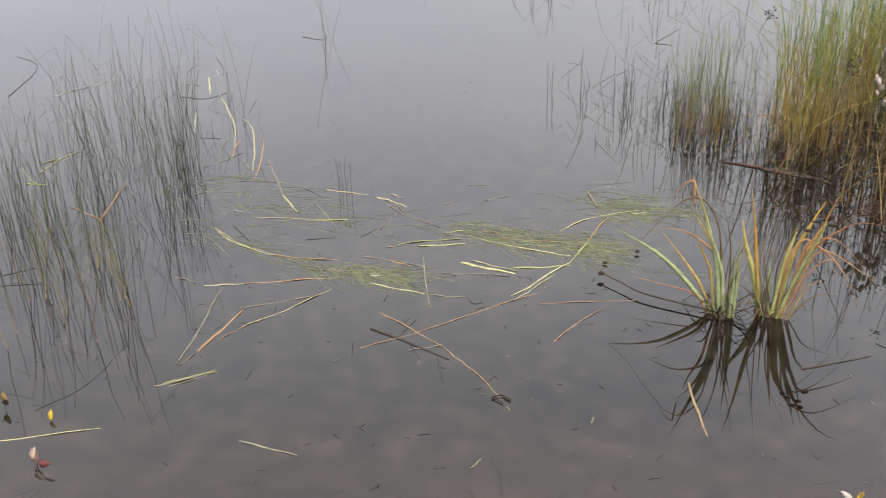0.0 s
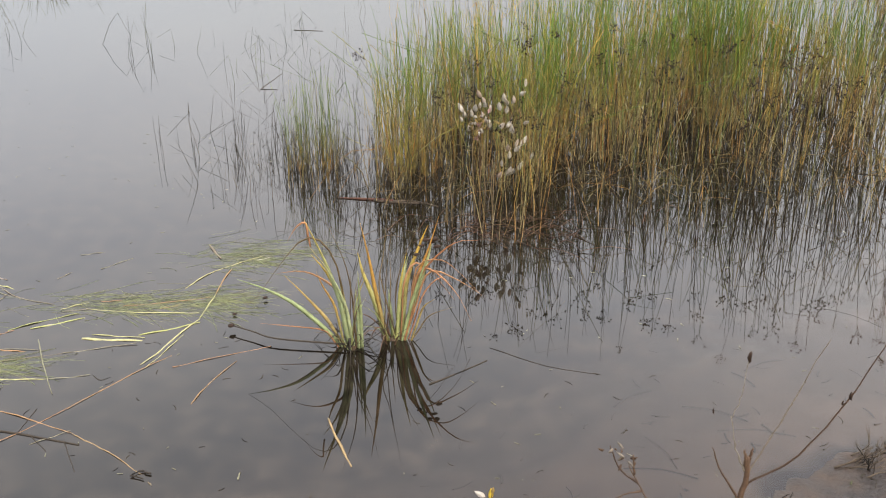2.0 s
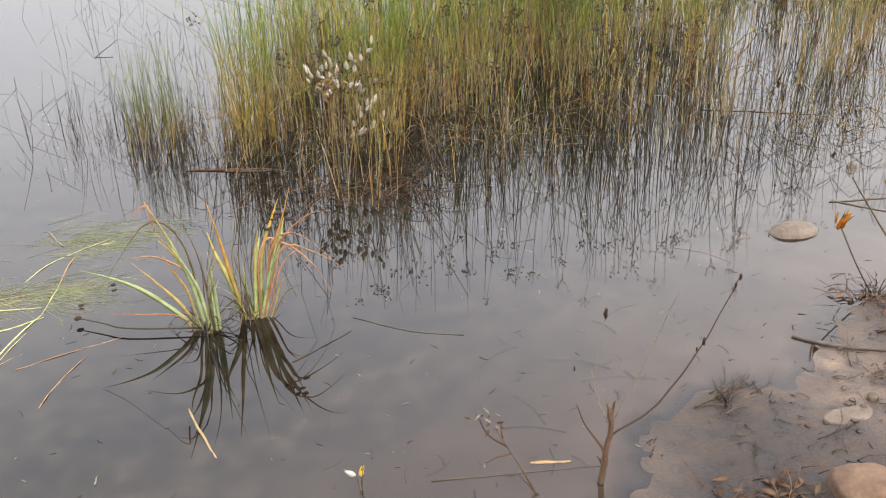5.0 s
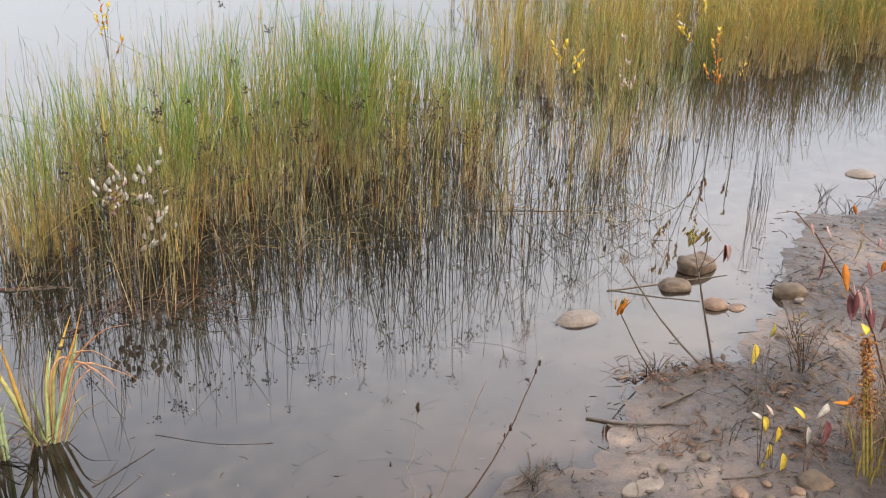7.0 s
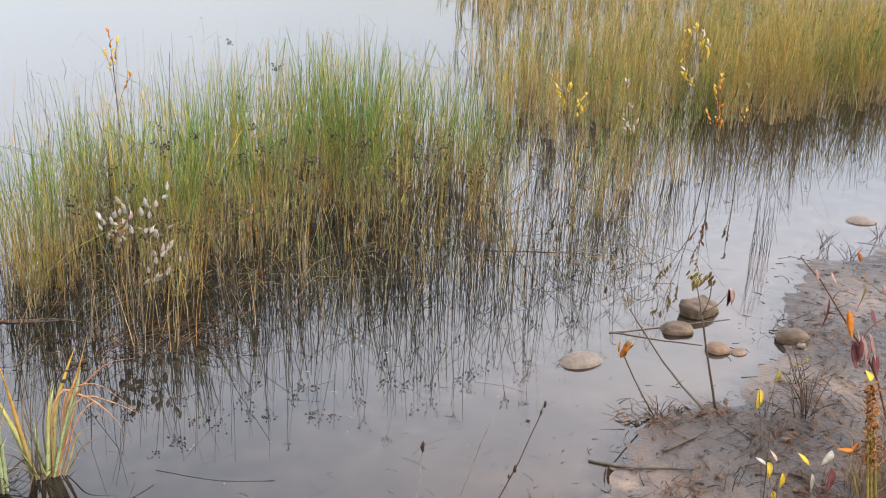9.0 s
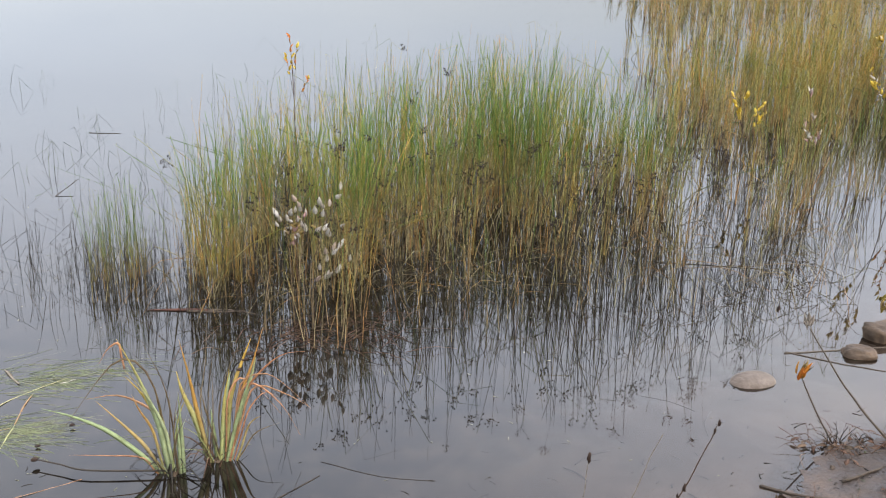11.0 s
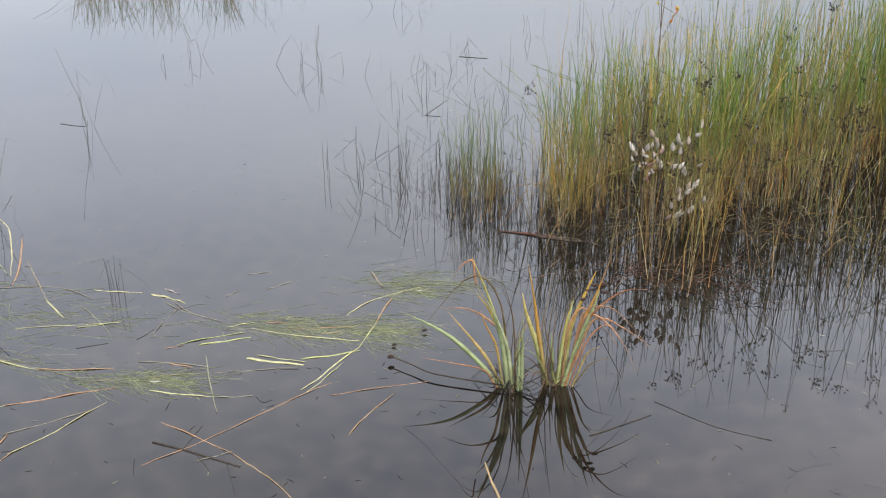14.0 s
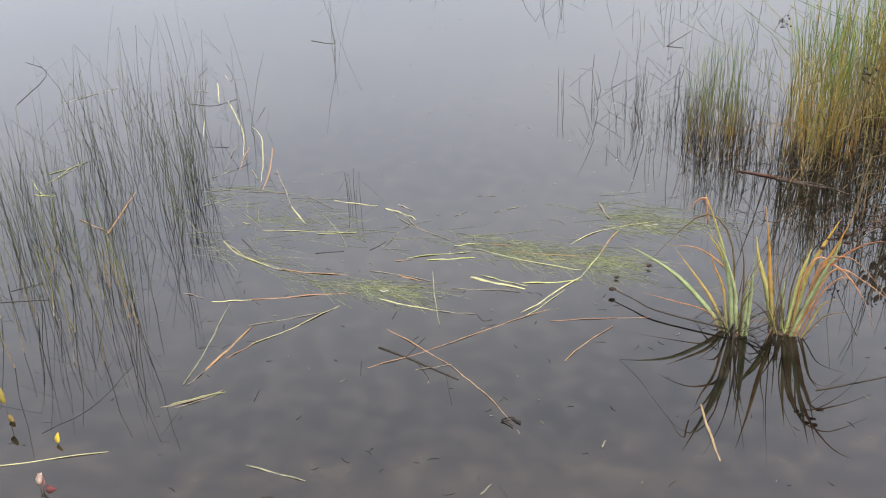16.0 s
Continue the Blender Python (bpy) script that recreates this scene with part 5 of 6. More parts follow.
willow_leaf(0.314, 0.143, 0.312, 0.174)
willow_leaf(0.394, 0.317, 0.411, 0.332)
sapling("willow_sapling", (1.93, 4.98, -0.05), [(1.90, 5.0, 0.16), (1.82, 5.0, 0.33)], [(1.788, 5.0, 0.37), (1.847, 5.0, 0.33), (1.915, 5.0, 0.25)], M_LEAF_W, M_BARK, "thin sapling with few white and orange leaves", rng, 0.045, 0.02, 4, second=M_LEAF_O, extra_label="orange leaf", alter=0.4)
sapling("willow_sapling", (3.70, 4.75, -0.05), [(3.64, 4.75, 0.4), (3.52, 4.75, 0.78)], [(3.438, 4.75, 0.87), (3.548, 4.75, 0.80), (3.42, 4.75, 0.70), (3.449, 4.75, 0.63), (3.558, 4.75, 0.87), (3.60, 4.75, 0.82), (3.50, 4.75, 0.90)], M_LEAF_Y, M_BARK, "tall sapling with pale yellow autumn leaves in the rushes", rng, 0.032, 0.016, 10, second=M_LEAF_W, extra_label="bleached pale leaf", alter=0.35, start=0.5)
sapling("willow_sapling", (3.74, 4.73, -0.05), [(3.74, 4.74, 0.3), (3.72, 4.75, 0.52)], [(3.68, 4.75, 0.57), (3.732, 4.75, 0.36), (3.743, 4.75, 0.43), (3.644, 4.75, 0.40), (3.76, 4.74, 0.33), (3.73, 4.75, 0.62)], M_LEAF_O, M_BARK, "sapling with orange and yellow leaves at the bay", rng, 0.03, 0.015, 8, second=M_LEAF_Y, extra_label="yellow leaf", alter=0.35, start=0.4)
sapling("willow_sapling", (3.94, 4.76, -0.05), [(3.94, 4.75, 0.3), (3.93, 4.75, 0.5)], [(3.934, 4.75, 0.55), (3.93, 4.75, 0.44), (3.90, 4.75, 0.40)], M_LEAF_B, M_BARK, "low sapling with curled tan leaves at the bay", rng, 0.03, 0.014, 6, second=M_LEAF_Y, extra_label="yellow leaf", alter=0.3)
sapling("willow_sapling", (3.09, 4.58, -0.05), [(3.04, 4.6, 0.3), (3.0, 4.6, 0.52)], [(2.976, 4.6, 0.62), (3.027, 4.6, 0.49), (3.022, 4.6, 0.36), (2.976, 4.6, 0.44), (3.073, 4.6, 0.40)], M_LEAF_W, M_BARK, "sapling with pale and reddish leaves at the bay", rng, 0.032, 0.015, 6, second=M_LEAF_K, extra_label="reddish leaf", alter=0.5)
sapling("willow_sapling", (2.97, 5.18, -0.05), [(2.96, 5.2, 0.25), (2.95, 5.2, 0.42)], [(2.874, 5.2, 0.50), (2.953, 5.2, 0.49), (3.075, 5.2, 0.44), (3.10, 5.2, 0.38), (2.91, 5.2, 0.40)], M_LEAF_Y, M_BARK, "low sapling with bright yellow leaves in the rushes", rng, 0.036, 0.017, 6)
sapling("willow_sapling", (0.36, 5.9, -0.05), [(0.36, 5.9, 0.3), (0.355, 5.9, 0.6)], [(0.344, 5.9, 0.75), (0.382, 5.9, 0.69), (0.318, 5.9, 0.63), (0.456, 5.9, 0.5)], M_LEAF_Y, M_BARK, "slender sapling with yellow-orange leaves behind the rushes", rng, 0.034, 0.015, 6, second=M_LEAF_O, extra_label="orange leaf", alter=0.4)

# withered cream and brown leaves at the heart of the white-leaved willow
for i in range(34):
    at = Vector((0.222 + rng.gauss(0, 0.02), 3.565 + rng.gauss(0, 0.012), 0.31 + rng.gauss(0, 0.035)))
    g = Geo()
    leaf(g, at, (rng.uniform(-0.6, 0.6), rng.uniform(-0.5, 0.3), rng.uniform(-0.6, 1)), rng.uniform(0.018, 0.034), rng.uniform(0.009, 0.014), (rng.uniform(-1, 1), -1, 0.3), rng.uniform(0, 0.6), 5)
    part("leaf", g, (M_LEAF_K, M_LEAF_B, M_LEAF_W)[i % 3], willow, "" if i % 3 == 2 else "withered pinkish-brown leaf")

# bare forked sapling at the water's edge
fork = holder("bare_sapling", (0.714, 1.62, -0.03), "bare brown forked sapling rising from shallow water", "plant")
for name, r0, r1, mat, label, pts in (
    ("stem", 0.0072, 0.0056, M_BARK, "", [(0.712, 1.62, -0.03), (0.716, 1.62, 0.05), (0.720, 1.62, 0.09), (0.726, 1.62, 0.145), (0.720, 1.62, 0.203)]),
    ("branch", 0.0030, 0.0008, M_BARK, "", [(0.725, 1.62, 0.125), (0.744, 1.62, 0.143), (0.813, 1.62, 0.186), (0.862, 1.62, 0.256), (0.914, 1.62, 0.349), (0.960, 1.62, 0.461), (0.976, 1.62, 0.505)]),
    ("branch", 0.0032, 0.001, M_BARK, "", [(0.720, 1.62, 0.08), (0.695, 1.625, 0.125), (0.670, 1.63, 0.165), (0.649, 1.63, 0.219)]),
    ("branch", 0.0026, 0.0008, M_BARK_PALE, "pale peeled twig", [(0.721, 1.62, 0.165), (0.706, 1.62, 0.195), (0.692, 1.62, 0.232), (0.676, 1.62, 0.305)]),
    ("branch", 0.0024, 0.0007, M_BARK_PALE, "pale peeled twig", [(0.726, 1.62, 0.16), (0.742, 1.62, 0.196), (0.769, 1.62, 0.266), (0.800, 1.62, 0.347), (0.835, 1.62, 0.446), (0.852, 1.62, 0.485)]),
    ("branch", 0.0010, 0.0007, M_BARK_PALE, "", [(0.677, 1.62, 0.298), (0.690, 1.62, 0.35), (0.696, 1.62, 0.44)]),
    ("snag", 0.0045, 0.002, M_BARK, "", [(0.721, 1.618, 0.18), (0.712, 1.616, 0.222)]),
    ("snag", 0.0045, 0.002, M_BARK, "", [(0.724, 1.622, 0.175), (0.731, 1.62, 0.225)]),
    ("snag", 0.0035, 0.0015, M_BARK, "", [(0.716, 1.62, 0.05), (0.698, 1.612, 0.085)])):
    g = Geo()
    g.tube(curve_points(pts, 13, 0.0016, rng), r0, r1, 7)
    part(name, g, mat, fork, label)
for c, k in (((0.696, 1.62, 0.446), 1.3), ((0.914, 1.62, 0.352), 1.0), ((0.900, 1.62, 0.335), 0.6), ((0.641, 1.63, 0.312), 0.6), ((0.967, 1.62, 0.482), 0.7), ((0.975, 1.62, 0.50), 0.8)):
    g = Geo()
    g.lump(c, (0.0034 * k, 0.0034 * k, 0.0105 * k), 0, 0.5, c[0] * 7, 2)
    part("bud", g, M_SEED, fork, "dark dried bud")

# withered brown plant in the shallows
dry = holder("withered_plant", (0.572, 1.611, -0.02), "withered brown plant leaning out of shallow water", "plant")
for pts in ([(0.572, 1.611, -0.02), (0.53, 1.62, 0.07), (0.50, 1.628, 0.126), (0.477, 1.632, 0.173)], [(0.51, 1.626, 0.11), (0.48, 1.63, 0.10), (0.455, 1.634, 0.085)], [(0.50, 1.628, 0.126), (0.46, 1.636, 0.16), (0.434, 1.638, 0.219)], [(0.49, 1.63, 0.15), (0.484, 1.631, 0.20)], [(0.572, 1.611, -0.01), (0.55, 1.615, 0.02), (0.52, 1.618, 0.06)]):
    g = Geo()
    g.tube(curve_points(pts, 7, 0.001, rng), 0.0026, 0.0011, 5)
    part("stem", g, M_BARK, dry)
for i in range(14):
    c = Vector((0.477, 1.632, 0.175)).lerp(Vector((0.434, 1.638, 0.215)), rng.random()) + Vector((rng.gauss(0, 0.012), rng.gauss(0, 0.01), rng.gauss(0, 0.014)))
    g = Geo()
    leaf(g, c, (rng.uniform(-1, 1), rng.uniform(-1, 1), rng.uniform(-0.6, 1)), rng.uniform(0.012, 0.025), 0.006, (0, -1, 0.4), 0.4)
    part("leaf", g, M_BARK if i % 3 else M_BARK_PALE, dry, "dry curled leaf")


def seedling(base, leaves, label, stem=M_BARK):
    ob = holder("seedling", base, label, "plant", "seedlings on the mud")
    for q, mat, ln, wd, way in leaves:
        g = Geo()
        g.tube(curve_points([base, Vector(base).lerp(Vector(q), 0.6) + Vector((0, 0, 0.01)), q], 5), 0.0011, 0.0007, 4)
        part("stem", g, stem, ob)
        g = Geo()
        leaf(g, q, way, ln * 1.3, wd * 1.7, (0.2, -1, 0.5), 0.12)
        part("leaf", g, mat, ob, {M_LEAF_W: "white leaf", M_LEAF_Y: "yellow leaf", M_LEAF_O: "orange leaf"}.get(mat, ""))
    return ob


seedling((0.186, 1.688, -0.03), [((0.175, 1.688, 0.045), M_LEAF_W, 0.021, 0.0075, (-1, 0.2, 0.5)), ((0.186, 1.688, 0.04), M_LEAF_Y, 0.02, 0.007, (0.1, 0.1, 1)), ((0.19, 1.688, 0.055), M_LEAF_B, 0.012, 0.005, (0.2, 0.1, 1))], "seedling with one white and one yellow leaf in water")
seedling((-1.848, 1.397, -0.03), [((-1.85, 1.397, 0.05), M_STALK_Y, 0.034, 0.012, (-0.2, 0.1, 1)), ((-1.845, 1.397, 0.02), M_LEAF_B, 0.022, 0.010, (0.3, -0.1, -0.6))], "seedling with a yellow and a brown leaf in water")
seedling((-1.66, 1.36, -0.03), [((-1.66, 1.365, 0.002), M_LEAF_Y, 0.022, 0.009, (0, 0.2, 1))], "tiny yellow shoot standing in shallow water")
seedling((-1.571, 1.215, -0.02), [((-1.56, 1.22, 0.02), M_LEAF_K, 0.03, 0.014, (-1, 0.3, 0.4)), ((-1.575, 1.215, 0.02), M_LEAF_W, 0.025, 0.011, (0.3, 0.2, 1)), ((-1.55, 1.21, 0.02), M_LEAF_R, 0.025, 0.012, (1, 0, 0.2))], "small reddish seedling at the near bank", M_REDBARK)
DOWN = (0.05, -0.1, -1)
seedling((1.70, 1.70, 0.0), [((1.655, 1.738, 0.375), M_LEAF_Y, 0.05, 0.017, DOWN), ((1.68, 1.716, 0.40), M_STALK_Y, 0.03, 0.01, (0.3, -0.1, 1)), ((1.69, 1.703, 0.175), M_LEAF_Y, 0.046, 0.016, (0.3, -0.1, -1)), ((1.722, 1.679, 0.150), M_LEAF_Y, 0.040, 0.014, DOWN)], "thin seedling hung with bright yellow leaves on mud")
seedling((1.725, 1.675, 0.0), [((1.71, 1.689, 0.095), M_LEAF_Y, 0.042, 0.015, DOWN), ((1.738, 1.664, 0.075), M_LEAF_Y, 0.055, 0.017, (0.1, -0.1, -1)), ((1.70, 1.69, 0.04), M_STALK_Y, 0.045, 0.015, DOWN), ((1.69, 1.705, 0.165), M_LEAF_W, 0.03, 0.006, (-1, 0.2, 0.8)), ((1.71, 1.69, 0.18), M_LEAF_W, 0.03, 0.006, (-0.6, 0.2, 1))], "small seedling with yellow hanging leaves on mud")
seedling((1.78, 1.62, 0.0), [((1.771, 1.629, 0.17), M_LEAF_W, 0.05, 0.014, (0.15, -0.1, -1)), ((1.765, 1.635, 0.19), M_LEAF_Y, 0.04, 0.008, (-0.5, 0.1, 0.6)), ((1.795, 1.602, 0.25), M_LEAF_W, 0.04, 0.018, (-0.4, 0, -0.8)), ((1.80, 1.60, 0.2), M_LEAF_R, 0.06, 0.02, DOWN)], "seedling with curled white leaves on mud", M_REDBARK)

# dead flower head on a leaning stalk, and two tall leaning stalks
gold = holder("dead_flower", (1.728, 2.256, 0.0), "leaning stalk with a dried golden-brown flower head", "plant")
g = Geo()
g.tube(curve_points([(1.728, 2.256, 0.0), (1.675, 2.29, 0.10), (1.63, 2.32, 0.20)], 7), 0.0028, 0.0022, 6)
part("stalk", g, M_TWIG_GREY, gold)
for i in range(16):
    g = Geo()
    leaf(g, (1.628 + rng.gauss(0, 0.006), 2.322 + rng.gauss(0, 0.006), 0.195 + rng.uniform(0, 0.012)), (rng.uniform(-0.5, 0.45), rng.uniform(-0.5, 0.5), 1), rng.uniform(0.035, 0.06), 0.012, (rng.uniform(-1, 1), -1, 0.2), rng.uniform(-0.5, 0.2))
    part("sepal", g, M_LEAF_B if i % 3 else M_LEAF_O, gold)
bent = holder("bare_stalk", (1.902, 2.21, 0.0), "tall bare grey stalk leaning over the water", "plant")
g = Geo()
g.tube(curve_points([(1.902, 2.21, 0.0), (1.827, 2.268, 0.09), (1.757, 2.314, 0.185), (1.664, 2.368, 0.335)], 10, 0.0015, rng), 0.0042, 0.0022, 6)
part("stalk", g, M_TWIG_GREY, bent)
for i in range(6):
    g = Geo()
    leaf(g, (1.66 + rng.gauss(0, 0.006), 2.37, 0.33 + rng.uniform(0, 0.03)), (rng.uniform(-0.5, 0.3), rng.uniform(-0.4, 0.4), 1), 0.035, 0.010, (rng.uniform(-1, 1), -1, 0.2), 0.2)
    part("bract", g, M_BARK_PALE, bent)
herb = holder("leafy_herb", (1.939, 2.225, 0.0), "upright stalk with a drooping head of olive-brown leaves", "plant")
for pts, r in (([(1.939, 2.225, 0.0), (1.905, 2.25, 0.16), (1.872, 2.277, 0.326)], 0.0045), ([(1.872, 2.277, 0.326), (1.885, 2.27, 0.38), (1.884, 2.268, 0.443)], 0.002), ([(1.872, 2.277, 0.32), (1.855, 2.29, 0.40), (1.84, 2.303, 0.44)], 0.002), ([(1.872, 2.277, 0.335), (1.905, 2.25, 0.37), (1.925, 2.238, 0.41)], 0.0018)):
    g = Geo()
    g.tube(curve_points(pts, 7, 0.001, rng), r, r * 0.6, 6)
    part("stalk", g, M_TWIG_GREY, herb)
for i in range(30):
    u = rng.random()
    c = Vector((1.884, 2.268, 0.45)).lerp(Vector((1.815, 2.31, 0.45)), u) + Vector((rng.gauss(0, 0.01), rng.gauss(0, 0.015), rng.gauss(0, 0.014)))
    g = Geo()
    leaf(g, c, (rng.uniform(-0.7, 0.4), rng.uniform(-0.5, 0.5), -1), rng.uniform(0.018, 0.034), rng.uniform(0.008, 0.013), (rng.uniform(-1, 1), -1, 0.3), 0.25)
    part("leaf", g, (M_LEAF_B, M_STALK_Y, M_BLADE_T)[i % 3], herb)
for dz, mat in ((0.0, M_LEAF_R), (0.008, M_LEAF_K)):
    g = Geo()
    leaf(g, (1.925 + dz, 2.238, 0.425), (0.15 + dz * 20, -0.1, -1), 0.062, 0.028, (0.4, -1, 0.2), 0.15)
    part("leaf", g, mat, herb, "dark red folded leaf")

# red-leaved shrub on the bank
shrub = holder("red_shrub", (2.26, 1.71, 0.03), "low dogwood shrub with dark red and pink drooping leaves", "shrub")
for r0, pts in ((0.0036, [(2.22, 1.70, 0.0), (2.138, 1.72, 0.148), (2.011, 1.72, 0.383), (1.903, 1.72, 0.516), (1.78, 1.72, 0.657), (1.694, 1.72, 0.735)]), (0.002, [(1.94, 1.72, 0.47), (1.979, 1.72, 0.521), (2.053, 1.72, 0.543)]), (0.0026, [(2.31, 1.72, 0.2), (2.27, 1.72, 0.269), (2.129, 1.72, 0.483), (2.041, 1.72, 0.633)]), (0.0018, [(2.19, 1.72, 0.5), (2.133, 1.72, 0.549), (2.023, 1.72, 0.588), (1.91, 1.72, 0.657)]), (0.003, [(2.33, 1.71, 0.0), (2.289, 1.72, 0.155), (2.186, 1.72, 0.423), (2.082, 1.72, 0.588)]), (0.0026, [(2.26, 1.71, 0.0), (2.237, 1.72, 0.053), (2.146, 1.72, 0.291), (2.074, 1.72, 0.441)]), (0.0034, [(2.40, 1.72, 0.0), (2.295, 1.72, 0.336), (2.214, 1.72, 0.555)]), (0.0016, [(1.82, 1.72, 0.61), (1.845, 1.72, 0.63), (1.90, 1.72, 0.61)])):
    g = Geo()
    g.tube(curve_points(pts, 11, 0.002, rng), r0, r0 * 0.45, 6)
    part("stem", g, M_REDBARK, shrub)


def shrub_leaf(key, a, b):
    """One hanging, curled leaf from its stalk to its tip."""
    a, b = Vector(a), Vector(b)
    mat, label = {"R": (M_LEAF_R, "dark red leaf"), "K": (M_LEAF_K, "pale pink leaf"), "O": (M_LEAF_O, "orange leaf"), "B": (M_LEAF_B, "curled brown leaf")}[key]
    g = Geo()
    leaf(g, a, b - a, (b - a).length, (b - a).length * rng.uniform(0.22, 0.34), (rng.uniform(-0.9, 0.9), -1, 0.2), rng.uniform(-0.3, 0.35), 9)
    part("leaf", g, mat, shrub, label)


shrub_leaf("R", (1.850, 1.759, 0.595), (1.865, 1.759, 0.501))
shrub_leaf("B", (1.962, 1.756, 0.622), (1.963, 1.756, 0.554))
shrub_leaf("O", (1.927, 1.726, 0.676), (1.929, 1.726, 0.642))
shrub_leaf("O", (1.874, 1.717, 0.734), (1.890, 1.717, 0.702))
shrub_leaf("R", (1.936, 1.734, 0.476), (1.944, 1.734, 0.401))
shrub_leaf("K", (1.945, 1.719, 0.494), (1.981, 1.719, 0.385))
shrub_leaf("K", (1.941, 1.695, 0.513), (1.979, 1.695, 0.425))
shrub_leaf("R", (1.987, 1.707, 0.443), (2.000, 1.707, 0.379))
shrub_leaf("K", (1.962, 1.753, 0.493), (1.975, 1.753, 0.416))
shrub_leaf("R", (1.906, 1.684, 0.506), (1.914, 1.684, 0.440))
shrub_leaf("K", (1.940, 1.684, 0.509), (1.943, 1.684, 0.427))
shrub_leaf("R", (2.068, 1.736, 0.551), (2.104, 1.736, 0.451))
shrub_leaf("R", (2.048, 1.705, 0.569), (2.049, 1.705, 0.501))
shrub_leaf("K", (2.094, 1.728, 0.575), (2.147, 1.728, 0.405))
shrub_leaf("K", (2.089, 1.722, 0.504), (2.117, 1.722, 0.433))
shrub_leaf("R", (2.070, 1.711, 0.420), (2.090, 1.711, 0.336))
shrub_leaf("K", (2.151, 1.770, 0.381), (2.180, 1.770, 0.314))
shrub_leaf("K", (2.102, 1.698, 0.578), (2.172, 1.698, 0.435))
shrub_leaf("R", (2.164, 1.717, 0.496), (2.199, 1.717, 0.411))
shrub_leaf("K", (2.082, 1.698, 0.596), (2.135, 1.698, 0.491))
shrub_leaf("K", (2.198, 1.737, 0.525), (2.263, 1.737, 0.504))
shrub_leaf("K", (2.170, 1.705, 0.424), (2.244, 1.705, 0.304))
shrub_leaf("K", (2.262, 1.712, 0.274), (2.318, 1.712, 0.187))
shrub_leaf("B", (2.141, 1.747, 0.668), (2.187, 1.747, 0.611))
shrub_leaf("O", (1.873, 1.709, 0.580), (1.891, 1.709, 0.506))
shrub_leaf("K", (1.994, 1.730, 0.627), (2.008, 1.730, 0.594))
shrub_leaf("O", (2.065, 1.761, 0.542), (2.063, 1.761, 0.505))
shrub_leaf("K", (1.721, 1.689, 0.713), (1.736, 1.689, 0.674))
shrub_leaf("K", (1.768, 1.686, 0.701), (1.780, 1.686, 0.670))
shrub_leaf("K", (2.137, 1.701, 0.414), (2.166, 1.701, 0.340))
shrub_leaf("K", (2.235, 1.749, 0.473), (2.277, 1.749, 0.397))
shrub_leaf("R", (2.211, 1.735, 0.549), (2.257, 1.735, 0.475))
shrub_leaf("O", (2.055, 1.701, 0.623), (2.069, 1.701, 0.589))
shrub_leaf("K", (2.240, 1.710, 0.420), (2.283, 1.710, 0.325))
shrub_leaf("R", (2.216, 1.696, 0.531), (2.256, 1.696, 0.423))
shrub_leaf("K", (2.276, 1.721, 0.529), (2.317, 1.721, 0.420))
shrub_leaf("K", (2.276, 1.684, 0.493), (2.318, 1.684, 0.384))
shrub_leaf("R", (2.350, 1.743, 0.388), (2.381, 1.743, 0.293))

for i in range(34):
    c = Vector((rng.uniform(2.08, 2.42), 1.72 + rng.gauss(0, 0.05), rng.uniform(0.34, 0.62)))
    shrub_leaf("KRKKRB"[i % 6], c, c + Vector((rng.gauss(0, 0.016), rng.gauss(0, 0.016), -rng.uniform(0.05, 0.095))))
for i in range(16):
    x, h = rng.uniform(2.05, 2.4), rng.uniform(0.15, 0.42)
    g = Geo()
    g.tube(curve_points([(x, 1.66 + rng.gauss(0, 0.04), 0.0), (x - rng.uniform(-0.03, 0.06), 1.67, h * 0.55), (x - rng.uniform(-0.08, 0.14), 1.68 + rng.gauss(0, 0.04), h)], 7, 0.002, rng), 0.0024, 0.001, 5)
    part("stem", g, M_BARK if i % 2 else M_REDBARK, shrub)

# tan upright stalks before the willow
for x, y, h in ((0.205, 3.36, 0.30), (0.222, 3.34, 0.34), (0.236, 3.37, 0.27), (0.262, 3.33, 0.22), (0.10, 3.32, 0.16), (0.112, 3.30, 0.14), (0.28, 3.36, 0.24), (0.09, 3.35, 0.2)):
    g = Geo()
    g.tube(curve_points([(x, y, -0.06), (x + rng.gauss(0, 0.006), y, h * 0.5), (x + rng.gauss(0.006, 0.012), y + 0.03, h)], 6, 0.001, rng), 0.0026, 0.0014, 5)
    thing("dry_stalk", g, M_BLADE_T, "upright orange-tan dry stalk standing in the water", "stalk", "dry stalks")

# dock with rusty seed stalk and yellow stems, and rusty dry grass round it
dock = holder("dock_plant", (1.93, 1.55, 0.02), "dock with rust-orange seed spike and yellow stems", "plant")
for dx in (-0.012, 0.0, 0.014):
    g = Geo()
    g.tube(curve_points([(1.935 + dx, 1.552, 0.0), (1.915 + dx, 1.572, 0.16), (1.895 + dx * 0.6, 1.592, 0.32)], 7), 0.0032, 0.0022, 6)
    part("stem", g, M_STALK_Y, dock)
g = Geo()
for i in range(330):
    u = rng.random()
    c = Vector((1.910, 1.578, 0.19)).lerp(Vector((1.885, 1.604, 0.42)), u)
    rr = 0.0105 * (1.15 - 0.7 * u)
    c += Vector((rng.gauss(0, rr), rng.gauss(0, rr), rng.gauss(0, 0.006)))
    leaf(g, c, (rng.uniform(-1, 1), rng.uniform(-1, 1), rng.uniform(-1, 0.6)), 0.011, 0.008, (0, -1, 0.4), 0.3, 3)
tagged(part("seed_spike", g, M_DOCK, dock, "rust-orange seed spike"), kind="stuff")
g = Geo()
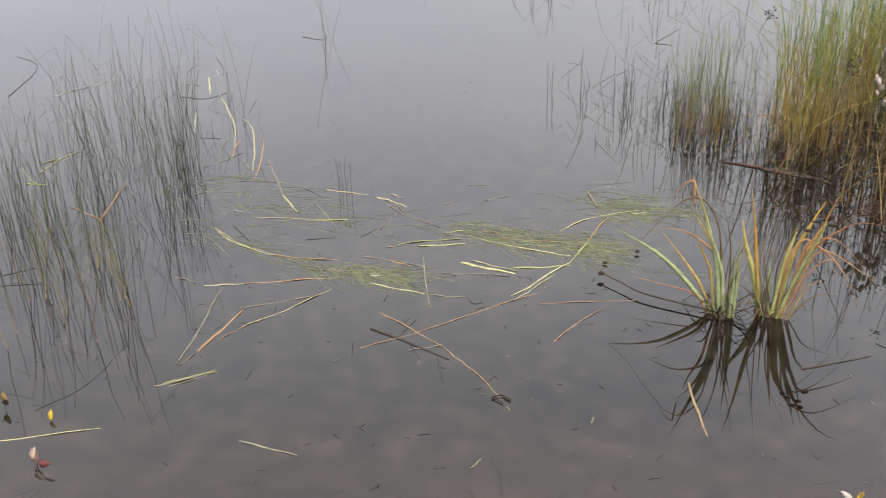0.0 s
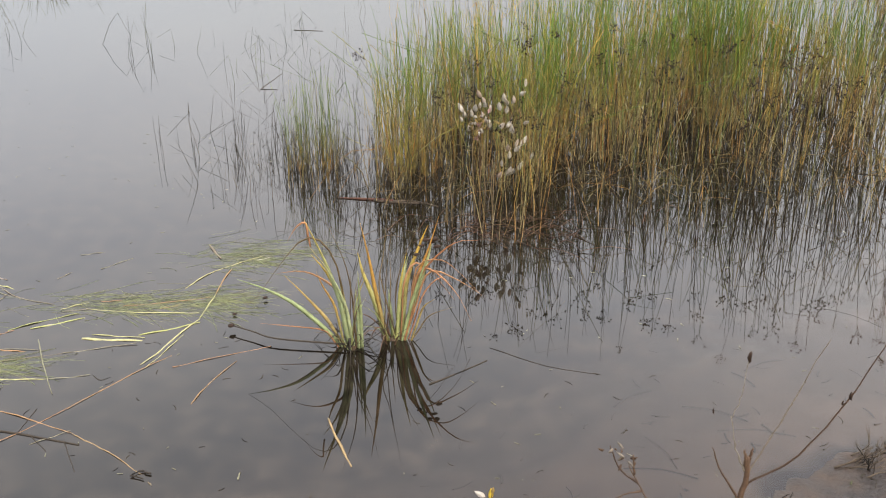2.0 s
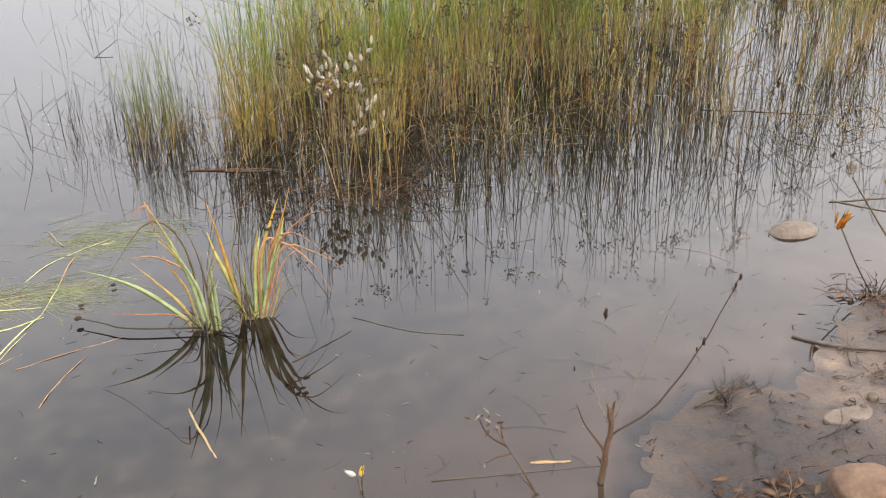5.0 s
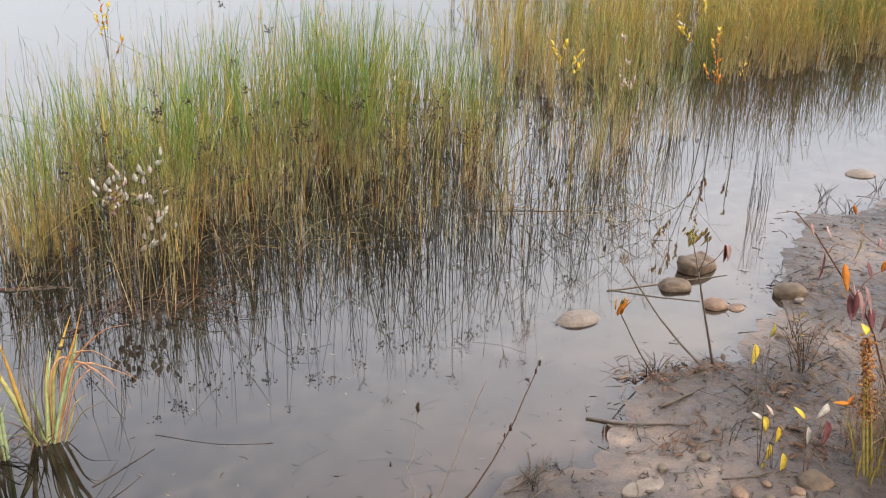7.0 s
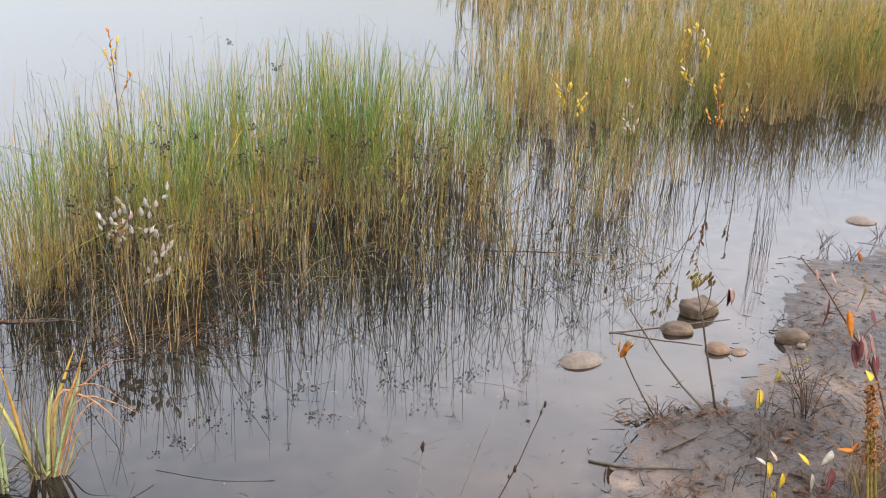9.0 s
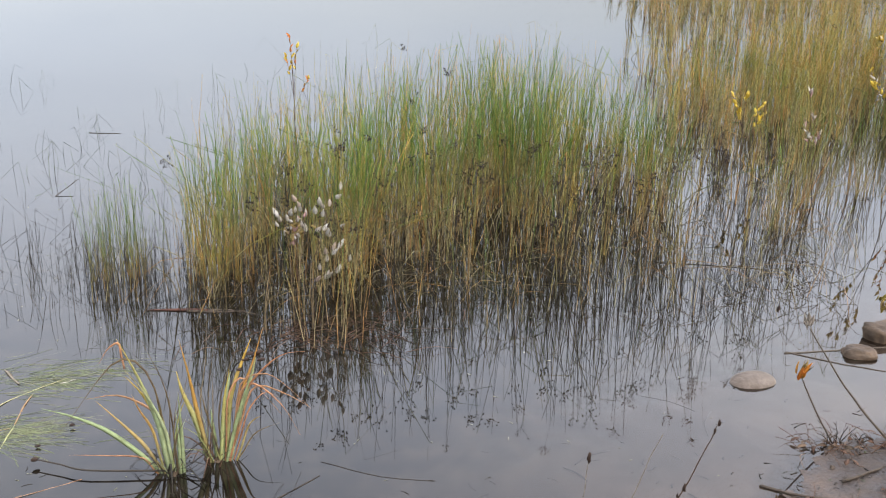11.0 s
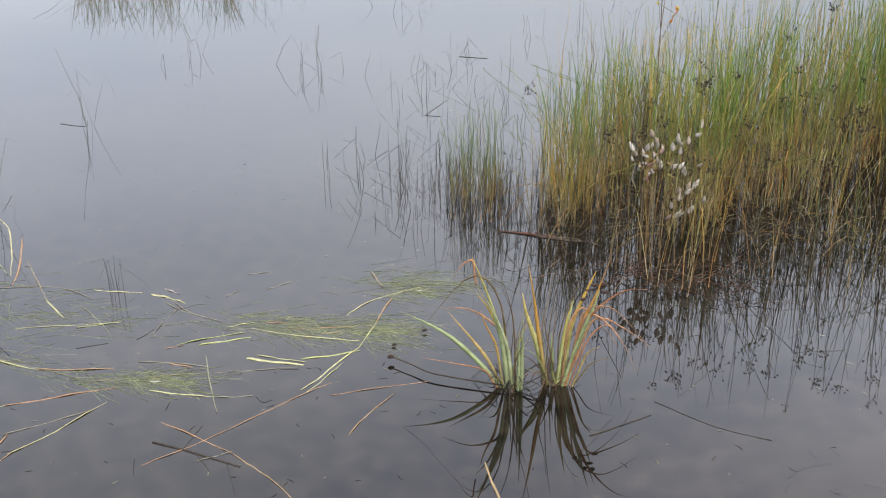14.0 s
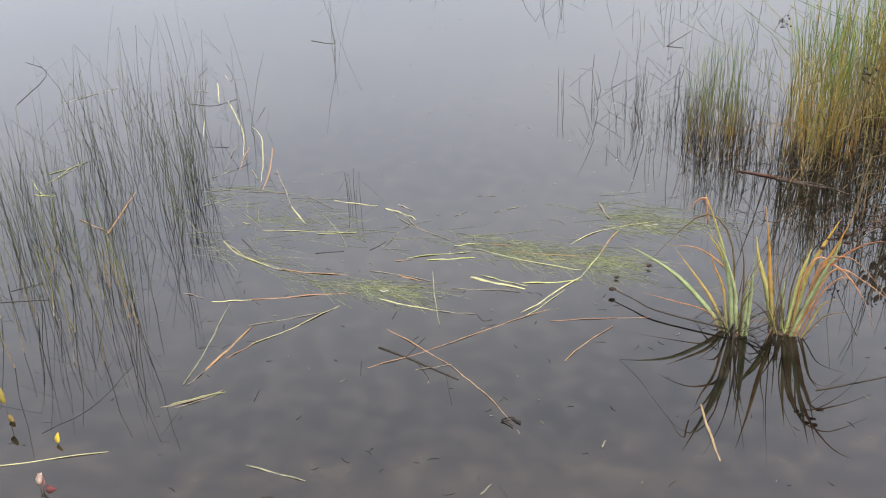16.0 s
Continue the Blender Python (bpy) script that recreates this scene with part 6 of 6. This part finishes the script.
leaf(g, (1.882, 1.607, 0.425), (-0.1, 0.1, 0.6), 0.03, 0.026, (0.2, -1, 0.5), 0.4)
part("leaf", g, M_LEAF_Y, dock, "round yellow leaf")
for c, way in (((1.865, 1.6, 0.235), (-1, 0.2, 0.2)), ((1.86, 1.61, 0.225), (0.7, -0.2, 0.7))):
    g = Geo()
    leaf(g, c, way, 0.04, 0.012, (0, -1, 0.5), 0.3)
    part("leaf", g, M_LEAF_O, dock, "orange curled leaf")


def grass_tuft(name, cx, cy, rad, count, heights, mat, label, lean=0.35, width=0.0022):
    g = Geo()
    for _ in range(count):
        a, d = rng.uniform(0, math.tau), rad * rng.random() ** 0.5
        x, y = cx + d * math.cos(a), cy + d * math.sin(a)
        z = max(0.0, ground_height(x, y)) - 0.01
        h, b = rng.uniform(*heights), rng.uniform(0, math.tau)
        l = abs(rng.gauss(0, lean)) * h
        blade(g, [(x, y, z), (x + math.cos(b) * l * 0.35, y + math.sin(b) * l * 0.35, z + h * 0.6), (x + math.cos(b) * l, y + math.sin(b) * l, z + h)], width, (math.sin(b), -math.cos(b), 0), 5, 0.1, 0.9)
    return thing(name, g, mat, label, "grass", "", "stuff")


grass_tuft("dry_grass", 2.14, 1.58, 0.2, 620, (0.05, 0.30), M_DRYGRASS, "rust-brown dry grass on the bank", 0.9, 0.0016)
grass_tuft("dry_grass", 1.95, 1.55, 0.07, 18, (0.08, 0.24), M_GRASS_Y, "yellow grass at the foot of the dock", 0.3, 0.005)
grass_tuft("dry_grass", 2.2, 1.42, 0.18, 200, (0.12, 0.36), M_DRYGRASS, "rust-brown dry grass beside the shrub", 0.4)


def twig_clump(cx, cy, count, height, label, mat=M_TWIG, rad=0.05, lean=0.6, r=0.0016):
    """A small dead bushlet: several forked twigs from one foot."""
    z = max(0.0, ground_height(cx, cy)) - 0.01
    ob = holder("dead_bushlet", (cx, cy, z), label, "plant", "dead bushlets")
    for _ in range(count):
        a = rng.uniform(0, math.tau)
        h, l = height * rng.uniform(0.4, 1.0), height * lean * rng.uniform(0.2, 1.2)
        p0 = (cx + rng.gauss(0, rad * 0.3), cy + rng.gauss(0, rad * 0.3), z)
        p1 = Vector((p0[0] + math.cos(a) * l * 0.5, p0[1] + math.sin(a) * l * 0.5, z + h * 0.6))
        p2 = Vector((p0[0] + math.cos(a) * l, p0[1] + math.sin(a) * l, z + h))
        g = Geo()
        g.tube(curve_points([p0, p1, p2], 6, 0.0015, rng), r, r * 0.5, 4)
        b = p1 + Vector((rng.gauss(0, 0.3), rng.gauss(0, 0.3), rng.uniform(0.1, 0.6))) * height * 0.4
        g.tube([p1, b], r * 0.6, r * 0.35, 4)
        part("twig", g, mat, ob)
    return ob


twig_clump(1.739, 2.272, 9, 0.09, "tangled dead twigs at the water's edge")
twig_clump(1.811, 2.268, 6, 0.06, "tangled dead twigs at the water's edge")
twig_clump(1.700, 1.827, 6, 0.1, "small dead bushlet on mud")
twig_clump(2.188, 2.103, 10, 0.16, "dead brown bushlet on mud")
twig_clump(2.072, 2.141, 5, 0.08, "dead twigs on mud")
twig_clump(3.469, 3.459, 9, 0.12, "bare dead twigs at the far mud edge")
twig_clump(3.487, 3.284, 8, 0.12, "bare dead twigs at the far mud edge")
twig_clump(3.894, 3.520, 7, 0.12, "bare dead twigs at the far mud edge")
twig_clump(1.103, 1.835, 9, 0.08, "tangled dead twigs at the water's edge")
twig_clump(1.199, 1.872, 6, 0.05, "tangled dead twigs at the water's edge")
twig_clump(0.865, 1.712, 6, 0.03, "dark dead tuft in shallow water")
twig_clump(2.695, 2.815, 3, 0.05, "dead twigs on mud")
twig_clump(2.326, 2.307, 6, 0.1, "dead brown bushlet on mud")


def brushwood(cx, cy, rx, ry, turn, count, label, mat=M_TWIG):
    """A flat tangle of forked dead twigs lying on the mud, some arching up."""
    z = max(0.0, ground_height(cx, cy))
    ob = holder("brushwood", (cx, cy, z), label, "twigs", "brushwood on the mud")
    for _ in range(count):
        u, v, a = rng.uniform(-1, 1) * rx, rng.gauss(0, 0.5) * ry, turn + rng.gauss(0, 0.55)
        x, y = cx + u * math.cos(turn) - v * math.sin(turn), cy + u * math.sin(turn) + v * math.cos(turn)
        l, up = rng.uniform(0.05, 0.15), rng.uniform(0.002, 0.04) * (1 if z > 0.004 else 0.5)
        p = [Vector((x, y, z + 0.002)), Vector((x + math.cos(a) * l * 0.5, y + math.sin(a) * l * 0.5, z + up)), Vector((x + math.cos(a + 0.3) * l, y + math.sin(a + 0.3) * l, z + up * rng.uniform(0.1, 1.6)))]
        g = Geo()
        g.tube(curve_points(p, 6, 0.002, rng), rng.uniform(0.0014, 0.0028), 0.0009, 5)
        fork = p[1] + Vector((math.cos(a + rng.choice((-1, 1)) * 0.8), math.sin(a + 0.8), rng.uniform(0, 0.6))) * l * 0.35
        g.tube([p[1], fork], 0.0012, 0.0007, 4)
        part("twig", g, mat, ob)
    return ob


brushwood(1.09, 1.865, 0.08, 0.035, 0.35, 15, "dark tangle of forked twigs at the waterline", M_TWIG_GREY)
brushwood(1.9, 1.95, 0.16, 0.06, 0.5, 16, "brown twigs tangled on the wet mud", M_TWIG_GREY)
brushwood(2.2, 1.85, 0.16, 0.08, -0.3, 16, "dark twigs tangled below the shrub")
brushwood(2.75, 2.75, 0.22, 0.07, 0.3, 16, "dark twigs tangled on the far mud")
brushwood(2.5, 2.35, 0.18, 0.06, 0.1, 12, "brown stalks lying on the mud", M_TWIG_GREY)
brushwood(1.35, 1.28, 0.12, 0.04, 0.15, 8, "dark twigs lying between the stones")

# thin withered stalks standing on the mud
wither = holder("withered_stalks", (2.187, 2.101, 0.0), "thin withered brown stalks standing on mud", "plant")
for i in range(7):
    dx, dy, h = rng.gauss(0, 0.018), rng.gauss(0, 0.018), rng.uniform(0.12, 0.27)
    g = Geo()
    g.tube(curve_points([(2.187 + dx * 0.4, 2.101 + dy * 0.4, -0.01), (2.175 + dx, 2.113 + dy, h * 0.5), (2.145 + dx * 2, 2.14 + dy * 2, h)], 6, 0.002, rng), 0.0019, 0.0009, 5)
    part("stalk", g, M_TWIG_GREY if i % 2 else M_BARK, wither)
for i in range(9):
    g = Geo()
    leaf(g, (2.165 + rng.gauss(0, 0.015), 2.122 + rng.gauss(0, 0.015), rng.uniform(0.1, 0.27)), (rng.uniform(-1, 1), rng.uniform(-1, 1), rng.uniform(-0.5, 0.8)), rng.uniform(0.012, 0.026), 0.007, (0, -1, 0.4), 0.3)
    part("leaf", g, M_LEAF_B, wither, "dry brown leaf")


# ---- stones ----
def stone(x, y, z, size, turn, mat, label, seed, rough=0.12, flat=0.1, name="stone"):
    g = Geo()
    g.lump((0, 0, 0), size, turn, rough, seed, 4, flat)
    ob = thing(name, g, mat, label, "stone", "stones at the shore")
    ob.location = (x, y, z)
    return ob


stone(1.695, 2.68, -0.008, (0.085, 0.055, 0.036), 0.12, M_STONE_PALE, "smooth oblong tan stone half sunk in water", 1, 0.06)
stone(2.375, 2.945, 0.006, (0.074, 0.06, 0.048), 0.2, M_STONE_BROWN, "dark brown angular stone standing in water", 2, 0.55, 0.4)
stone(2.19, 2.815, -0.004, (0.058, 0.05, 0.034), -0.4, M_STONE_BROWN, "brown wedge-shaped stone in water", 3, 0.4, 0.3)
stone(2.235, 2.62, 0.004, (0.047, 0.04, 0.024), 0.1, M_STONE_TAN, "small tan stone at the waterline", 4, 0.15)
stone(2.30, 2.58, 0.0, (0.036, 0.026, 0.010), 0.5, M_STONE_TAN, "low muddy tan stone at the waterline", 14, 0.2)
stone(2.565, 2.61, 0.010, (0.066, 0.048, 0.038), -0.25, M_STONE_BROWN, "dark rounded stone lying on the mud", 5, 0.18)
stone(2.545, 2.536, 0.016, (0.02, 0.014, 0.01), 0.3, M_STONE_PALE, "small pale pebble on the mud", 6)
stone(4.0, 3.76, -0.006, (0.083, 0.06, 0.03), -0.2, M_STONE_PALE, "pale stone at the far water's edge", 7, 0.15)
stone(1.255, 1.468, 0.020, (0.074, 0.060, 0.052), -0.12, M_STONE_TAN, "large rounded pinkish-tan stone on the bank", 8, 0.2, 0.42)
stone(1.492, 1.55, 0.022, (0.040, 0.037, 0.034), 0.2, M_STONE_TAN, "round sandy-orange stone on the bank", 9, 0.1)
stone(1.435, 1.392, 0.018, (0.062, 0.046, 0.035), 0.1, M_STONE_TAN, "pinkish-tan stone on the bank", 10, 0.16, 0.2)
stone(1.386, 1.735, 0.004, (0.086, 0.035, 0.012), 0.05, M_STONE_PALE, "flat pale stone sunk in wet mud", 12, 0.1)
stone(1.41, 1.676, 0.006, (0.024, 0.016, 0.010), 0.2, M_STONE_PALE, "small pale pebble in wet mud", 13)
stone(1.693, 1.538, 0.016, (0.034, 0.026, 0.022), 0.3, M_STONE_PALE, "pale chalky stone half sunk in mud", 31, 0.25, 0.25)
stone(1.779, 1.579, 0.016, (0.05, 0.04, 0.035), 0.3, M_STONE_BROWN, "brown stone half sunk in mud", 32, 0.25, 0.25)
stone(1.654, 1.451, 0.016, (0.05, 0.036, 0.028), 0.3, M_STONE_PALE, "pale flat stone among the litter", 33, 0.25, 0.25)
for i, (x, y) in enumerate(((1.56, 1.60), (1.62, 1.56), (1.52, 1.49), (1.38, 1.53), (1.66, 1.62), (1.45, 1.78), (1.36, 1.36), (1.55, 1.39), (1.62, 1.48), (1.33, 1.50), (1.70, 1.55), (1.58, 1.78))):
    s = rng.uniform(0.01, 0.024)
    stone(x, y, max(0.0, ground_height(x, y)) + s * 0.3, (s, s * rng.uniform(0.7, 1), s * 0.65), rng.uniform(0, 3), (M_STONE_TAN, M_STONE_GREY)[i % 2], "small muddy pebble pressed into the bank", 20 + i, 0.2, 0.1, "pebble")

# ---- litter on the mud ----
g = Geo()
for _ in range(3800):
    x, y = rng.uniform(0.9, 3.9), rng.uniform(1.3, 3.6)
    if not inside(x, y, LAND) and edge_distance(x, y, SHORE) > 0.16:
        continue
    z, wet = max(0.0, ground_height(x, y)) + 0.003, ground_height(x, y) < 0.004
    if wet and rng.random() < 0.7:
        continue
    z = 0.0006 if wet else z
    a, l, turn = rng.gauss(0.1, 0.9), rng.uniform(0.006, 0.04) * (4 if rng.random() < 0.1 else 1), rng.gauss(0, 0.2)
    g.tube(curve_points([(x, y, z), (x + math.cos(a) * l * 0.5, y + math.sin(a) * l * 0.5, z + (0.0 if wet else rng.uniform(0, 0.006))), (x + math.cos(a + turn) * l, y + math.sin(a + turn) * l, z)], 3), rng.uniform(0.0006, 0.002), 0.0005, 4)
thing("twig_litter", g, M_STUBBLE, "dark twigs and rotting stalks strewn on wet mud", "litter", "", "stuff")
g = Geo()
for _ in range(900):
    x, y = rng.uniform(1.0, 3.6), rng.uniform(1.3, 3.4)
    if ground_height(x, y) < 0.004:
        continue
    z = ground_height(x, y) + 0.003
    leaf(g, (x, y, z), (rng.uniform(-1, 1), rng.uniform(-1, 1), rng.uniform(0, 0.2)), rng.uniform(0.006, 0.02), rng.uniform(0.003, 0.007), (0, 0, 1), 0.2, 3)
thing("leaf_litter", g, M_RUSH_DEAD, "small dead leaves pressed into wet mud", "litter", "", "stuff")

g = Geo()
made = 0
while made < 260:
    x, y = rng.uniform(1.15, 3.4), rng.uniform(1.3, 3.2)
    if ground_height(x, y) < 0.003:
        continue
    s = rng.uniform(0.003, 0.011)
    g.lump((x, y, ground_height(x, y) + s * 0.2), (s, s * rng.uniform(0.6, 1), s * 0.4), rng.uniform(0, 3), 0.9, made * 0.37, 1)
    made += 1
thing("mud_clods", g, M_MUD, "small crumbled lumps of wet mud", "mud", "", "stuff")

# heaps of wet brown leaves and broken stalks round the plant feet
for cx, cy, rad, num in ((1.73, 2.24, 0.10, 60), (1.92, 2.2, 0.09, 40), (1.55, 1.86, 0.12, 50), (2.05, 2.0, 0.14, 70), (2.35, 2.2, 0.16, 70), (1.05, 1.50, 0.10, 55), (1.9, 1.75, 0.12, 60), (2.7, 2.55, 0.16, 60)):
    g = Geo()
    for i in range(num):
        x, y = cx + rng.gauss(0, rad * 0.6), cy + rng.gauss(0, rad * 0.45)
        z = max(0.0, ground_height(x, y)) + rng.uniform(0.002, 0.012)
        a, l = rng.uniform(0, math.tau), rng.uniform(0.02, 0.05)
        if i % 2:
            leaf(g, (x, y, z), (math.cos(a), math.sin(a), rng.uniform(0, 0.5)), l * 0.8, l * 0.35, (rng.uniform(-0.5, 0.5), rng.uniform(-0.5, 0.5), 1), rng.uniform(0, 0.5), 4)
        else:
            g.tube(curve_points([(x, y, z - 0.004), (x + math.cos(a) * l, y + math.sin(a) * l, z + rng.uniform(0, 0.03)), (x + math.cos(a + 0.3) * l * 2, y + math.sin(a + 0.3) * l * 2, z + rng.uniform(-0.004, 0.05))], 4), 0.0013, 0.0007, 4)
    thing("leaf_heap", g, M_HEAP, "small heap of wet brown leaves and broken stalks on mud", "litter", "leaf heaps", "stuff")

# sunken stalks and leaves on the shallow bed
g = Geo()
for _ in range(520):
    x, y = rng.uniform(-2.4, 1.8), rng.uniform(0.9, 2.6)
    z = ground_height(x, y)
    if z > -0.004 or z < -0.2:
        continue
    a, l = rng.uniform(0, math.tau), rng.uniform(0.01, 0.05) * (4 if rng.random() < 0.22 else 1)
    z = min(z + 0.004, -0.003)
    g.rings(curve_points([(x, y, z), (x + math.cos(a) * l * 0.5, y + math.sin(a) * l * 0.5, z), (x + math.cos(a + 0.2) * l, y + math.sin(a + 0.2) * l, z)], 4), [rng.uniform(0.001, 0.0035)] * 5, [0.0008] * 5, None, 4)
thing("sunken_litter", g, plant("litter_sunken", [(0.0, (0.08, 0.065, 0.05)), (0.5, (0.30, 0.24, 0.17)), (0.8, (0.40, 0.30, 0.20)), (1.0, (0.50, 0.44, 0.34))], 0.6, 40, None, True, 0.0), "sunken stalks and leaves on the shallow pond bed", "litter", "", "stuff")
